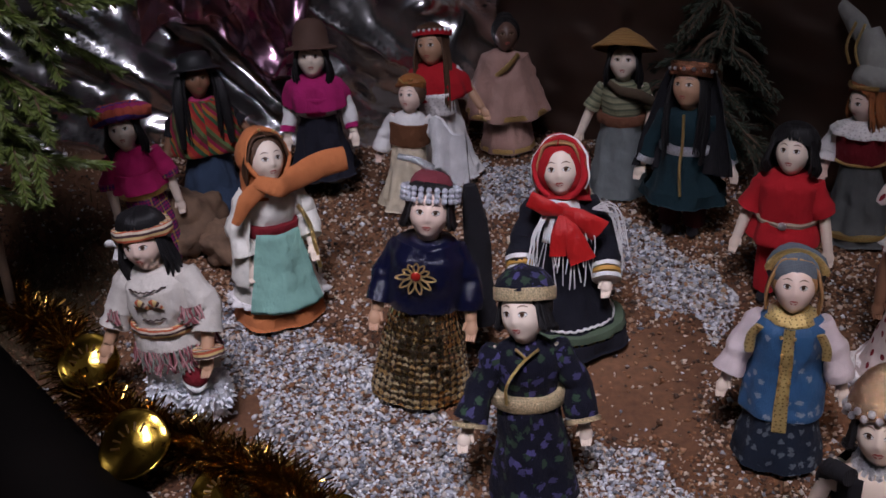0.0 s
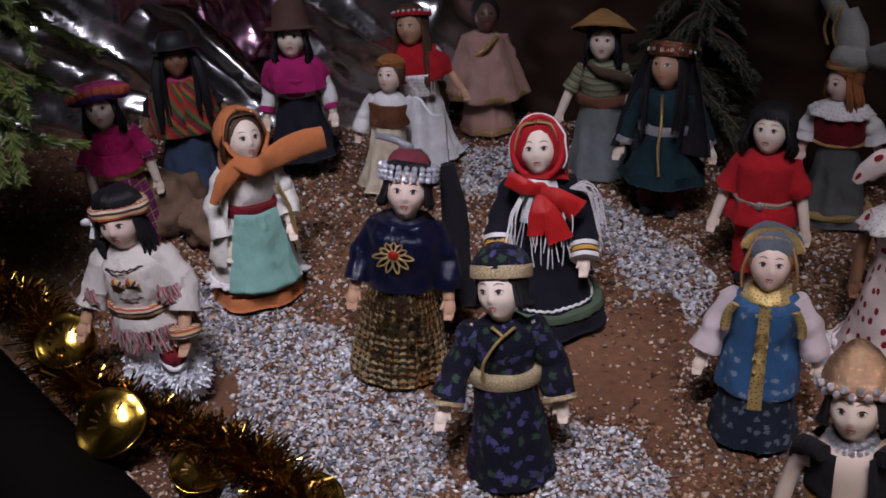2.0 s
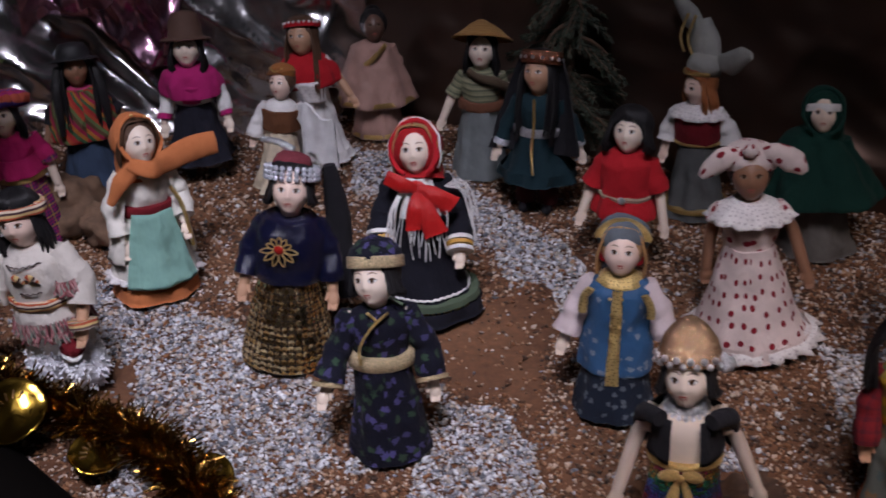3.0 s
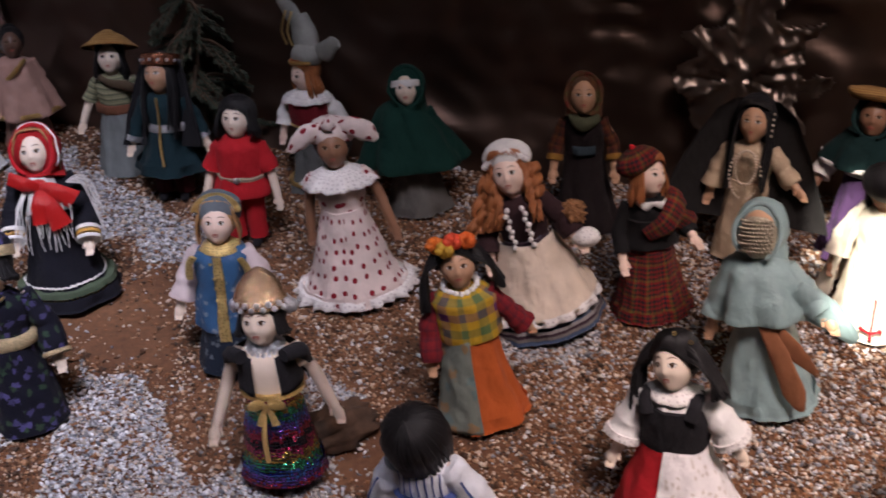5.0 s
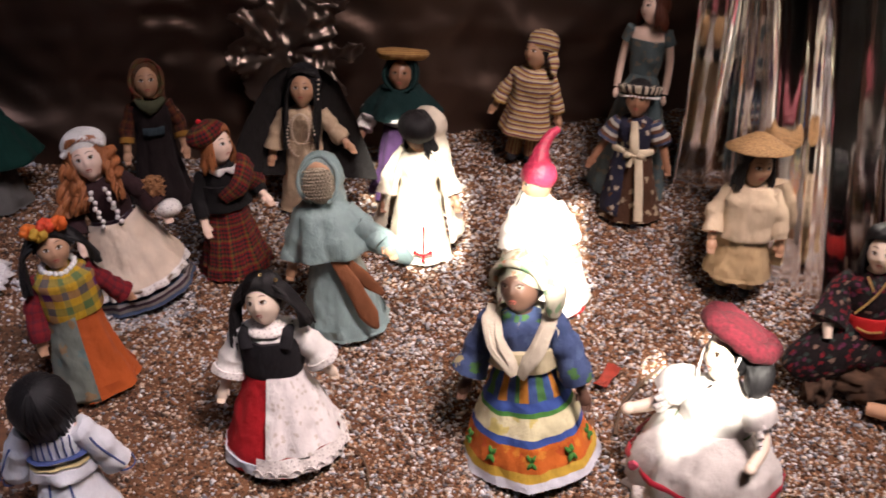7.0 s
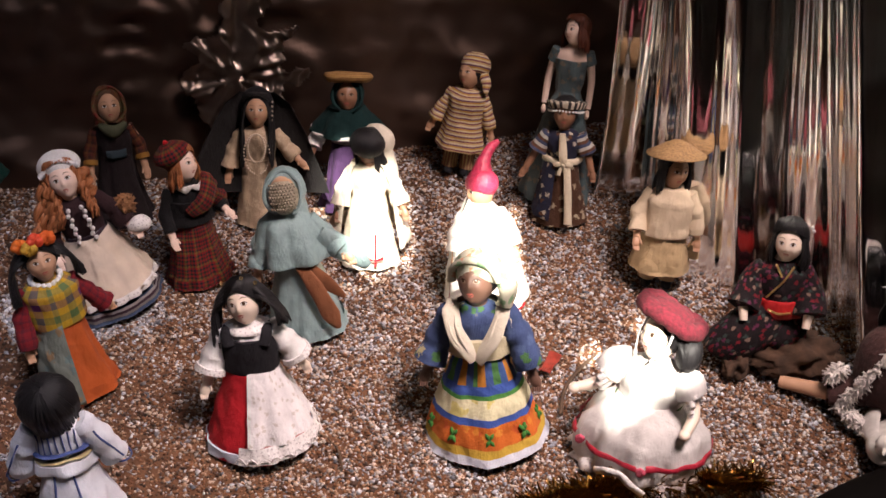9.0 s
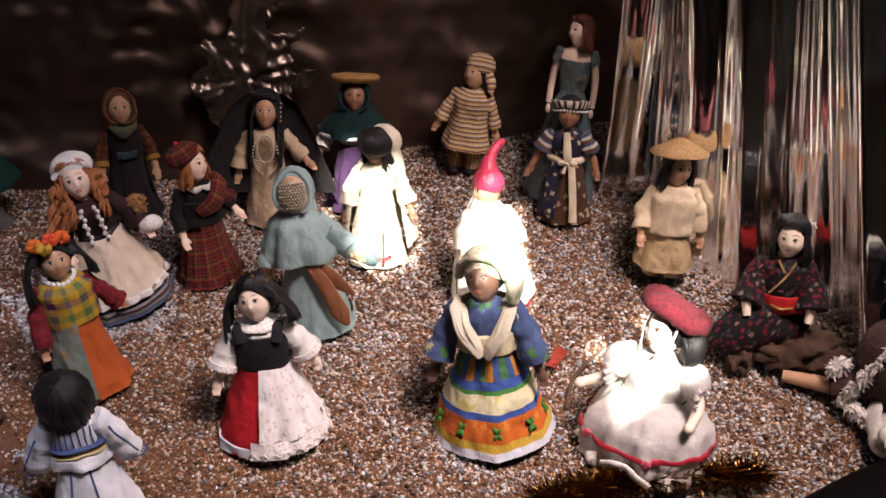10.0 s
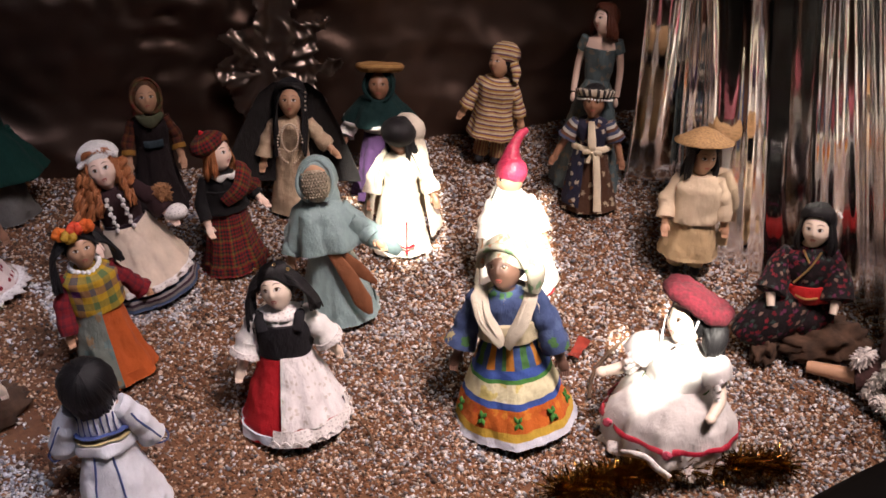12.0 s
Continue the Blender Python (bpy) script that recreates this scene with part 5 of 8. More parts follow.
def green_cloak():
    green = cloth("bottle_green_wool", (0.006, 0.036, 0.027))
    grey = cloth("dusk_grey_cotton", (0.13, 0.12, 0.11))
    s = body(PALE, green, grey, hem=0.044, sleeve=green, pleats=6, arms=((-0.046, 0, 0.106, -0.052, -0.008, 0.074), (0.044, 0.004, 0.106, 0.046, -0.002, 0.078)))
    s.lathe([(0.058, 0.068), (0.059, 0.070), (0.050, 0.095), (0.038, 0.122), (0.026, 0.142), (0.012, 0.152)], green, 40, 1.2, 0.85, 6, 0.08, lean=(-0.012, 0))
    hx = head(s, PALE, None, style="none")
    hood(s, hx, green, 1.05, 0.022)
    cap_band(s, hx, WHITE, 0.002, 0.010, 0.0205)
    place(s, "doll wrapped in a bottle-green cloak and hood", 0.454, 0.861, EYE_B, -6, 0.771, (0, -4.3))


def flower_girl():
    plaid = cloth("madras_yellow", (0.4, 0.3, 0.05), "plaid", ((0.50, 0.30, 0.02), (0.09, 0.14, 0.05), (0.50, 0.30, 0.02), (0.10, 0.02, 0.10), (0.42, 0.24, 0.02), (0.12, 0.16, 0.07)), 0.052)
    red = cloth("dark_red_check", (0.15, 0.012, 0.016), "plaid", ((0.17, 0.012, 0.018), (0.09, 0.012, 0.020), (0.20, 0.014, 0.018)), 0.010)
    org = cloth("burnt_orange_cotton", (0.42, 0.085, 0.018))
    teal = cloth("grey_teal_print", (0.17, 0.19, 0.16), "floral", ((0.17, 0.19, 0.16), (0.26, 0.17, 0.09), (0.13, 0.18, 0.17)), 0.018)
    s = body(TAN, plaid, org, hem=0.046, sleeve=red, pleats=8, amp=0.04, flare=0.8, arms=((-0.046, -0.002, 0.106, -0.050, -0.010, 0.074), (0.050, 0.0, 0.110, 0.064, 0.004, 0.092)), r=(0.012, 0.0165), cover=0.95)
    apron(s, teal, 0.001, 0.097, 0.0475, 0.0255, 0.72, 0.9, -0.75)
    s.lathe([(0.0275, 0.092), (0.028, 0.094), (0.0280, 0.115), (0.0285, 0.134), (0.018, 0.1445)], plaid, 32, 1.12, 0.82)
    collar_ring(s, 0.147, 0.0160, WHITE, 18, 0.0034)
    hx = head(s, TAN, BLACK_HAIR, style="bunches", nod=6)
    for x, y, z, m in ((-0.016, -0.010, 0.026, (0.60, 0.13, 0.01)), (0.0, -0.014, 0.028, (0.62, 0.06, 0.02)), (0.012, -0.012, 0.027, (0.60, 0.10, 0.01)), (-0.008, -0.016, 0.022, (0.45, 0.25, 0.02))):
        keep = s.x.copy()
        s.x = keep @ hx
        fm = plain("silk_flower_%d" % round(m[1] * 100), m, 0.7, 0, 0.3, 200, 0.8)
        for k in range(7):
            s.ball((x + 0.0045 * math.sin(k * 2.4), y - 0.004 + 0.002 * math.cos(k * 1.7), z - 0.004 + 0.0040 * math.cos(k * 2.4)), (0.0048, 0.0040, 0.0044), fm, 8)
        s.x = keep
    place(s, "doll with orange flowers in black curls and madras blouse", 0.426, 0.564, EYE_B, 2, 0.852, (0, -8.4))


def bonnet_curls():
    coat = cloth("plum_brown_wool", (0.032, 0.014, 0.016))
    satin = cloth("cream_satin", (0.66, 0.54, 0.43), rough=0.35)
    bands = cloth("navy_grey_bands", (0.1, 0.1, 0.1), "bands", ((0.05, 0.07, 0.12), (0.16, 0.14, 0.13), (0.04, 0.02, 0.03), (0.26, 0.24, 0.24)), 0.014)
    s = body(ROSE, coat, bands, hem=0.062, sleeve=coat, pleats=9, amp=0.035, flare=0.75, arms=((-0.046, 0.0, 0.108, -0.048, -0.014, 0.086), (0.052, -0.002, 0.112, 0.064, -0.012, 0.090)), r=(0.0125, 0.0165), cover=0.85)
    apron(s, satin, 0.026, 0.098, 0.0600, 0.0275, 1.45, 0.92, 0.30, 11, 0.03)
    s.lathe([(0.0605, 0.021), (0.0615, 0.022), (0.0600, 0.030)], LACE, 60, 1.0, 0.92, 20, 0.03, a0=-1.15, a1=1.75)
    for q in (-1, 1):
        beads(s, [(q * 0.008 + 0.002 * q * (i % 2), -0.0265 - 0.002 * (i < 4), 0.142 - 0.006 * i) for i in range(8)], 0.0030, LACE)
    ruffle(s, 0.094, 0.014, 0.020, LACE, 0.008, 9)
    s.ball((0.062, -0.012, 0.090), (0.015, 0.012, 0.010), LACE, 10)
    hx = head(s, ROSE, GINGER, style="curls", turn=-4)
    rnd = random.Random(4)
    for i in range(26):
        q = -1 if i % 2 else 1
        x, y = q * rnd.uniform(0.018, 0.040), rnd.uniform(-0.002, 0.016)
        ring(s, hx, [(x * 0.6 + 0.003 * math.sin(k * 2.2), y + 0.003 * math.cos(k * 2.2), 0.004 - k * (0.0065 if q < 0 else 0.004)) for k in range(9)], [0.0034] * 8 + [0.0015], GINGER, 6)
    for i in range(40):
        x, y = -rnd.uniform(0.020, 0.052), rnd.uniform(0.0, 0.018)
        ring(s, hx, [(x * (0.45 + 0.07 * k) + 0.0028 * math.sin(k * 2.2 + i), y + 0.0028 * math.cos(k * 2.2 + i), 0.006 - k * 0.0072) for k in range(9)], [0.0026] * 8 + [0.0010], GINGER, 5)
    wool(s, (0.054, -0.006, 0.116), (0.0105, 0.0095, 0.0120), plain("honey_plush", (0.28, 0.13, 0.055), 0.95, 0.0, 0.4, 300.0, 0.8), 9, 110)
    keep = s.x.copy()
    s.x = keep @ hx
    s.ball((0, 0.006, 0.0160), (0.0232, 0.0214, 0.0172), WHITE, 22)
    s.tube([(-0.021, -0.006, 0.010), (0, -0.0135, 0.0205), (0.021, -0.006, 0.010)], 0.0034, LACE, 8)
    s.x = keep
    place(s, "doll with long ginger curls, white bonnet and cream satin apron", 0.515, 0.652, EYE_B, 0, 0.880, (0, -13.8))


def dark_plaid():
    dk = cloth("charcoal_pinafore", (0.018, 0.012, 0.013))
    rust = cloth("rust_check", (0.1, 0.03, 0.02), "plaid", ((0.09, 0.02, 0.014), (0.035, 0.014, 0.012), (0.13, 0.045, 0.015)), 0.012)
    s = body(TAN, dk, dk, hem=0.044, sleeve=rust, pleats=7, cuff=cloth("ochre_cuff", (0.30, 0.15, 0.03)), cover=0.7)
    apron(s, cloth("slate_pocket", (0.04, 0.06, 0.075)), 0.100, 0.112, 0.0285, 0.0280, 0.5, 0.82)
    hx = head(s, TAN, BROWN_HAIR, style="none")
    hood(s, hx, cloth("olive_rust_kerchief", (0.12, 0.05, 0.025), "floral", ((0.14, 0.02, 0.015), (0.10, 0.08, 0.03), (0.15, 0.06, 0.02)), 0.012), 1.0, 0.006)
    s.tube([(-0.018, -0.014, 0.148), (0, -0.021, 0.140), (0.018, -0.014, 0.148)], [0.004, 0.010, 0.004], cloth("olive_scarf", (0.08, 0.085, 0.05)), 9, 0.8)
    place(s, "doll in charcoal pinafore, rust check sleeves and patterned kerchief", 0.599, 0.769, EYE_B, 0, 0.800, (0, -2.2))


# ---- the right-hand group
def tartan_beret():
    tart = cloth("red_tartan", (0.1, 0.01, 0.01), "plaid", ((0.17, 0.010, 0.012), (0.012, 0.018, 0.012), (0.17, 0.010, 0.012), (0.010, 0.012, 0.022), (0.20, 0.012, 0.012), (0.14, 0.09, 0.02), (0.015, 0.02, 0.015)), 0.019)
    vel = cloth("black_velvet", (0.009, 0.008, 0.009))
    s = body(ROSE, vel, tart, hem=0.048, sleeve=vel, pleats=15, amp=0.05, flare=0.75, cover=0.88, arms=((-0.045, -0.002, 0.106, -0.045, -0.020, 0.078), (0.047, 0.0, 0.108, 0.056, -0.018, 0.094)))
    s.lathe([(0.0310, 0.088), (0.0315, 0.090), (0.0265, 0.104), (0.0285, 0.122)], vel, 32, 1.1, 0.82)
    s.tube([(-0.010, -0.024, 0.108), (0.012, -0.031, 0.124), (0.028, -0.014, 0.142), (0.030, 0.010, 0.140)], [0.009, 0.014, 0.014, 0.010], tart, 12, 0.45)
    s.tube([(0.020, -0.016, 0.128), (0.040, -0.008, 0.110), (0.050, 0.004, 0.096)], [0.010, 0.014, 0.010], tart, 12, 0.5)
    for q in (-1, 1):
        s.tube([(0.0, -0.020, 0.1445), (q * 0.010, -0.020, 0.1400), (q * 0.017, -0.012, 0.1430)], [0.002, 0.0055, 0.003], WHITE, 8, 0.5)
    hx = head(s, ROSE, GINGER, style="bob", turn=30)
    keep = s.x.copy()
    s.x = keep @ hx @ Euler((0, radians(-18), 0)).to_matrix().to_4x4()
    s.ball((-0.003, 0.006, 0.019), (0.0255, 0.0235, 0.0145), tart, 18)
    s.ball((-0.003, 0.006, 0.034), 0.004, RED, 8)
    s.x = keep
    place(s, "ginger doll with tartan beret, black velvet jacket and tartan kilt", 0.607, 0.628, EYE_B, 18, 0.786, (0, -4.3))


def pearl_veil():
    beige = cloth("beige_damask", (0.50, 0.37, 0.25), "floral", ((0.50, 0.37, 0.25), (0.58, 0.45, 0.31)), 0.012, 0.6)
    s = body(TAN, beige, beige, hem=0.036, sleeve=beige, pleats=5, amp=0.03, flare=1.1, cover=0.85, r=(0.0125, 0.0165), arms=((-0.046, -0.002, 0.108, -0.052, -0.010, 0.080), (0.050, -0.004, 0.116, 0.072, -0.014, 0.100)))
    pearl = plain("pearl_bead", (0.66, 0.54, 0.42), 0.25)
    for w, d in ((0.012, 0.040), (0.018, 0.058)):
        beads(s, [(w * math.sin(a), -0.026 - 0.006 * (1 - math.cos(a)) / 2, 0.144 - d * (1 - math.cos(a)) / 2) for a in (radians(-165 + 10 * i) for i in range(34))], 0.0016, pearl)
    hx = head(s, TAN, BLACK_HAIR, style="long")
    veil(s, hx, cloth("sheer_black_veil", (0.016, 0.014, 0.014)), 0.135, 0.056, 0.002, 1.75, 0.018)
    keep = s.x.copy()
    s.x = keep @ hx
    s.ball((0, 0.007, 0.010), (0.0225, 0.0205, 0.0235), BLACK, 16)
    s.x = keep
    beads(s, [(0.021, -0.008, 0.012 - 0.006 * i) for i in range(5)], 0.0014, pearl, hx)
    place(s, "doll in beige damask tunic with pearl strings and black veil", 0.715, 0.663, EYE_C, -6, 0.792, (0, -0.2))


def teal_hood():
    teal = cloth("grey_teal_linen", (0.25, 0.35, 0.35), rough=0.45)
    s = body(TAN, teal, teal, hem=0.048, sleeve=teal, pleats=7, amp=0.035, flare=0.8, cover=0.9, r=(0.013, 0.019), arms=((-0.046, -0.002, 0.108, -0.054, -0.010, 0.080), (0.050, 0.0, 0.112, 0.070, -0.008, 0.094)))
    s.lathe([(0.042, 0.094), (0.0425, 0.096), (0.038, 0.115), (0.028, 0.137), (0.012, 0.152)], teal, 40, 1.12, 0.85, 7, 0.08, lean=(-0.004, 0))
    s.tube([(0.030, -0.010, 0.120), (0.055, -0.004, 0.098), (0.080, 0.0, 0.070)], [0.012, 0.016, 0.006], teal, 12, 0.5)
    rust = cloth("rust_linen_sash", (0.27, 0.105, 0.05))
    belt(s, 0.098, rust, 0.013, 0.0270)
    s.tube([(0.006, -0.028, 0.097), (0.022, -0.036, 0.070), (0.036, -0.040, 0.034), (0.042, -0.040, 0.016)], [0.005, 0.010, 0.011, 0.002], rust, 12, 0.16)
    s.tube([(0.010, -0.026, 0.097), (0.034, -0.030, 0.072), (0.052, -0.026, 0.048)], [0.005, 0.010, 0.003], rust, 12, 0.16)
    hx = head(s, TAN, None, style="none", nod=4, face=False)
    hood(s, hx, teal, 0.98, 0.016, back=0.003)
    keep = s.x.copy()
    s.x = keep @ hx
    coin = plain("bead_mask", (0.42, 0.36, 0.27), 0.40, 0.4, 0.5, 500.0, 0.6)
    s.ball((0, -0.0035, -0.001), (0.0162, 0.0165, 0.0200), coin, 20)
    for i in range(9):
        z = 0.0125 - 0.0032 * i
        beads(s, [(0.0031 * (j - 4 + 0.5 * (i % 2)), -0.0208 + 0.55 * abs(0.0031 * (j - 4)) ** 2 * 60 + abs(z) * abs(z) * 14, z) for j in range(9)], 0.0014, coin)
    s.x = keep
    place(s, "hooded doll in grey-teal linen with beaded mask and rust sash", 0.650, 0.493, EYE_C, -6, 0.901, (0, -7.9))


def straw_cape():
    cape = cloth("deep_green_cape", (0.005, 0.022, 0.022))
    purple = cloth("violet_skirt", (0.055, 0.025, 0.075))
    s = body(BROWN, WHITE, purple, hem=0.042, sleeve=WHITE, pleats=8, r=(0.014, 0.017), cover=0.8, arms=((-0.056, -0.008, 0.104, -0.064, -0.024, 0.086), (0.048, -0.002, 0.106, 0.056, -0.012, 0.078)))
    s.lathe([(0.046, 0.116), (0.047, 0.118), (0.036, 0.136), (0.022, 0.152)], cape, 32, 1.15, 0.85, 6, 0.05)
    s.lathe([(0.0472, 0.1155), (0.0478, 0.1165), (0.0468, 0.1195)], WHITE, 32, 1.15, 0.85)
    hx = head(s, BROWN, None, style="none")
    hood(s, hx, cape, 1.0, 0.010)
    keep = s.x.copy()
    s.x = keep @ hx @ Matrix.Translation((0, 0.003, 0.018)) @ Euler((radians(6), 0, 0)).to_matrix().to_4x4()
    s.lathe([(0.018, 0.0), (0.0270, 0.001), (0.0320, 0.006), (0.0325, 0.009), (0.0300, 0.0125), (0.0180, 0.0140), (0.0005, 0.0145)], STRAW, 40, 1, 1)
    s.x = keep
    place(s, "doll with straw hat, dark green cape and white blouse", 0.807, 0.619, EYE_C, -4, 0.800, (0, -0.1))


def white_robe():
    robe = cloth("white_homespun", (0.72, 0.64, 0.52))
    s = body(BROWN, robe, robe, hem=0.044, sleeve=robe, pleats=6, amp=0.04, flare=0.9, cover=0.9, r=(0.013, 0.018), arms=((-0.046, -0.002, 0.106, -0.050, -0.014, 0.080), (0.048, -0.002, 0.108, 0.060, -0.014, 0.086)))
    s.lathe([(0.052, 0.030), (0.053, 0.032), (0.042, 0.085), (0.034, 0.125), (0.020, 0.150)], robe, 36, 1.1, 0.9, 6, 0.05, a0=0.9, a1=5.4)
    hx = head(s, BROWN, BLACK_HAIR, style="bob", nod=32, turn=-34)
    keep = s.x.copy()
    s.x = keep @ hx
    s.ball((0.002, 0.017, 0.006), (0.0225, 0.0170, 0.0225), robe, 18)
    s.ball((-0.001, -0.002, 0.009), (0.0248, 0.0225, 0.0195), BLACK_HAIR, 18)
    s.tube([(0, 0.014, 0.0), (0, 0.020, -0.03), (0, 0.022, -0.06)], [0.022, 0.027, 0.030], robe, 16, 0.7)
    s.x = keep
    s.tube([(0.012, -0.041, 0.058), (0.013, -0.045, 0.016)], 0.0013, RED, 6)
    s.tube([(0.002, -0.045, 0.024), (0.012, -0.046, 0.021), (0.022, -0.044, 0.024)], 0.0015, RED, 6)
    beads(s, [(0.002, -0.045, 0.024), (0.022, -0.044, 0.024), (0.013, -0.046, 0.014)], 0.0026, RED)
    place(s, "black-haired doll in a white hooded robe with red cross", 0.764, 0.531, EYE_C, -4, 0.787, (0, -0.0))


def pointed_red_cap():
    robe = cloth("white_wool_cloak", (0.76, 0.72, 0.66))
    s = body(TAN, robe, RED, hem=0.054, sleeve=robe, pleats=7, amp=0.04, flare=0.8, cover=0.9, r=(0.013, 0.018), arms=((-0.045, 0.0, 0.108, -0.050, -0.010, 0.082), (0.045, 0.0, 0.108, 0.050, -0.010, 0.082)))
    s.lathe([(0.056, 0.006), (0.057, 0.008), (0.050, 0.05), (0.040, 0.10), (0.029, 0.135), (0.018, 0.155), (0.012, 0.166)], robe, 44, 1.0, 0.92, 7, 0.05, a0=-1.2, a1=4.9, lean=(-0.004, 0))
    apron(s, cloth("red_white_stripe", (0.5, 0.1, 0.1), "stripes", ((0.55, 0.50, 0.45), (0.40, 0.02, 0.03)), 0.008), 0.002, 0.08, 0.0565, 0.037, 0.28, 0.94, -1.42)
    hx = head(s, TAN, None, style="none", turn=-70)
    keep = s.x.copy()
    s.x = keep @ hx
    pink = plain("crimson_satin", (0.58, 0.05, 0.11), 0.34, 0, 0.3, 200, 0.8)
    s.ball((0, 0.003, 0.010), (0.0225, 0.0215, 0.0200), pink, 16)
    s.tube([(0, 0.004, 0.018), (0.001, 0.006, 0.032), (0.002, 0.011, 0.044), (0.003, 0.020, 0.055), (0.003, 0.030, 0.061)], [0.018, 0.011, 0.0070, 0.0062, 0.004], pink, 12)
    s.x = keep
    place(s, "doll in a white cloak and pointed crimson cap", 0.815, 0.395, EYE_C, 10, 0.777, (0, -5.7))


def striped_tunic():
    st = cloth("desert_stripes", (0.4, 0.25, 0.1), "bands", ((0.55, 0.38, 0.18), (0.22, 0.08, 0.09), (0.62, 0.50, 0.30), (0.48, 0.27, 0.07), (0.18, 0.08, 0.12), (0.64, 0.54, 0.38)), 0.0150)
    s = body(TAN, st, None, sleeve=st, cover=0.9, legs=cloth("desert_stripes_trousers", (0.4, 0.2, 0.1), "stripes", ((0.38, 0.25, 0.12), (0.22, 0.09, 0.06)), 0.006), arms=((-0.047, -0.002, 0.108, -0.060, -0.008, 0.082), (0.047, -0.002, 0.108, 0.056, -0.004, 0.080)), r=(0.0125, 0.0150))
    s.lathe([(0.036, 0.046), (0.0365, 0.048), (0.031, 0.075), (0.027, 0.100), (0.0290, 0.120), (0.0285, 0.134), (0.016, 0.146)], st, 40, 1.12, 0.84, 5, 0.03)
    hx = head(s, TAN, BLACK_HAIR, style="none", turn=-30)
    keep = s.x.copy()
    s.x = keep @ hx
    s.ball((0.003, 0.006, 0.015), (0.0235, 0.0220, 0.0190), st, 18)
    s.tube([(0.014, 0.010, 0.004), (0.024, 0.010, -0.008), (0.026, 0.010, -0.024)], [0.009, 0.008, 0.004], st, 9)
    s.x = keep
    place(s, "doll in a desert-striped tunic, trousers and turban", 0.940, 0.575, EYE_C, -10, 0.752, (0, 5.0))


def patterned_robe():
    pat = cloth("indigo_mosaic", (0.02, 0.02, 0.04), "floral", ((0.018, 0.020, 0.045), (0.42, 0.36, 0.28), (0.018, 0.020, 0.045), (0.10, 0.045, 0.022)), 0.011)
    brown = cloth("umber_mosaic", (0.07, 0.032, 0.018), "floral", ((0.07, 0.032, 0.018), (0.36, 0.29, 0.20), (0.07, 0.032, 0.018)), 0.012)
    s = body(BROWN, pat, brown, hem=0.043, sleeve=cloth("blue_white_bands", (0.2, 0.2, 0.2), "bands", ((0.05, 0.06, 0.11), (0.44, 0.41, 0.36), (0.11, 0.05, 0.03)), 0.014), pleats=5, amp=0.03, flare=0.9, cover=0.55, r=(0.014, 0.020), arms=((-0.048, -0.002, 0.110, -0.066, -0.010, 0.082), (0.047, -0.002, 0.110, 0.056, -0.008, 0.084)))
    s.lathe([(0.0445, 0.010), (0.045, 0.012), (0.037, 0.06), (0.027, 0.098)], pat, 12, 1.0, 0.9, a0=-1.3, a1=-0.25)
    s.tube([(0.010, -0.027, 0.094), (0.014, -0.037, 0.060), (0.018, -0.044, 0.010)], [0.005, 0.006, 0.0065], CREAM, 9, 0.3)
    s.tube([(0.0, -0.022, 0.146), (0.002, -0.027, 0.120), (0.004, -0.027, 0.100)], [0.005, 0.007, 0.006], CREAM, 9, 0.3)
    belt(s, 0.099, CREAM, 0.008, 0.0268)
    bow(s, (0.004, -0.027, 0.098), 0.014, CREAM)
    hx = head(s, BROWN, BLACK_HAIR, style="none", nod=5)
    wb = cloth("zebra_band", (0.5, 0.45, 0.4), "stripes", ((0.55, 0.48, 0.38), (0.04, 0.035, 0.035)), 0.008)
    cap_band(s, hx, wb, 0.008, 0.018, 0.0250, 0, 1.0, 1.15)
    beads(s, [(0.0235 * math.sin(a), 0.003 - 0.022 * math.cos(a), 0.004) for a in (radians(-90 + 12 * i) for i in range(16))], 0.0018, WHITE, hx)
    place(s, "dark-faced doll in indigo patterned robe with cream sash", 0.970, 0.435, EYE_C, -4, 0.755, (0, -1.1))


def fashion_doll():
    aqua = cloth("aqua_brocade", (0.09, 0.13, 0.14), "floral", ((0.09, 0.13, 0.14), (0.18, 0.16, 0.13)), 0.012, 0.5)
    s = Shape()
    s.lathe([(0.052, 0.0), (0.050, 0.02), (0.040, 0.09), (0.028, 0.145), (0.017, 0.172)], aqua, 44, 1.0, 0.85, 9, 0.06)
    s.lathe([(0.0165, 0.168), (0.0175, 0.18), (0.0215, 0.205), (0.0235, 0.222)], aqua, 28, 1.1, 0.75)
    s.lathe([(0.0225, 0.220), (0.0210, 0.232), (0.009, 0.240)], ROSE, 24, 1.1, 0.7)
    for q in (-1, 1):
        s.tube([(q * 0.024, 0, 0.232), (q * 0.032, 0.004, 0.190), (q * 0.033, -0.006, 0.150)], [0.0068, 0.0055, 0.0045], ROSE, 10)
        s.ball((q * 0.033, -0.008, 0.141), (0.004, 0.005, 0.008), ROSE, 8)
        s.tube([(q * 0.022, 0, 0.234), (q * 0.028, 0.002, 0.215)], [0.008, 0.0085], aqua, 10)
    hx = head(s, ROSE, strands("hair_auburn", (0.10, 0.028, 0.014)), z=0.262, turn=-42, style="bob", size=0.92)
    place(s, "taller slim doll with auburn hair in an aqua gown", 0.993, 0.464, EYE_C, -6, 0.768, (0, 2.7))


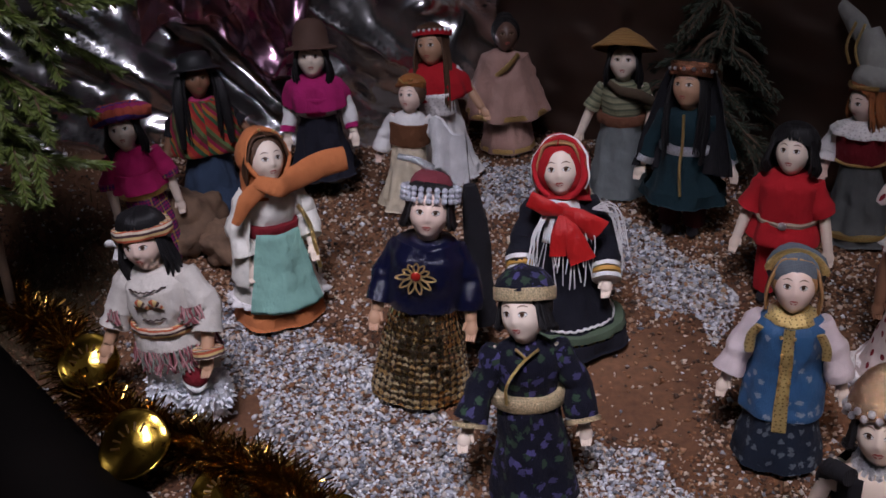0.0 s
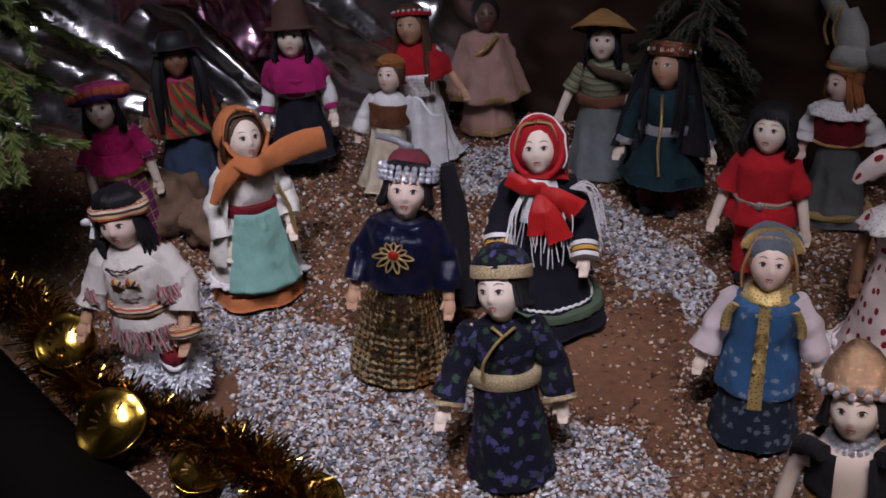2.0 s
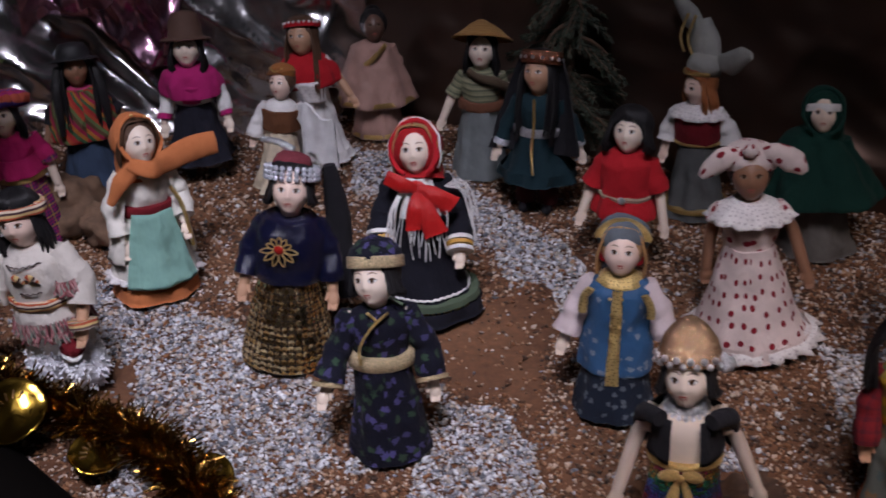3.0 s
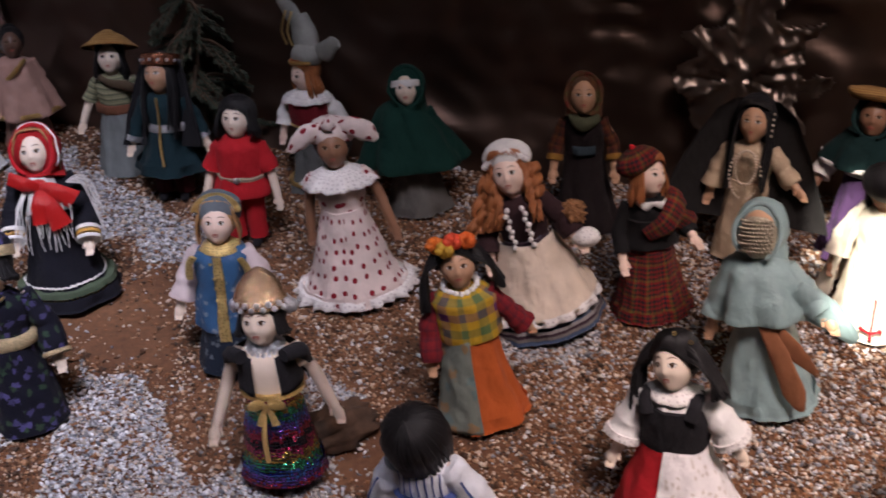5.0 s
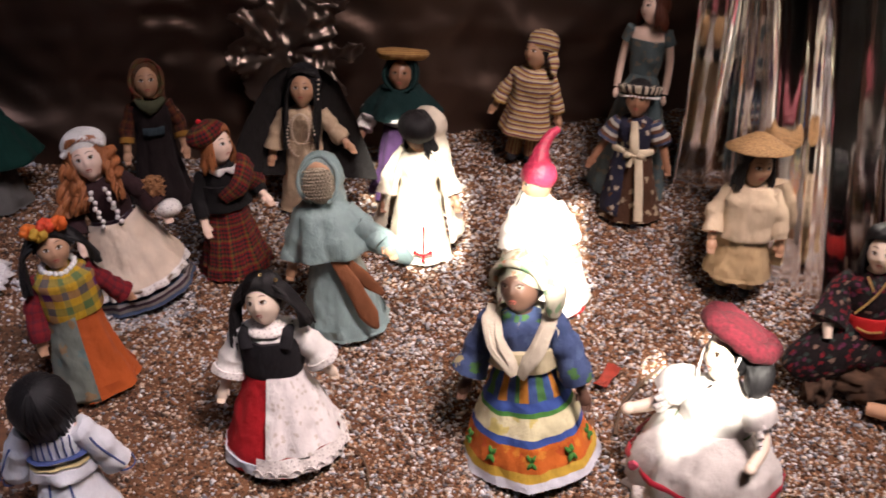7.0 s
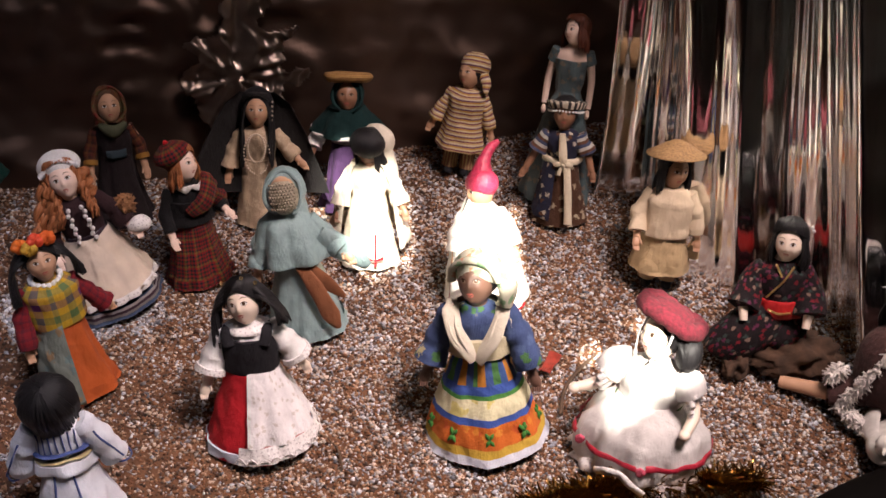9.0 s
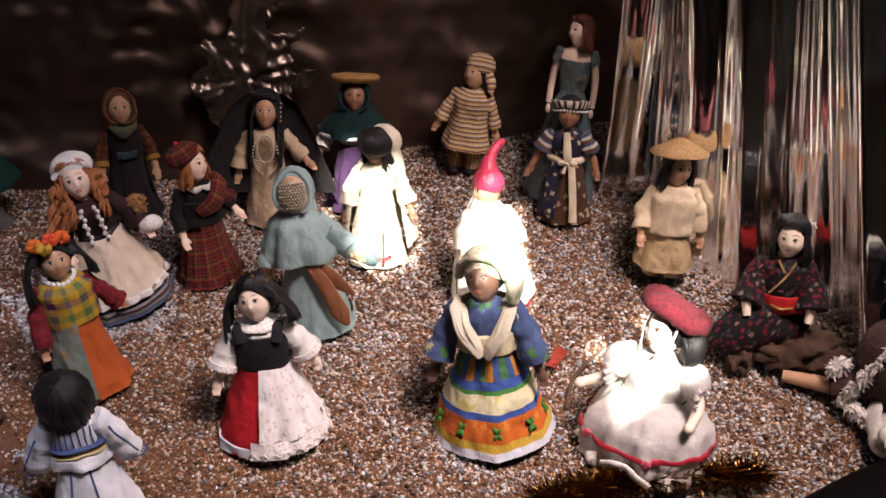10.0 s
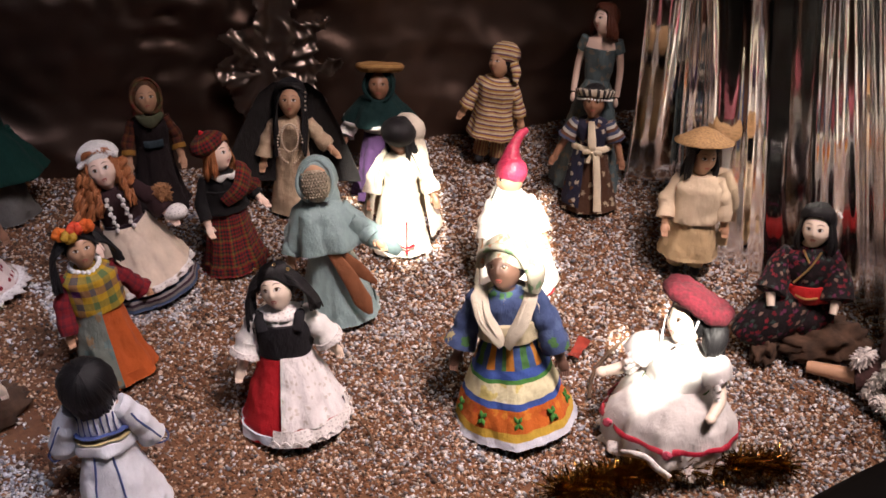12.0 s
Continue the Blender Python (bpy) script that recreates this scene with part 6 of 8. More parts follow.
def cone_cream():
    knit = cloth("cream_knit", (0.60, 0.48, 0.34))
    tanm = cloth("tan_cotton", (0.50, 0.36, 0.20))
    s = body(TAN, knit, tanm, hem=0.040, bottom=0.030, sleeve=knit, pleats=9, amp=0.05, flare=0.9, r=(0.014, 0.017), cover=0.88, legs=cloth("sand_trousers", (0.40, 0.28, 0.16)), arms=((-0.046, -0.004, 0.104, -0.044, -0.022, 0.078), (0.046, 0.0, 0.106, 0.052, -0.006, 0.078)))
    s.lathe([(0.0325, 0.082), (0.033, 0.084), (0.0300, 0.105), (0.0295, 0.128), (0.018, 0.1455)], knit, 36, 1.1, 0.86, 4, 0.02)
    hx = head(s, TAN, BLACK_HAIR, style="bob", turn=26, nod=10)
    cone_hat(s, hx, plain("brown_straw", (0.34, 0.20, 0.085), 0.8, 0.0, 0.4, 300.0, 0.8), 0.037, 0.019, (2, -4, 0), 0.019)
    place(s, "doll in cream knit top, tan skirt and straw cone hat", 0.969, 0.290, EYE_C, 4, 0.816, (0, 2.1))


def black_bodice():
    ww = cloth("white_sprigged_cotton", (0.80, 0.76, 0.76), "floral", ((0.80, 0.76, 0.76), (0.80, 0.76, 0.76), (0.62, 0.56, 0.52), (0.80, 0.76, 0.76), (0.80, 0.76, 0.76)), 0.0065)
    s = body(PALE, WHITE, RED, hem=0.060, sleeve=WHITE, pleats=7, amp=0.035, flare=1.1, r=(0.0165, 0.0200), cover=0.80, cuff=LACE, arms=((-0.046, -0.002, 0.108, -0.058, -0.012, 0.080), (0.052, 0.004, 0.112, 0.064, 0.006, 0.090)))
    s.lathe([(0.0600, 0.001), (0.0600, 0.003), (0.0590, 0.012)], cloth("pale_blue_petticoat", (0.62, 0.66, 0.76)), 60, 1.0, 0.9, 8, 0.02)
    prof = [(cone_r(0.0640, 0.097, z, 1.15), z) for z in (0.004, 0.010, 0.022, 0.036, 0.050, 0.064, 0.078, 0.090, 0.098)]
    s.lathe(prof[2:], ww, 60, 1.02, 0.92, 9, 0.035, 5, a0=-0.12, a1=3.5, cap1=False)
    s.lathe(prof[:3], LACE, 84, 1.02, 0.92, 19, 0.022, 5, a0=-0.30, a1=3.5)
    for i in range(19):
        a = -0.26 + 0.2 * i
        r = prof[0][0] * 1.012
        s.tube([(r * math.sin(a + d) * 1.02, -0.92 * r * math.cos(a + d), 0.0045 + 0.0075 * math.cos(d * 15)) for d in (-0.1, -0.05, 0.0, 0.05, 0.1)], 0.0008, LACE, 5)
    s.lathe([(0.0262, 0.093), (0.0268, 0.096), (0.0278, 0.110), (0.0282, 0.124), (0.0265, 0.1325)], BLACK, 30, 1.10, 0.84)
    for q in (-1, 1):
        s.tube([(q * 0.018, -0.020, 0.128), (q * 0.021, -0.010, 0.1420), (q * 0.018, 0.012, 0.138)], [0.006, 0.0055, 0.005], BLACK, 8, 0.45)
    ruffle(s, 0.149, 0.010, 0.023, LACE, 0.010, 9)
    hx = head(s, PALE, BLACK_HAIR, style="bunches", turn=-10, lean=-8)
    keep = s.x.copy()
    s.x = keep @ hx
    for x, y, z in ((-0.013, -0.012, 0.0235), (0.008, -0.012, 0.0255), (0.019, -0.006, 0.0185)):
        s.tube([(x + 0.0014 * math.sin(k * 1.05), y - 0.003, z + 0.0014 * math.cos(k * 1.05)) for k in range(7)], 0.0004, GOLD, 5)
    s.x = keep
    place(s, "doll with black bodice, white lace apron and red skirt", 0.525, 0.405, EYE_C, -6, 0.877, (0, -3.9))


def white_back():
    lin = cloth("white_linen_tunic", (0.80, 0.81, 0.86))
    blue = cloth("blue_cross_stitch", (0.07, 0.10, 0.26), "", (), 1.0)
    s = body(ROSE, lin, lin, hem=0.050, sleeve=lin, pleats=5, amp=0.04, flare=0.95, r=(0.0165, 0.0195), cover=0.86, arms=((-0.048, -0.002, 0.108, -0.058, -0.012, 0.072), (0.048, -0.002, 0.108, 0.060, -0.010, 0.074)))
    for k in range(7):
        x = -0.018 + 0.006 * k
        s.tube([(x, 0.0185 - 14 * x * x, 0.136), (x, 0.0208 - 14 * x * x, 0.126), (x, 0.0200 - 14 * x * x, 0.114)], 0.0009, blue, 5)
    for z in (0.097, 0.103, 0.111):
        belt(s, z, blue if z != 0.103 else cloth("ochre_stitch", (0.55, 0.45, 0.24)), 0.0014, 0.0278)
    s.lathe([(0.0300, 0.088), (0.0305, 0.089), (0.0275, 0.100)], lin, 30, 1.10, 0.88, 5, 0.03)
    for a in (2.65, 3.45):
        s.tube([(cone_r(0.0525, 0.097, z, 0.95) * math.sin(a), -0.90 * cone_r(0.0525, 0.097, z, 0.95) * math.cos(a), z) for z in (0.086, 0.06, 0.03, 0.002)], 0.0012, blue, 6)
    for q in (-1, 1):
        s.tube([(q * 0.036, 0.016, 0.130), (q * 0.048, 0.017, 0.110), (q * 0.058, 0.006, 0.088)], 0.0012, blue, 6)
        s.tube([(q * (0.0475 + 0.0152 * math.sin(k)), -0.0105 + 0.0148 * math.cos(k), 0.0800 - 0.004 * math.sin(k)) for k in (0.6 * i for i in range(11))], 0.0010, blue, 5)
    hx = head(s, ROSE, BLACK_HAIR, style="mop", nod=-4)
    keep = s.x.copy()
    s.x = keep @ hx
    rnd = random.Random(3)
    for i in range(46):
        x = rnd.uniform(-0.010, 0.008)
        s.tube([(x * 1.4, 0.026, 0.004), (x + 0.003, 0.029, -0.012), (x * 0.7 + 0.003, 0.030, -0.030 - 0.010 * rnd.random())], [0.0022, 0.0022, 0.0007], BLACK_HAIR, 5)
    s.x = keep
    place(s, "black-haired doll seen from behind in blue-stitched white tunic", 0.346, 0.414, EYE_C, 172, 0.839, (0, -6.9))


def bright_dress():
    sleeve = cloth("tropical_sleeve", (0.06, 0.09, 0.20), "floral", ((0.05, 0.08, 0.18), (0.03, 0.04, 0.08), (0.07, 0.17, 0.06), (0.08, 0.12, 0.24), (0.46, 0.40, 0.22), (0.05, 0.08, 0.18)), 0.015)
    up = cloth("tropical_bands", (0.3, 0.2, 0.1), "stripes", ((0.46, 0.19, 0.03), (0.05, 0.09, 0.24), (0.07, 0.19, 0.06), (0.05, 0.10, 0.26)), 0.048)
    low = cloth("orange_leaf_band", (0.50, 0.12, 0.02), "floral", ((0.50, 0.12, 0.02), (0.56, 0.20, 0.03), (0.44, 0.08, 0.02)), 0.013)
    whb = cloth("white_yellow_band", (0.66, 0.62, 0.40), "floral", ((0.74, 0.72, 0.56), (0.62, 0.54, 0.20)), 0.030)
    blu, grn = cloth("cobalt_band", (0.045, 0.09, 0.32)), cloth("grass_green_band", (0.07, 0.22, 0.05))
    yel, pale = cloth("marigold_band", (0.52, 0.34, 0.05)), cloth("pale_blue_hem", (0.62, 0.64, 0.72))
    s = body(DARK, sleeve, None, sleeve=sleeve, r=(0.0170, 0.0200), cover=0.84, arms=((-0.047, -0.002, 0.108, -0.060, -0.012, 0.080), (0.047, -0.002, 0.108, 0.060, -0.010, 0.076)))
    hem, wz, fl = 0.0600, 0.099, 1.0
    bands = ((0.009, pale), (0.012, yel), (0.016, yel), (0.037, low), (0.043, blu), (0.060, whb), (0.064, grn), (0.072, blu), (0.2, up))
    first = len(s.f)
    s.lathe([(cone_r(hem, wz, 0.0005 + 0.0984 * k / 48, fl), 0.0005 + 0.0984 * k / 48) for k in range(49)], up, 96, 1.0, 0.9, 7, 0.05, 9)
    for k in range(first, len(s.f)):
        z = sum(s.v[q][2] for q in s.f[k]) / len(s.f[k])
        s.m[k] = s.mat(next(m for top, m in bands if z < top))
    leaf = cloth("leaf_green_print", (0.05, 0.17, 0.03))
    for i in range(9):
        a = 2 * math.pi * i / 9 + 0.2
        for k in range(4):
            b = math.pi / 4 + k * math.pi / 2
            pts = []
            for q in (0.0, 0.5, 1.0):
                da, z = 0.105 * q * math.cos(b), 0.0265 + 0.0085 * q * math.sin(b)
                rr = cone_r(hem, wz, z, fl) * 1.035
                pts.append((rr * math.sin(a + da), -0.9 * rr * math.cos(a + da), z))
            s.tube(pts, [0.0008, 0.0022, 0.0006], leaf, 6)
    ivory = cloth("ivory_kerchief", (0.60, 0.55, 0.44))
    s.lathe([(0.0290, 0.098), (0.0288, 0.108), (0.0285, 0.116)], cloth("ivory_bib", (0.58, 0.52, 0.34)), 30, 1.08, 0.84)
    s.lathe([(0.0325, 0.120), (0.0328, 0.121), (0.0310, 0.133), (0.0250, 0.143), (0.0165, 0.1485)], ivory, 48, 1.06, 0.88, 9, 0.03, 4, a0=1.15, a1=2 * math.pi - 1.15)
    for q in (1, -1):
        s.tube([(q * 0.0225, 0.002, 0.1460), (q * 0.0235, -0.0150, 0.1400), (q * 0.0175, -0.0270 - 0.001 * q, 0.1270), (q * 0.0080, -0.0315 - 0.001 * q, 0.1130), (q * 0.0025, -0.0310 - 0.001 * q, 0.1010)], [0.0060, 0.0076, 0.0080, 0.0072, 0.0050], ivory, 20, 0.26)
        for k in (-0.4, 0.35):
            s.tube([(q * (0.0235 + 0.008 * k), -0.0172, 0.1405), (q * (0.0175 + 0.008 * k), -0.0290 + 0.001 * q, 0.1275), (q * (0.0080 + 0.005 * k), -0.0330, 0.1130)], [0.0006, 0.0014, 0.0005], ivory, 6)
    belt(s, 0.099, cloth("ivory_waistband", (0.58, 0.52, 0.30)), 0.006, 0.0268)
    hx = head(s, DARK, BLACK_HAIR, style="none", turn=-14)
    scarf = cloth("pastel_headscarf", (0.46, 0.44, 0.34), "floral", ((0.54, 0.50, 0.42), (0.20, 0.32, 0.18), (0.50, 0.26, 0.16)), 0.012)
    keep = s.x.copy()
    s.x = keep @ hx
    s.ball((0, 0.0055, 0.0095), (0.0232, 0.0215, 0.0185), scarf, 22)
    s.tube([(-0.0215, -0.004, 0.000), (-0.0165, -0.0135, 0.0125), (0, -0.0175, 0.0185), (0.0165, -0.0135, 0.0125), (0.0215, -0.004, 0.000)], 0.0032, scarf, 10)
    s.x = keep
    ring(s, hx, [(0.020, 0.004, 0.012), (0.026, 0.004, -0.004), (0.025, 0.006, -0.022)], [0.006, 0.009, 0.006], scarf, 10)
    place(s, "dark-faced doll in headscarf and bright tropical banded dress", 0.693, 0.272, EYE_C, -4, 1.008, (0, -5.6))


def red_hat_seated():
    wd = cloth("white_muslin", (0.58, 0.55, 0.53))
    vel = plain("crimson_velvet", (0.10, 0.004, 0.012), 0.95, 0.0, 0.5, 260.0, 0.9)
    rib = cloth("red_ribbon", (0.42, 0.015, 0.04), rough=0.5)
    s = Shape()
    s.lathe([(0.053, 0.0), (0.0595, 0.012), (0.0610, 0.028), (0.0570, 0.046), (0.0440, 0.062), (0.0270, 0.072)], wd, 110, 1.0, 0.92, 9, 0.085, 2)
    ruffle(s, 0.013, 0.0545, 0.0620, LACE, 0.013, 17, 0.86)
    for b0, b1 in ((-2.4, -1.0), (-0.72, 0.18), (0.30, 1.9)):
        s.lathe([(0.0655, 0.0300), (0.0660, 0.0305), (0.0650, 0.0350), (0.0642, 0.0354)], rib, 30, 1.0, 0.93, 8, 0.02, 2, a0=b0, a1=b1)
    for a in (-0.86, 0.24):
        for k in range(9):
            s.ball((0.066 * math.sin(a) + 0.0033 * math.sin(k * 0.9) * k / 9, -0.0625 * math.cos(a) - 0.001, 0.030 + 0.0033 * math.cos(k * 0.9) * k / 9), (0.0032, 0.0026, 0.0032), plain("pink_rosette", (0.50, 0.07, 0.12), 0.7, 0, 0.4, 300, 1.0), 7)
    s.tube([(-0.026, -0.060, 0.016), (-0.014, -0.066, 0.024), (0.000, -0.068, 0.026), (0.010, -0.067, 0.018), (0.022, -0.064, 0.010)], 0.0042, LACE, 9, 0.5)
    s.lathe([(0.024, 0.062), (0.025, 0.070), (0.028, 0.090), (0.027, 0.104), (0.010, 0.116)], wd, 30, 1.1, 0.82, 5, 0.03)
    belt(s, 0.068, cloth("leaf_green_ribbon", (0.10, 0.16, 0.07)), 0.004, 0.0285)
    for q in (-1, 1):
        s.tube([(q * 0.022, 0.0, 0.108), (q * 0.034, -0.004, 0.100), (q * 0.041, -0.008, 0.090)], [0.011, 0.0165, 0.0150], wd, 16)
        for k in range(13):
            a = k * 0.483
            s.tube([(q * 0.039, -0.007 + 0.012 * math.cos(a), 0.092 + 0.011 * math.sin(a)), (q * 0.0445, -0.010 + 0.0155 * math.cos(a), 0.087 + 0.0145 * math.sin(a))], [0.0045, 0.0030], LACE, 6, 0.5)
        e, w = ((0.046, -0.016, 0.076), (0.044, -0.034, 0.066)) if q > 0 else ((-0.050, -0.014, 0.078), (-0.066, -0.030, 0.076))
        s.tube([(q * 0.038, -0.006, 0.090), e, w], [0.0062, 0.0060, 0.0045], PALE, 10)
        s.ball(w, (0.0055, 0.0075, 0.0048), PALE, 10)
    hx = head(s, PALE, BLACK_HAIR, z=0.138, turn=-38, style="fringe")
    keep = s.x.copy()
    s.x = keep @ hx
    rnd = random.Random(8)
    s.ball((0.021, 0.017, -0.008), (0.011, 0.012, 0.017), BLACK_HAIR, 16)
    for i in range(60):
        w, k = rnd.uniform(-1, 1), rnd.random()
        s.tube([(0.013, 0.010 + 0.006 * w, 0.006), (0.021 + 0.003 * k, 0.014 + 0.008 * w, -0.008), (0.021 + 0.004 * k, 0.020 + 0.010 * w, -0.017 - 0.008 * rnd.random())], [0.0024, 0.0024, 0.0008], BLACK_HAIR, 4)
    for q in (-1, 1):
        s.tube([(q * 0.0185, -0.004, 0.014), (q * 0.0190, -0.008, -0.006), (q * 0.010, -0.015, -0.021)], 0.0011, WHITE, 5)
    s.x = keep @ hx @ Matrix.Translation((0.002, 0.003, 0.0170)) @ Euler((radians(-8), radians(16), 0)).to_matrix().to_4x4()
    s.ball((0, 0, 0.004), (0.0230, 0.0225, 0.0105), vel, 22)
    s.tube([(0.0262 * math.sin(a), 0.0250 * math.cos(a), 0.0035 + 0.0012 * math.sin(3 * a)) for a in (2 * math.pi * i / 40 for i in range(41))], [0.0082 + 0.0007 * math.sin(i * 1.9) for i in range(41)], vel, 16, 1.0, False)
    s.x = keep
    place(s, "seated doll in white muslin dress and wide crimson velvet hat", 0.785, 0.157, EYE_C, -12, 1.003, (0, 2.4))


def kneeling_kimono():
    kim = cloth("dark_flower_kimono", (0.011, 0.007, 0.008), "floral", ((0.020, 0.010, 0.012), (0.16, 0.012, 0.020), (0.03, 0.045, 0.04), (0.12, 0.010, 0.016), (0.20, 0.13, 0.10), (0.10, 0.02, 0.05)), 0.0080, 0.8)
    obi = cloth("scarlet_obi", (0.46, 0.012, 0.014), rough=0.5)
    s = Shape()
    s.tube([(0.010, 0.006, 0.046), (-0.004, -0.012, 0.034), (-0.026, -0.026, 0.018), (-0.046, -0.030, 0.002), (-0.052, -0.030, -0.006)], [0.026, 0.031, 0.029, 0.024, 0.016], kim, 28, 0.72)
    s.ball((0.016, 0.004, 0.018), (0.036, 0.032, 0.026), kim, 26)
    s.lathe([(0.0265, 0.040), (0.0265, 0.060), (0.0285, 0.082), (0.0265, 0.098), (0.0110, 0.110)], kim, 32, 1.1, 0.82, at=(0.012, 0))
    s.lathe([(0.0295, 0.044), (0.0308, 0.046), (0.0308, 0.064), (0.0295, 0.066)], obi, 32, 1.08, 0.86, at=(0.012, 0))
    s.ball((0.010, 0.030, 0.056), (0.020, 0.010, 0.016), obi, 16)
    s.tube([(0.022, -0.018, 0.110), (0.012, -0.0265, 0.094), (-0.004, -0.0270, 0.072)], 0.0013, GOLD, 6)
    s.tube([(0.002, -0.016, 0.110), (0.010, -0.0240, 0.098)], 0.0013, GOLD, 6)
    s.tube([(0.000, -0.030, 0.058), (0.012, -0.0300, 0.054), (0.026, -0.0280, 0.056)], 0.0014, GOLD, 6)
    for q, e, w in ((-1, (-0.020, -0.008, 0.080), (-0.028, -0.030, 0.058)), (1, (0.044, -0.004, 0.078), (0.047, -0.024, 0.054))):
        s.tube([(q * 0.020 + 0.012, 0, 0.100), e, w], [0.0125, 0.0160, 0.0195], kim, 18, 0.75)
        s.tube([w, (w[0] - 0.002 * q, w[1] - 0.008, w[2] - 0.014)], [0.0060, 0.0045], PALE, 10)
    hx = head(s, PALE, BLACK_HAIR, z=0.132, x=0.014, turn=-14, nod=10, style="bob")
    veil(s, hx, BLACK_HAIR, 0.045, 0.022, 0.006, 1.0)
    beads(s, [(0.020, -0.004, 0.020), (0.022, -0.001, 0.016)], 0.0022, WHITE, hx)
    place(s, "doll in a dark flowered kimono with scarlet sash, seated on bark", 0.973, 0.156, EYE_C, 6, 0.870, (0, -0.4), z=0.018)


def fur_coat():
    fur = plain("white_fur_trim", (0.72, 0.66, 0.62), 0.95, 0.0, 0.3, 260.0, 1.0)
    coat = plain("maroon_brown_plush", (0.055, 0.022, 0.020), 0.95, 0.0, 0.4, 200.0, 1.0)
    s = Shape()
    s.tube([(0.020, 0.02, 0.030), (0.0, 0.0, 0.055), (-0.006, -0.006, 0.085), (-0.006, -0.004, 0.104)], [0.042, 0.040, 0.030, 0.012], coat, 20)
    s.tube([(-0.020, -0.010, 0.030), (-0.052, -0.020, 0.018)], [0.017, 0.014], coat, 14)
    s.tube([(-0.052, -0.020, 0.018), (-0.100, -0.024, 0.012)], [0.0085, 0.0065], TAN, 10)
    rnd = random.Random(12)

    def tuft(path, r, n):
        path = [Vector(p) for p in path]
        for i in range(n):
            t = rnd.random() * (len(path) - 1)
            k = min(int(t), len(path) - 2)
            p = path[k].lerp(path[k + 1], t - k)
            d = Vector((rnd.gauss(0, 1), rnd.gauss(0, 1), rnd.gauss(0, 1))).normalized() * r
            if i % 3 == 0:
                s.ball(p + d * 0.35, rnd.uniform(0.0034, 0.0048), fur, 7)
            s.tube([p + d * 0.3, p + d * 0.9, p + d * 1.25 + Vector((rnd.uniform(-.003, .003), rnd.uniform(-.003, .003), -0.002))], [0.0020, 0.0012, 0.0003], fur, 4)
    tuft([(0.014, -0.022, 0.122), (-0.004, -0.032, 0.088), (-0.022, -0.034, 0.048), (-0.036, -0.030, 0.012)], 0.0068, 520)
    tuft([(-0.036, -0.030, 0.012), (0.0, -0.042, 0.007), (0.038, -0.032, 0.005)], 0.008, 460)
    tuft([(-0.024, -0.006, 0.140), (0.0, -0.012, 0.152), (0.024, 0.0, 0.140)], 0.007, 330)
    tuft([(-0.046, -0.022, 0.050), (-0.052, -0.026, 0.040)], 0.008, 200)
    head(s, TAN, BLACK_HAIR, z=0.124, x=-0.006, turn=-26, nod=14, style="bob")
    place(s, "doll slumped in a maroon plush coat with white fur trim", 1.001, 0.029, EYE_C, -6, 0.991, (0, 3.6))


for make in (indian, magenta_blouse, poncho, pink_shawl, orange_hood, brooch, white_lace, red_kerchief, saree, red_hood, navy_kimono, cone_green, teal_dark, red_suit,
             blue_sarafan, red_vest, polka, gold_crown, green_cloak, flower_girl, bonnet_curls, dark_plaid, tartan_beret, pearl_veil, teal_hood, straw_cape, white_robe,
             pointed_red_cap, striped_tunic, patterned_robe, fashion_doll, cone_cream, black_bodice, white_back, bright_dress, red_hat_seated, kneeling_kimono, fur_coat):
    make()

# ---------------------------------------------------------------- loose chips of stone
def edge_y(x):
    """The front edge of the display in plan."""
    return np.interp(x, (-0.467, -0.363, -0.212, 0.006, 0.321, 0.62, 0.80, 0.958, 1.268), (0.894, 0.780, 0.630, 0.501, 0.330, 0.147, 0.038, -0.006, -0.153))


def inside(poly, x, y):
    """Which of the points lie in the polygon (numpy arrays)."""
    r = np.zeros(len(x), bool)
    for (x0, y0), (x1, y1) in zip(poly, poly[1:] + poly[:1]):
        cut = ((y0 > y) != (y1 > y)) & (x < (x1 - x0) * (y - y0) / (y1 - y0 + 1e-12) + x0)
        r ^= cut
    return r


GREY_BEDS = [[(-0.214, 0.863), (-0.157, 0.882), (-0.064, 0.801), (0.003, 0.722), (0.042, 0.644), (-0.092, 0.608), (-0.189, 0.703)],
             [(0.039, 1.099), (0.113, 1.081), (0.191, 0.938), (0.241, 0.854), (0.215, 0.823), (0.153, 0.899), (0.050, 1.010)],
             [(0.096, 0.718), (0.175, 0.668), (0.167, 0.527), (0.064, 0.566)], [(0.020, 0.805), (0.073, 0.820), (0.068, 0.718), (0.022, 0.736)],
             [(0.401, 0.734), (0.397, 0.634), (0.551, 0.570), (0.534, 0.687)], [(0.282, 0.676), (0.344, 0.616), (0.329, 0.511), (0.253, 0.589)],
             [(0.165, 0.551), (0.274, 0.572), (0.304, 0.480), (0.250, 0.416), (0.130, 0.469)]]
SAND = [[(0.092, 0.808), (0.191, 0.816), (0.172, 0.705), (0.096, 0.732)], [(-0.188, 0.763), (-0.145, 0.767), (-0.143, 0.720), (-0.188, 0.710)], [(0.298, 0.610), (0.344, 0.616), (0.338, 0.518), (0.298, 0.526)]]
rng = np.random.default_rng(7)


def soft_noise(x, y, k, seed):
    r = np.random.default_rng(seed)
    v = np.zeros(len(x))
    for _ in range(9):
        a, ph, f = r.uniform(0, 6.28), r.uniform(0, 6.28), k * r.uniform(0.5, 1.8)
        v += np.sin((x * np.cos(a) + y * np.sin(a)) * f + ph)
    return v / 3.0


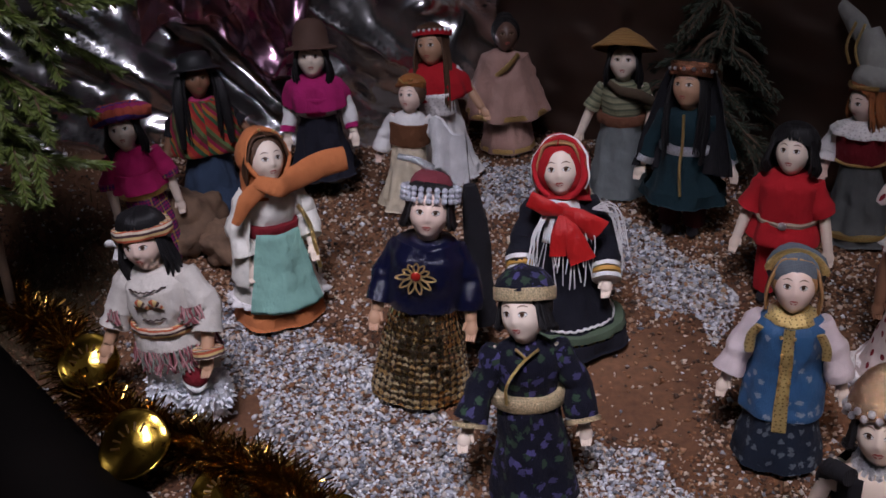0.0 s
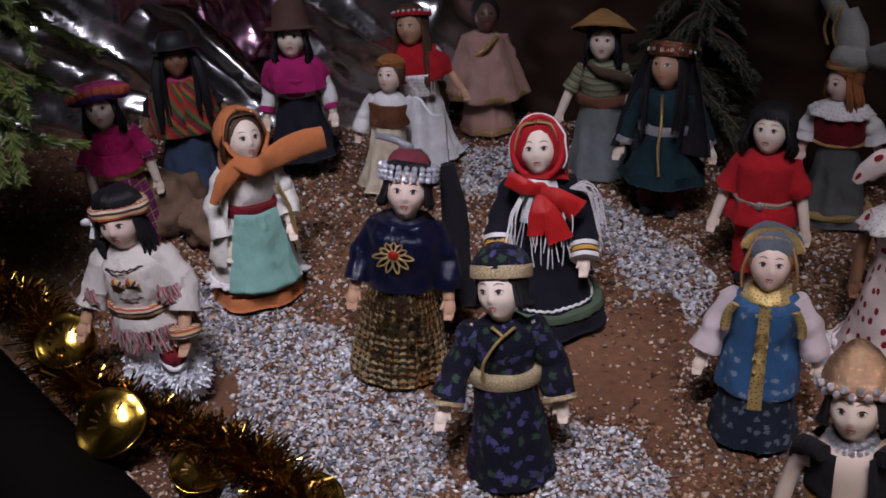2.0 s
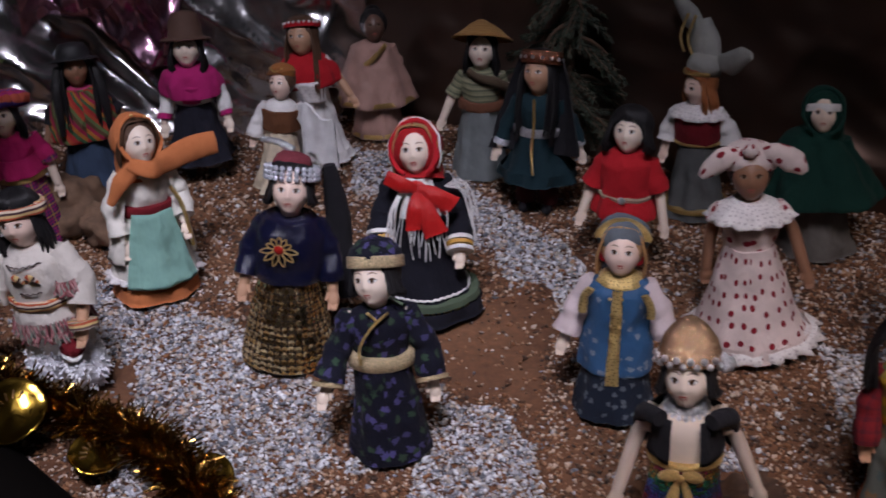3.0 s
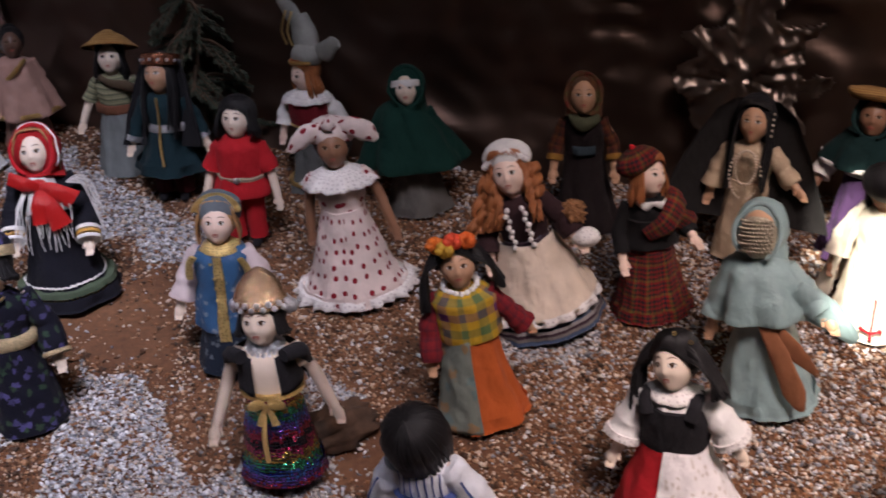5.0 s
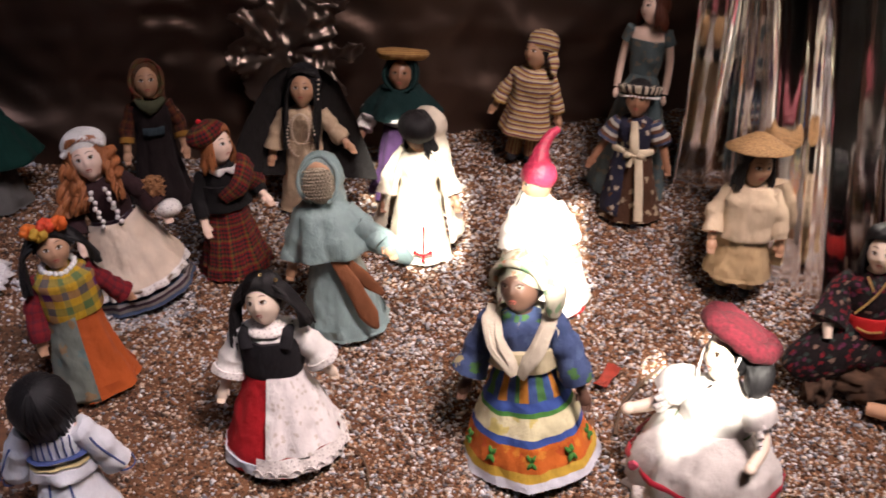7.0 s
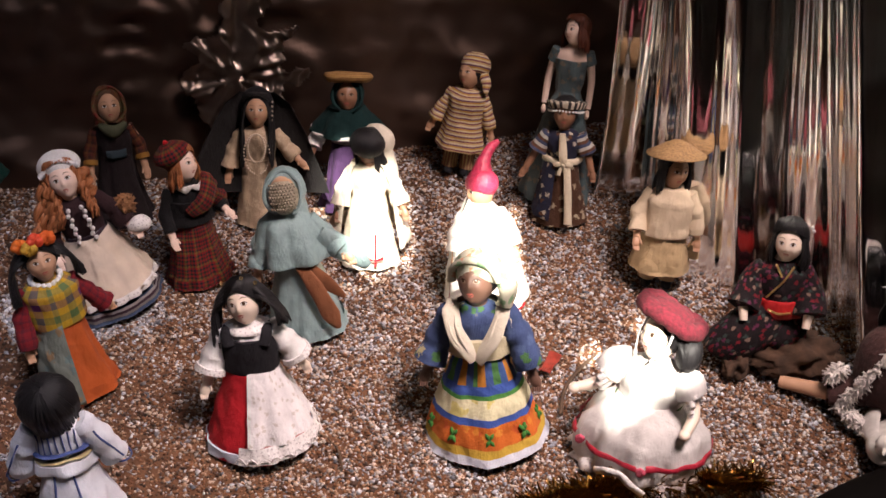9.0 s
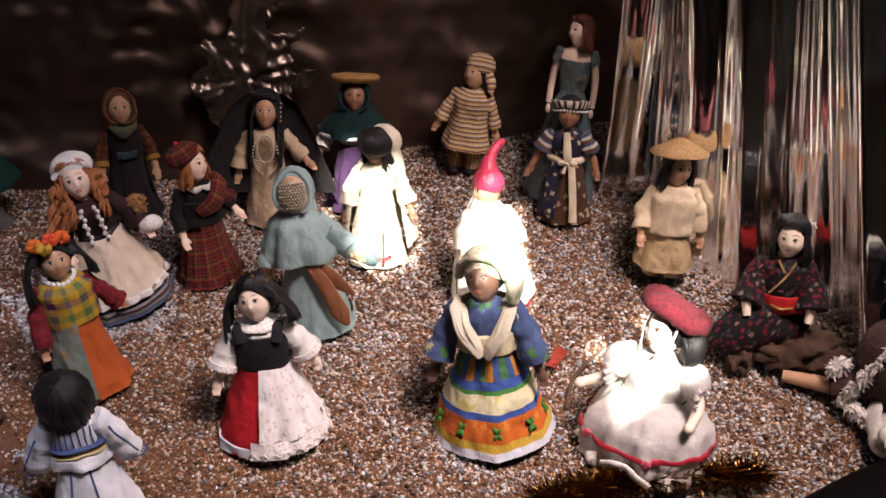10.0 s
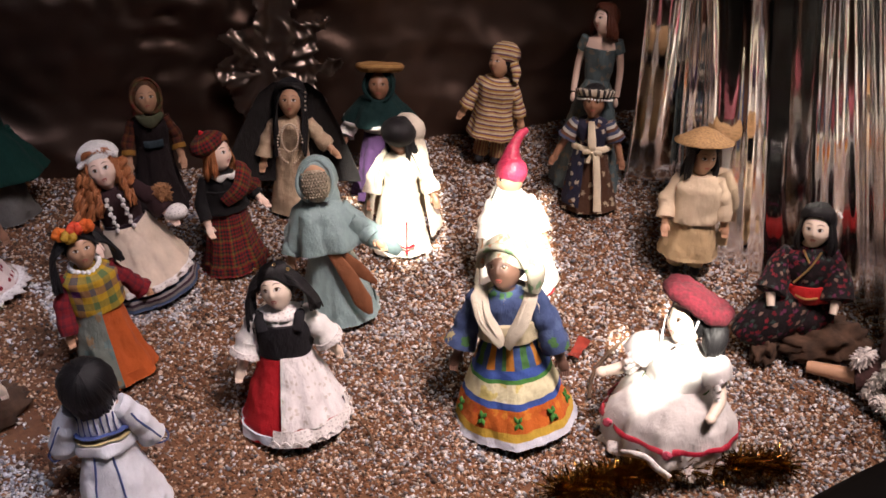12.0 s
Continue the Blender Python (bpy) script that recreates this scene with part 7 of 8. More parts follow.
def scatter(count):
    x, y = rng.uniform(-0.45, 1.20, count), rng.uniform(-0.14, 1.32, count)
    ok = (y > edge_y(x) - 0.03) & (y < 1.26 - 0.62 * x)
    return x[ok], y[ok]


def chip_mesh(name, x, y, size, material, label):
    """Flat splintery chips: six corners, eight faces each."""
    n = len(x)
    a = rng.uniform(0, 6.28, n)
    z = bank(x, y) + 0.004 * np.array([noise.noise((p * 3.0, q * 3.0, 0.3)) for p, q in zip(x, y)]) - 0.006
    dirs = np.array([(1, 0, 0), (0, 1, 0), (-1, 0, 0), (0, -1, 0), (0, 0, 1), (0, 0, -1)], float)
    v = dirs[None] * (size[:, None, None] * rng.uniform(0.55, 1.25, (n, 6, 1))) * np.array([1.0, 0.75, 0.6])[None, None]
    v += rng.normal(0, 0.13, v.shape) * size[:, None, None]
    t = rng.uniform(-0.7, 0.7, n)
    c, s = np.cos(a)[:, None], np.sin(a)[:, None]
    ct, st = np.cos(t)[:, None], np.sin(t)[:, None]
    vx, vy, vz = v[..., 0], v[..., 1], v[..., 2]
    vy, vz = vy * ct - vz * st, vy * st + vz * ct
    px, py = vx * c - vy * s, vx * s + vy * c
    lift = rng.uniform(0.1, 0.9, n) * size * 0.8
    co = np.stack([px + x[:, None], py + y[:, None], vz + (z + lift)[:, None]], -1).reshape(-1, 3)
    tri = np.array([(0, 1, 4), (1, 2, 4), (2, 3, 4), (3, 0, 4), (1, 0, 5), (2, 1, 5), (3, 2, 5), (0, 3, 5)])
    idx = (tri[None] + 6 * np.arange(n)[:, None, None]).reshape(-1)
    me = bpy.data.meshes.new(name)
    me.vertices.add(len(co))
    me.vertices.foreach_set("co", co.ravel())
    me.loops.add(len(idx))
    me.loops.foreach_set("vertex_index", idx)
    me.polygons.add(len(idx) // 3)
    me.polygons.foreach_set("loop_start", np.arange(0, len(idx), 3))
    me.materials.append(material)
    me.update(calc_edges=True)
    return tagged(new(name, me), label, "gravel", "", "stuff")


gx, gy = scatter(760000)
grey = np.zeros(len(gx), bool)
wx, wy = gx + 0.012 * soft_noise(gx, gy, 60, 3), gy + 0.012 * soft_noise(gx, gy, 60, 4)
for bed in GREY_BEDS:
    grey |= inside(bed, wx, wy)
bare = np.zeros(len(gx), bool)
for bed in SAND:
    bare |= inside(bed, wx, wy)
right = np.clip((gx - 0.40) / 0.22, 0, 1)
mixed = rng.random(len(gx)) < np.where(grey, 0.80, 0.10 + 0.30 * right)
keep = rng.random(len(gx)) < np.where(bare, 0.06, np.where(grey, 1.0, 0.38 + 0.36 * right + 0.09 * soft_noise(gx, gy, 25, 6)))
keep &= (gx > -0.29) | (rng.random(len(gx)) < 0.25)
size = np.clip(rng.lognormal(math.log(0.0021), 0.30, len(gx)), 0.0011, 0.0044)
GREY_CHIPS = chips_mat("grey_stone_chips", ((0.50, 0.51, 0.56), (0.27, 0.28, 0.32), (0.66, 0.66, 0.69), (0.13, 0.135, 0.16), (0.42, 0.42, 0.45), (0.78, 0.78, 0.80), (0.19, 0.18, 0.185), (0.40, 0.35, 0.31), (0.52, 0.46, 0.41)), 0.45)
BROWN_CHIPS = chips_mat("brown_stone_chips", ((0.22, 0.092, 0.038), (0.10, 0.043, 0.020), (0.36, 0.19, 0.10), (0.05, 0.026, 0.016), (0.17, 0.075, 0.032), (0.56, 0.42, 0.32), (0.26, 0.115, 0.05), (0.07, 0.034, 0.018), (0.66, 0.54, 0.44), (0.42, 0.26, 0.16)), 0.65)
m = mixed & keep
chip_mesh("gravel", gx[m], gy[m], size[m], GREY_CHIPS, "grey and white crushed stone chips strewn over the sand")
m = ~mixed & keep
chip_mesh("gravel", gx[m], gy[m], size[m] * 0.95, BROWN_CHIPS, "brown and buff crushed stone chips strewn over the sand")


# ---------------------------------------------------------------- sheets of foil
def sheet(name, pts, material, label, category, kind="", keep=None):
    """A crumpled sheet, from rows of points, with a little thickness."""
    n, k = len(pts), len(pts[0])
    v = [tuple(p) for r in pts for p in r]
    f = [(i * k + j, i * k + j + 1, (i + 1) * k + j + 1, (i + 1) * k + j) for i in range(n - 1) for j in range(k - 1)]
    if keep:
        f = [q for q in f if keep(v[q[0]])]
        used = sorted({i for q in f for i in q})
        back = {i: k for k, i in enumerate(used)}
        v, f = [v[i] for i in used], [tuple(back[i] for i in q) for q in f]
    ob = solid(name, v, f, material, label, category, kind, smooth=True)
    th = ob.modifiers.new("thickness", "SOLIDIFY")
    th.thickness = 0.0006
    return ob


def ridge(x, y, z=0.0):
    return 1 - abs(noise.noise((x, y, z))) * 2


SILVER_FOIL, CRUMPLED_FOIL, MAGENTA_FOIL = foil_mat("silver_foil", (0.90, 0.88, 0.86), 0.085), foil_mat("crumpled_silver_foil", (0.92, 0.90, 0.90), 0.22), foil_mat("magenta_foil", (0.72, 0.40, 0.55), 0.24)
# foil behind the left-hand dolls, creased aslant
rows = []
for i in range(70):
    row = []
    for j in range(130):
        u, w = j / 129, i / 69
        x, z = -0.50 + 0.565 * u, 0.04 + 0.36 * w
        s, q = x * 0.8 + z, z * 0.8 - x
        d = 0.050 * ridge(s * 7, q * 1.6) + 0.020 * ridge(s * 19, q * 4, 3) + 0.008 * ridge(s * 44, q * 18, 6) + 0.05 * noise.noise((x * 4, z * 3, 1))
        row.append((x, 1.150 + 0.035 * u + 0.14 * w * (1 - u) - 0.8 * d - 0.08 * (1 - w) * (1 - u), z))
    rows.append(row)
sheet("foil_sheet", rows, CRUMPLED_FOIL, "crumpled silver foil sheet hung behind the dolls", "foil sheet")
rows = []
for i in range(40):
    row = []
    for j in range(60):
        u, w = j / 59, i / 39
        x, z = -0.275 + 0.15 * u, 0.185 + 0.20 * w
        d = 0.05 * ridge(x * 8 + z * 5, z * 4, 5) + 0.018 * ridge(x * 21, z * 13, 8) + 0.006 * ridge(x * 46, z * 40, 2)
        row.append((x + 0.03 * w, 1.125 - 0.8 * d, z + 0.03 * math.sin(u * 5)))
    rows.append(row)
sheet("foil_sheet", rows, MAGENTA_FOIL, "crumpled dark magenta foil over the silver sheet", "foil sheet")
# foil curtain on the right, gathered at the top so that its folds fan out
rows = []
PLAN = [(1.030, 0.450), (1.030, 0.327), (1.030, 0.247), (1.040, 0.170), (1.053, 0.089), (1.075, -0.005), (1.113, -0.132)]
for i in range(60):
    w = i / 59
    row = []
    for j in range(240):
        u = j / 239 * (len(PLAN) - 1)
        k = min(int(u), len(PLAN) - 2)
        p = Vector(PLAN[k]).lerp(Vector(PLAN[k + 1]), u - k)
        g = 1 - 0.50 * w ** 0.8
        ph = j / 239 * 2 * math.pi
        fold = 0.026 * math.asin(0.985 * math.sin(ph * 2.4 + 0.7 * math.sin(ph * 1.3) + 0.5 * w)) + 0.009 * math.asin(0.97 * math.sin(ph * 4.7 + 1.1 * math.sin(ph * 2.0 + w) - 0.6 * w)) + 0.0022 * noise.noise((ph * 7, w * 1.2, 3))
        fold += 0.012 * noise.noise((ph * 1.1, w * 2.2, 7)) + 0.0012 * math.asin(0.97 * math.sin(ph * 12.3 + 1.6 * math.sin(ph * 3.1) + 0.8 * w)) * (0.5 + noise.noise((ph * 2.3, w * 1.5, 11)))
        row.append((p.x + fold - 0.05 * w, 0.17 + (p.y - 0.17) * g + 0.085 * w, -0.05 + 0.75 * w))
    rows.append(row)
sheet("foil_curtain", rows, SILVER_FOIL, "silver foil curtain hanging in long vertical folds", "foil curtain")
# dark sheet with punched dimples over the back wall
rows = []
for i in range(130):
    row = []
    for j in range(260):
        u, w = j / 259, i / 129
        x = -0.15 + 1.38 * u
        z = -0.05 + 0.78 * w
        bunch = math.exp(-((x - 0.68) / 0.14) ** 2 - ((z - 0.34) / 0.15) ** 2)
        d = 0.012 * ridge(u * 9 + w * 3, w * 6, 2) + 0.006 * ridge(u * 26, w * 15, 6) + 0.012 * bunch * ridge(x * 38, z * 38, 9)
        dim = ((x * 26 + 0.5 * (int(z * 30) % 2)) % 1 - 0.5, (z * 30) % 1 - 0.5)
        d -= 0.006 * max(0.0, 1 - 7 * (dim[0] ** 2 + dim[1] ** 2)) * (0.35 + bunch)
        row.append((x, 1.235 - 0.62 * x - d, z))
    rows.append(row)
sheet("dark_sheet", rows, foil_mat("dark_metal_paper", (0.17, 0.115, 0.092), 0.50), "dark bronze wrapping sheet pinned along the back wall", "sheet")
rows = []
for i in range(80):
    row = []
    for j in range(90):
        u, w = j / 89, i / 79
        x, z = 0.655 + 0.18 * u - 0.02 * w + 0.02 * noise.noise((w * 4, 3, 1)), 0.07 + 0.23 * w + 0.03 * noise.noise((u * 4, 1, 5))
        a, r = math.atan2(z - 0.19, x - 0.735), math.hypot(z - 0.19, x - 0.735)
        d = 0.014 * ridge(a * 2.2, r * 8, 12) + 0.006 * ridge(u * 13, w * 12, 13) + 0.0012 * ridge(u * 34, w * 34, 15)
        row.append((x, 1.205 - 0.62 * x - d, z))
    rows.append(row)
sheet("foil_sheet", rows, foil_mat("smoky_foil", (0.34, 0.27, 0.23), 0.36), "crinkled smoky plastic foil fanned out on the back wall", "foil sheet",
      keep=lambda p: ((p[0] - 0.745) / 0.056) ** 2 + ((p[2] - 0.190) / 0.095) ** 2 + 0.9 * noise.noise((p[0] * 30, p[2] * 30, 4)) < 0.9)

# ---------------------------------------------------------------- gold tinsel with discs
TINSEL = plain("gold_tinsel", (0.28, 0.15, 0.035), 0.24, 1.0, 0.3, 200.0)
GOLD_DISC = plain("gold_foil_disc", (0.62, 0.38, 0.06), 0.20, 1.0, 0.15, 60.0, 0.25)


def tinsel(name, path, r, count, seed, label):
    rnd = random.Random(seed)
    path = [Vector(p) for p in path]
    v, f = [], []
    for i in range(count):
        t = rnd.random() * (len(path) - 1)
        k = min(int(t), len(path) - 2)
        p = path[k].lerp(path[k + 1], t - k)
        d = Vector((rnd.gauss(0, 1), rnd.gauss(0, 1), abs(rnd.gauss(0, 1)) * 0.9 - 0.1)).normalized()
        ln = r * rnd.uniform(0.6, 1.25)
        side = d.cross(Vector((rnd.gauss(0, 1), rnd.gauss(0, 1), rnd.gauss(0, 1)))).normalized() * 0.0007
        bend = Vector((rnd.gauss(0, 1), rnd.gauss(0, 1), -0.4)) * ln * 0.16
        a, b, c = p, p + d * ln * 0.55 + bend * 0.3, p + d * ln + bend
        n = len(v)
        nor = d.cross(side).normalized() * 0.00012
        for q in (a, b, c):
            v += [q - side, q + side, q + nor]
        for s0 in (0, 3):
            f += [(n + s0, n + s0 + 1, n + s0 + 4, n + s0 + 3), (n + s0 + 1, n + s0 + 2, n + s0 + 5, n + s0 + 4), (n + s0 + 2, n + s0, n + s0 + 3, n + s0 + 5)]
    me = bpy.data.meshes.new(name)
    me.from_pydata([tuple(p) for p in v], [], f)
    me.materials.append(TINSEL)
    return me


def on(*pts):
    """Points (x, y, height over the bank) set on the bank."""
    return [(x, y, bank(x, y) + h) for x, y, h in pts]


def garland(path, r, count, seed, label):
    top = new("tinsel_garland")
    tagged(top, label, "garland")
    s = Shape()
    s.tube(path, 0.0012, TINSEL, 6)
    for nm, me in (("core_wire", s.build("core_wire")), ("tinsel_fill", tinsel("tinsel_fill", path, r, count, seed, ""))):
        ob = new(nm, me)
        ob.parent = top
        if nm == "tinsel_fill":
            tagged(ob, kind="stuff")
    return top


left_garland = garland(on((-0.356, 0.836, 0.017), (-0.297, 0.800, 0.017), (-0.256, 0.727, 0.016), (-0.187, 0.692, 0.015), (-0.124, 0.663, 0.014), (-0.090, 0.627, 0.011), (-0.068, 0.594, 0.010)), 0.023, 6000, 3, "gold tinsel garland with round discs lying on the gravel edge")
garland(on((0.657, 0.176, 0.006), (0.697, 0.156, 0.010), (0.731, 0.137, 0.012), (0.795, 0.094, 0.012), (0.838, 0.056, 0.010)), 0.022, 2600, 5, "gold tinsel garland lying in front of the seated doll")


def disc(loc, rot, r):
    """A stamped foil disc with a raised rim and unreadable raised lettering as bars."""
    s = Shape()
    s.lathe([(0.0005, 0.0), (r * 0.25, 0.0), (r * 0.5, 0.0), (r * 0.72, 0.0), (r * 0.9, 0.0), (r * 0.97, 0.0008), (r, 0.0004), (r, -0.0004), (r * 0.9, -0.0008), (0.0005, -0.0008)], GOLD_DISC, 48, 1, 1)
    ink = plain("dark_gold_ink", (0.10, 0.05, 0.012), 0.4, 0.6)
    for i in range(6):
        a = radians(-55 + 22 * i)
        c, d = Vector((0.56 * r * math.sin(a), 0.50 * r * math.cos(a) - 0.1 * r, 0.0008)), Vector((math.sin(a), math.cos(a), 0)) * r * 0.13
        s.tube([c - d, c + d], 0.0009, ink, 6)
    # the thin foil is buckled across
    s.v = [(x, y, z + r * (0.13 * math.sin(2.6 * x / r + 0.8) + 0.16 * x * y / r ** 2 + 0.05 * math.sin(5.0 * y / r))) for x, y, z in s.v]
    ob = new("foil_disc", s.build("foil_disc"))
    ob.parent = left_garland
    ob.matrix_world = pose(*on(loc)[0], *rot)
    return ob


disc((-0.262, 0.747, 0.037), (31, -6, 22), 0.0225)
disc((-0.218, 0.676, 0.031), (25, -20, 28), 0.0258)
disc((-0.158, 0.650, 0.015), (22, 8, 60), 0.0185)
disc((-0.077, 0.632, 0.010), (14, 6, 10), 0.0205)

# ---------------------------------------------------------------- rail along the front edge
s = Shape()
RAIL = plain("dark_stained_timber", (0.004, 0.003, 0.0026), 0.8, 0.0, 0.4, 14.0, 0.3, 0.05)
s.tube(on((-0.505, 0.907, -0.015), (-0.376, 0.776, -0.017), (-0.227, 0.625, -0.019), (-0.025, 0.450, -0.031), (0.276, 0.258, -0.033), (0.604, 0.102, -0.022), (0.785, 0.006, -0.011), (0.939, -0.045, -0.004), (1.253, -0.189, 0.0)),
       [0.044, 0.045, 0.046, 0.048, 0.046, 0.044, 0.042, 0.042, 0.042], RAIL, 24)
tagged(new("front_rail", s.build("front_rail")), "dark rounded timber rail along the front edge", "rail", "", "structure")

# ---------------------------------------------------------------- evergreen twigs
# duller needles for the small tree: its shade is put into the colour
NEEDLE, SHADED_NEEDLE, TWIG = plain("fir_needle", (0.095, 0.125, 0.022), 0.55, 0.0, 0.5, 90.0), plain("dusty_fir_needle", (0.026, 0.036, 0.020), 0.7, 0.0, 0.5, 90.0), plain("fir_bark", (0.10, 0.06, 0.035), 0.85, 0.0, 0.4, 60.0, 0.5)


def needles(name, stems, length, gap, seed, droop=0.2):
    rnd = random.Random(seed)
    v, f = [], []
    for a, b in stems:
        a, b = Vector(a), Vector(b)
        way = (b - a).normalized()
        side = way.cross(Vector((0, 0, 1))).normalized()
        up = side.cross(way)
        n = int((b - a).length / gap)
        for i in range(n):
            p = a.lerp(b, i / n)
            for _ in range(3):
                an = rnd.uniform(0, 6.28)
                out = (side * math.cos(an) + up * math.sin(an) * 0.55)
                d = (out + way * rnd.uniform(0.5, 1.0) + Vector((0, 0, -droop))).normalized() * length * rnd.uniform(0.7, 1.15) * (1 - 0.35 * i / n)
                w = d.cross(Vector((rnd.gauss(0, 1), rnd.gauss(0, 1), rnd.gauss(0, 1)))).normalized() * 0.0010
                w2 = d.cross(w).normalized() * 0.0005
                k = len(v)
                v += [p - w, p + w, p + w2, p + d * 0.6 - w * 0.8, p + d * 0.6 + w * 0.8, p + d * 0.6 + w2, p + d]
                f += [(k, k + 1, k + 4, k + 3), (k + 1, k + 2, k + 5, k + 4), (k + 2, k, k + 3, k + 5), (k + 3, k + 4, k + 6), (k + 4, k + 5, k + 6), (k + 5, k + 3, k + 6)]
    me = bpy.data.meshes.new(name)
    me.from_pydata([tuple(p) for p in v], [], f)
    me.materials.append(SHADED_NEEDLE if length < 0.011 else NEEDLE)
    return me


def fir(label, trunk, boughs, length, gap, seed, name="fir_branch"):
    rnd = random.Random(seed)
    top = new(name)
    tagged(top, label, "evergreen")
    s = Shape()
    s.tube(trunk, [0.006] + [0.004] * (len(trunk) - 2) + [0.002], TWIG, 8)
    stems = []
    for a, b in boughs:
        a, b = Vector(a), Vector(b)
        s.tube([a, a.lerp(b, 0.5) + Vector((0, 0, 0.006)), b], [0.0028, 0.002, 0.001], TWIG, 6)
        stems.append((a, b))
        for i in range(9):
            p = a.lerp(b, 0.1 + 0.1 * i)
            side = (b - a).normalized().cross(Vector((0, 0, 1))).normalized() * (1 if i % 2 else -1)
            e = p + (side * rnd.uniform(0.5, 0.9) + (b - a).normalized() * 0.7 + Vector((0, 0, rnd.uniform(-0.5, 0.15)))).normalized() * rnd.uniform(0.035, 0.06)
            s.tube([p, e], [0.0014, 0.0008], TWIG, 5)
            stems.append((p, e))
    for nm, me, kd in (("wood", s.build("wood"), ""), ("needles", needles("needles", stems, length, gap, seed), "stuff")):
        ob = new(nm, me)
        ob.parent = top
        if kd:
            tagged(ob, kind=kd)
    return top


fir("dense green fir branches hanging over the edge of the display", [(-0.424, 0.847, 0.430), (-0.355, 0.826, 0.331), (-0.337, 0.813, 0.214), (-0.335, 0.815, 0.096), (-0.343, 0.830, 0.045)],
    [((-0.399, 0.837, 0.397), (-0.240, 0.796, 0.356)), ((-0.381, 0.828, 0.364), (-0.235, 0.799, 0.316)), ((-0.356, 0.827, 0.348), (-0.254, 0.817, 0.285)), ((-0.355, 0.816, 0.298), (-0.263, 0.801, 0.248)), ((-0.346, 0.806, 0.265), (-0.271, 0.790, 0.205)), ((-0.372, 0.817, 0.314), (-0.317, 0.774, 0.248)), ((-0.371, 0.823, 0.264), (-0.329, 0.773, 0.191)), ((-0.390, 0.828, 0.381), (-0.294, 0.759, 0.331))], 0.0115, 0.0008, 11)
fir("small dark fir tree standing before the back wall", on((0.258, 1.043, -0.005), (0.258, 1.043, 0.09), (0.258, 1.043, 0.195)),
    [(on((0.258, 1.043, z))[0], on((0.258 + r * math.sin(a), 1.043 + 0.6 * r * math.cos(a), z - 0.017))[0]) for z, r, a in
     [(0.042 + 0.0142 * i, 0.062 - 0.0042 * i, 2.4 * i) for i in range(11)]], 0.010, 0.0022, 12, "fir_tree")
# withered grass by the fir
GRASS = plain("dry_moss", (0.11, 0.075, 0.035), 0.9, 0.0, 0.5, 80.0)
rnd = random.Random(21)
v, f = [], []
for i in range(2600):
    x, y = rnd.gauss(-0.318, 0.038), rnd.gauss(0.854, 0.060)
    if x > -0.262 and y < 0.905:
        continue
    h, a = rnd.uniform(0.006, 0.022), rnd.uniform(0, 6.28)
    d = Vector((rnd.gauss(0, 1), rnd.gauss(0, 1), 0)) * h * 0.6
    p = Vector((x, y, ground_z(x, y)))
    w = Vector((math.cos(a), math.sin(a), 0)) * 0.0006
    w2 = Vector((-math.sin(a), math.cos(a), 0)) * 0.0005
    k = len(v)
    v += [p - w, p + w, p + w2, p + d + Vector((0, 0, h))]
    f += [(k, k + 1, k + 3), (k + 1, k + 2, k + 3), (k + 2, k, k + 3)]
solid("dry_grass", v, f, GRASS, "withered brown grass and moss beside the fir", "grass", "stuff")


# ---------------------------------------------------------------- stones, bark, twigs, small ornament
def rock(name, loc, r, seed, material, label, category="stone"):
    s = Shape()

    def lumpy(p, d):
        k = 2.2 if material.name == "cork_bark" else 1.0
        return p * (1 + 0.35 * noise.noise(d * 1.6 + Vector((seed, 0, 0))) + 0.14 * k * noise.noise(d * 4.5 + Vector((0, seed, 0))) + 0.10 * (k - 1) * noise.noise(d * 11 + Vector((0, 0, seed))))
    s.ball((0, 0, 0), r, material, 44, None, lumpy)
    ob = new(name, s.build(name))
    ob.matrix_world = pose(*on(loc)[0], 0, 0, seed * 50)
    return tagged(ob, label, category)


STONE_M = plain("brown_fieldstone", (0.17, 0.10, 0.06), 0.9, 0.0, 0.45, 55.0, 0.8)
BARK_M = plain("cork_bark", (0.065, 0.033, 0.018), 0.95, 0.0, 0.55, 70.0, 1.0)
for i, (x, y, r) in enumerate(((-0.221, 0.954, (0.036, 0.027, 0.027)), (-0.186, 0.926, (0.024, 0.021, 0.021)), (-0.155, 0.941, (0.021, 0.018, 0.016)), (-0.261, 0.955, (0.024, 0.020, 0.019)))):
    rock("stone", (x, y, r[2] * 0.55), r, 1.3 + i, STONE_M, "rough brown stone lying between the dolls")
rock("bark_piece", (0.987, 0.128, 0.008), (0.050, 0.030, 0.022), 6.1, BARK_M, "knobbly piece of cork bark under the kneeling doll", "bark")
rock("bark_piece", (0.943, 0.161, 0.004), (0.024, 0.015, 0.018), 7.7, BARK_M, "small knobbly root end on the gravel", "bark")
rock("bark_piece", (0.291, 0.573, 0.008), (0.020, 0.046, 0.018), 9.3, BARK_M, "dark root lying on the sand", "bark")


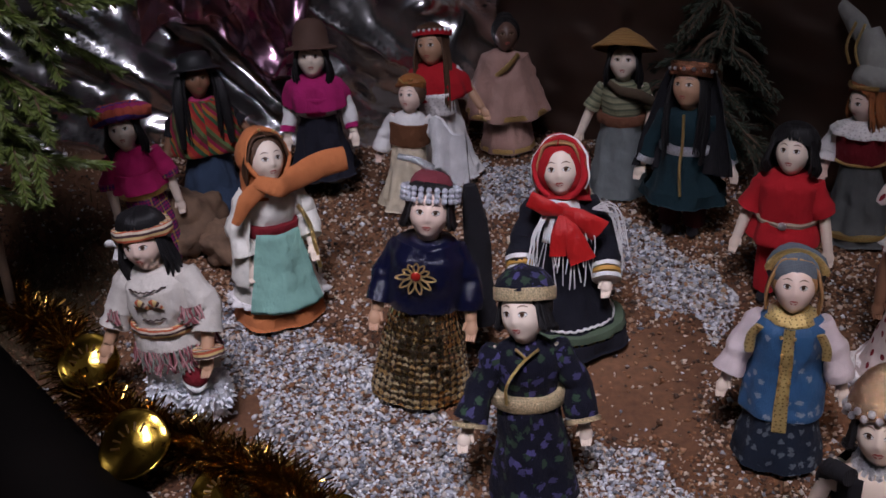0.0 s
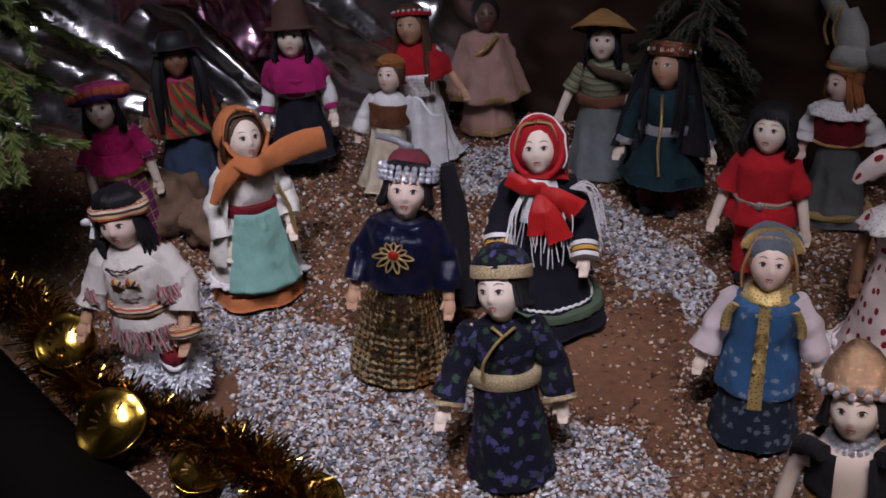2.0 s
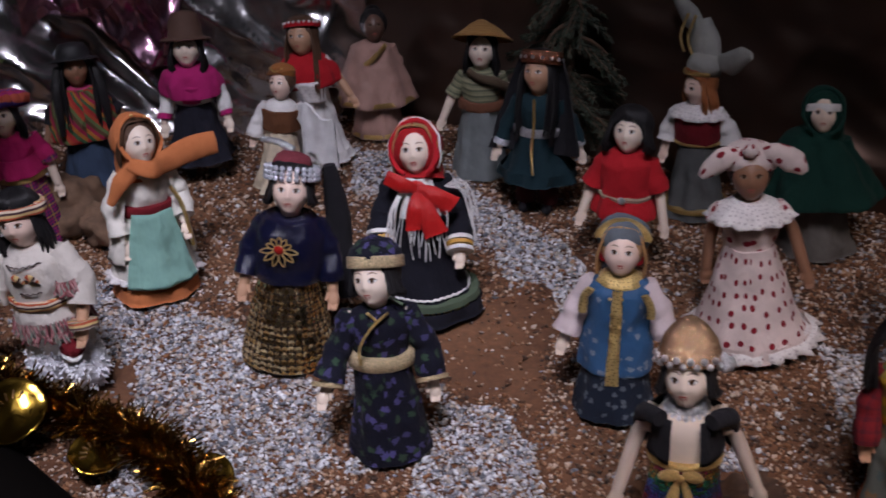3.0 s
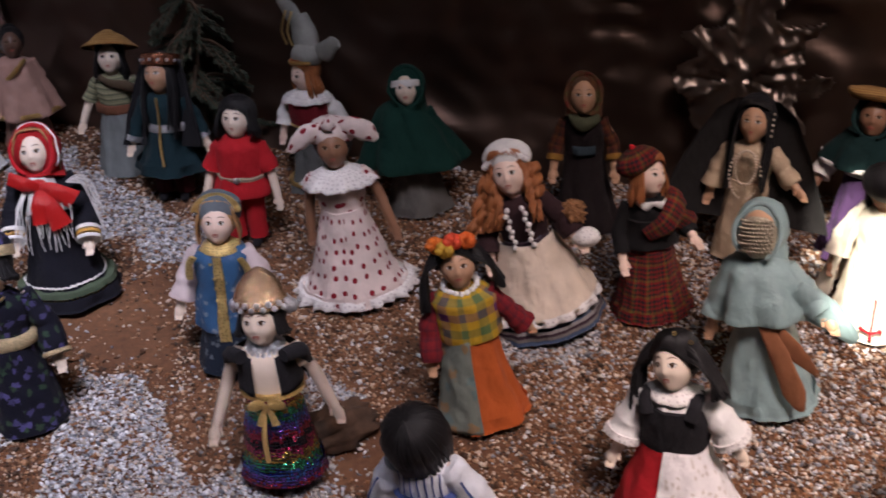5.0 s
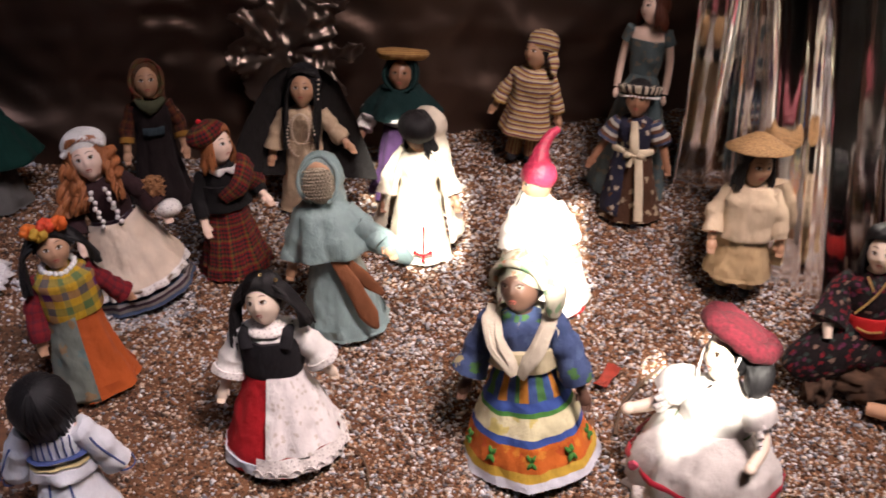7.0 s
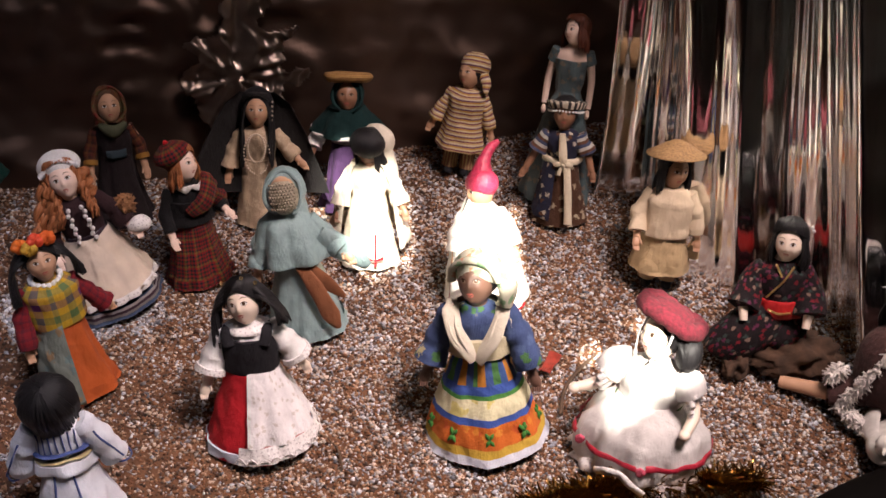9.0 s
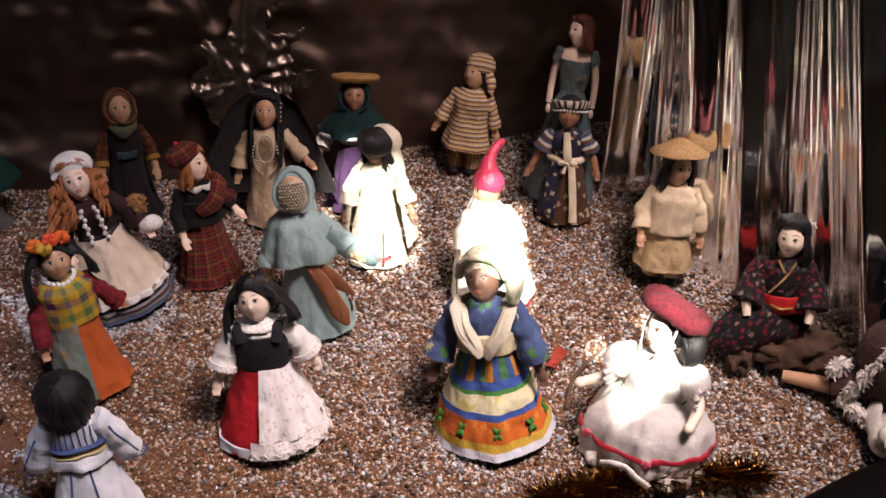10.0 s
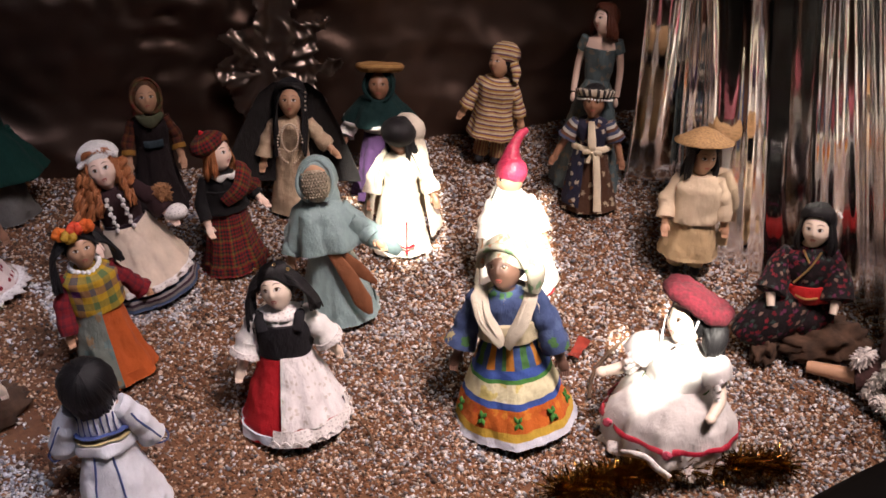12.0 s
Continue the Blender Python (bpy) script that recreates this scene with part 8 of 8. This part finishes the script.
def twig(pts, r, label):
    s = Shape()
    s.tube(on(*pts), [r] * (len(pts) - 1) + [r * 0.5], TWIG, 7)
    tagged(new("twig", s.build("twig")), label, "twig")


twig([(0.760, 0.236, 0.002), (0.782, 0.252, 0.005), (0.809, 0.257, 0.010), (0.834, 0.257, 0.013)], 0.0022, "thin dry twig lying on the gravel")
twig([(0.739, 0.187, 0.001), (0.752, 0.201, 0.004), (0.760, 0.221, 0.006)], 0.0012, "thin pale stalk lying on the gravel")
twig([(0.557, 0.323, 0.001), (0.566, 0.340, 0.003), (0.568, 0.359, 0.002)], 0.0010, "thin dark stalk lying on the gravel")
s = Shape()
s.slab([on(*((0.786 + 0.009 * j - 0.004 * i, 0.275 + 0.005 * i + 0.003 * j, 0.006 + 0.003 * math.sin(j * 2 + i)) for j in range(4))) for i in range(3)], 0.0008, plain("russet_leaf", (0.28, 0.035, 0.02), 0.5, 0, 0.4, 120.0))
tagged(new("dry_leaf", s.build("dry_leaf")), "curled russet leaf on the gravel", "leaf")
s = Shape()
DOVE = plain("milky_glass", (0.62, 0.58, 0.54), 0.25, 0.0, 0.2, 90.0)
s.ball((0, 0, 0.018), (0.020, 0.034, 0.016), DOVE, 16)
s.ball((0, -0.030, 0.036), 0.010, DOVE, 12)
s.tube([(0, -0.022, 0.022), (0, -0.028, 0.034)], [0.010, 0.008], DOVE, 10)
s.tube([(0, -0.038, 0.036), (0, -0.046, 0.034)], [0.003, 0.0006], DOVE, 6)
s.tube([(0, 0.026, 0.018), (0, 0.050, 0.026), (0, 0.066, 0.032)], [0.010, 0.012, 0.010], DOVE, 10, 0.3)
for q in (-1, 1):
    s.tube([(q * 0.014, -0.008, 0.024), (q * 0.020, 0.014, 0.030), (q * 0.018, 0.040, 0.036)], [0.008, 0.012, 0.003], DOVE, 10, 0.35)
ob = new("dove_figurine", s.build("dove_figurine"))
ob.matrix_world = pose(*on((0.960, -0.002, 0.0))[0], 0, 0, -70)
tagged(ob, "milky white dove figurine standing by the rail", "figurine")
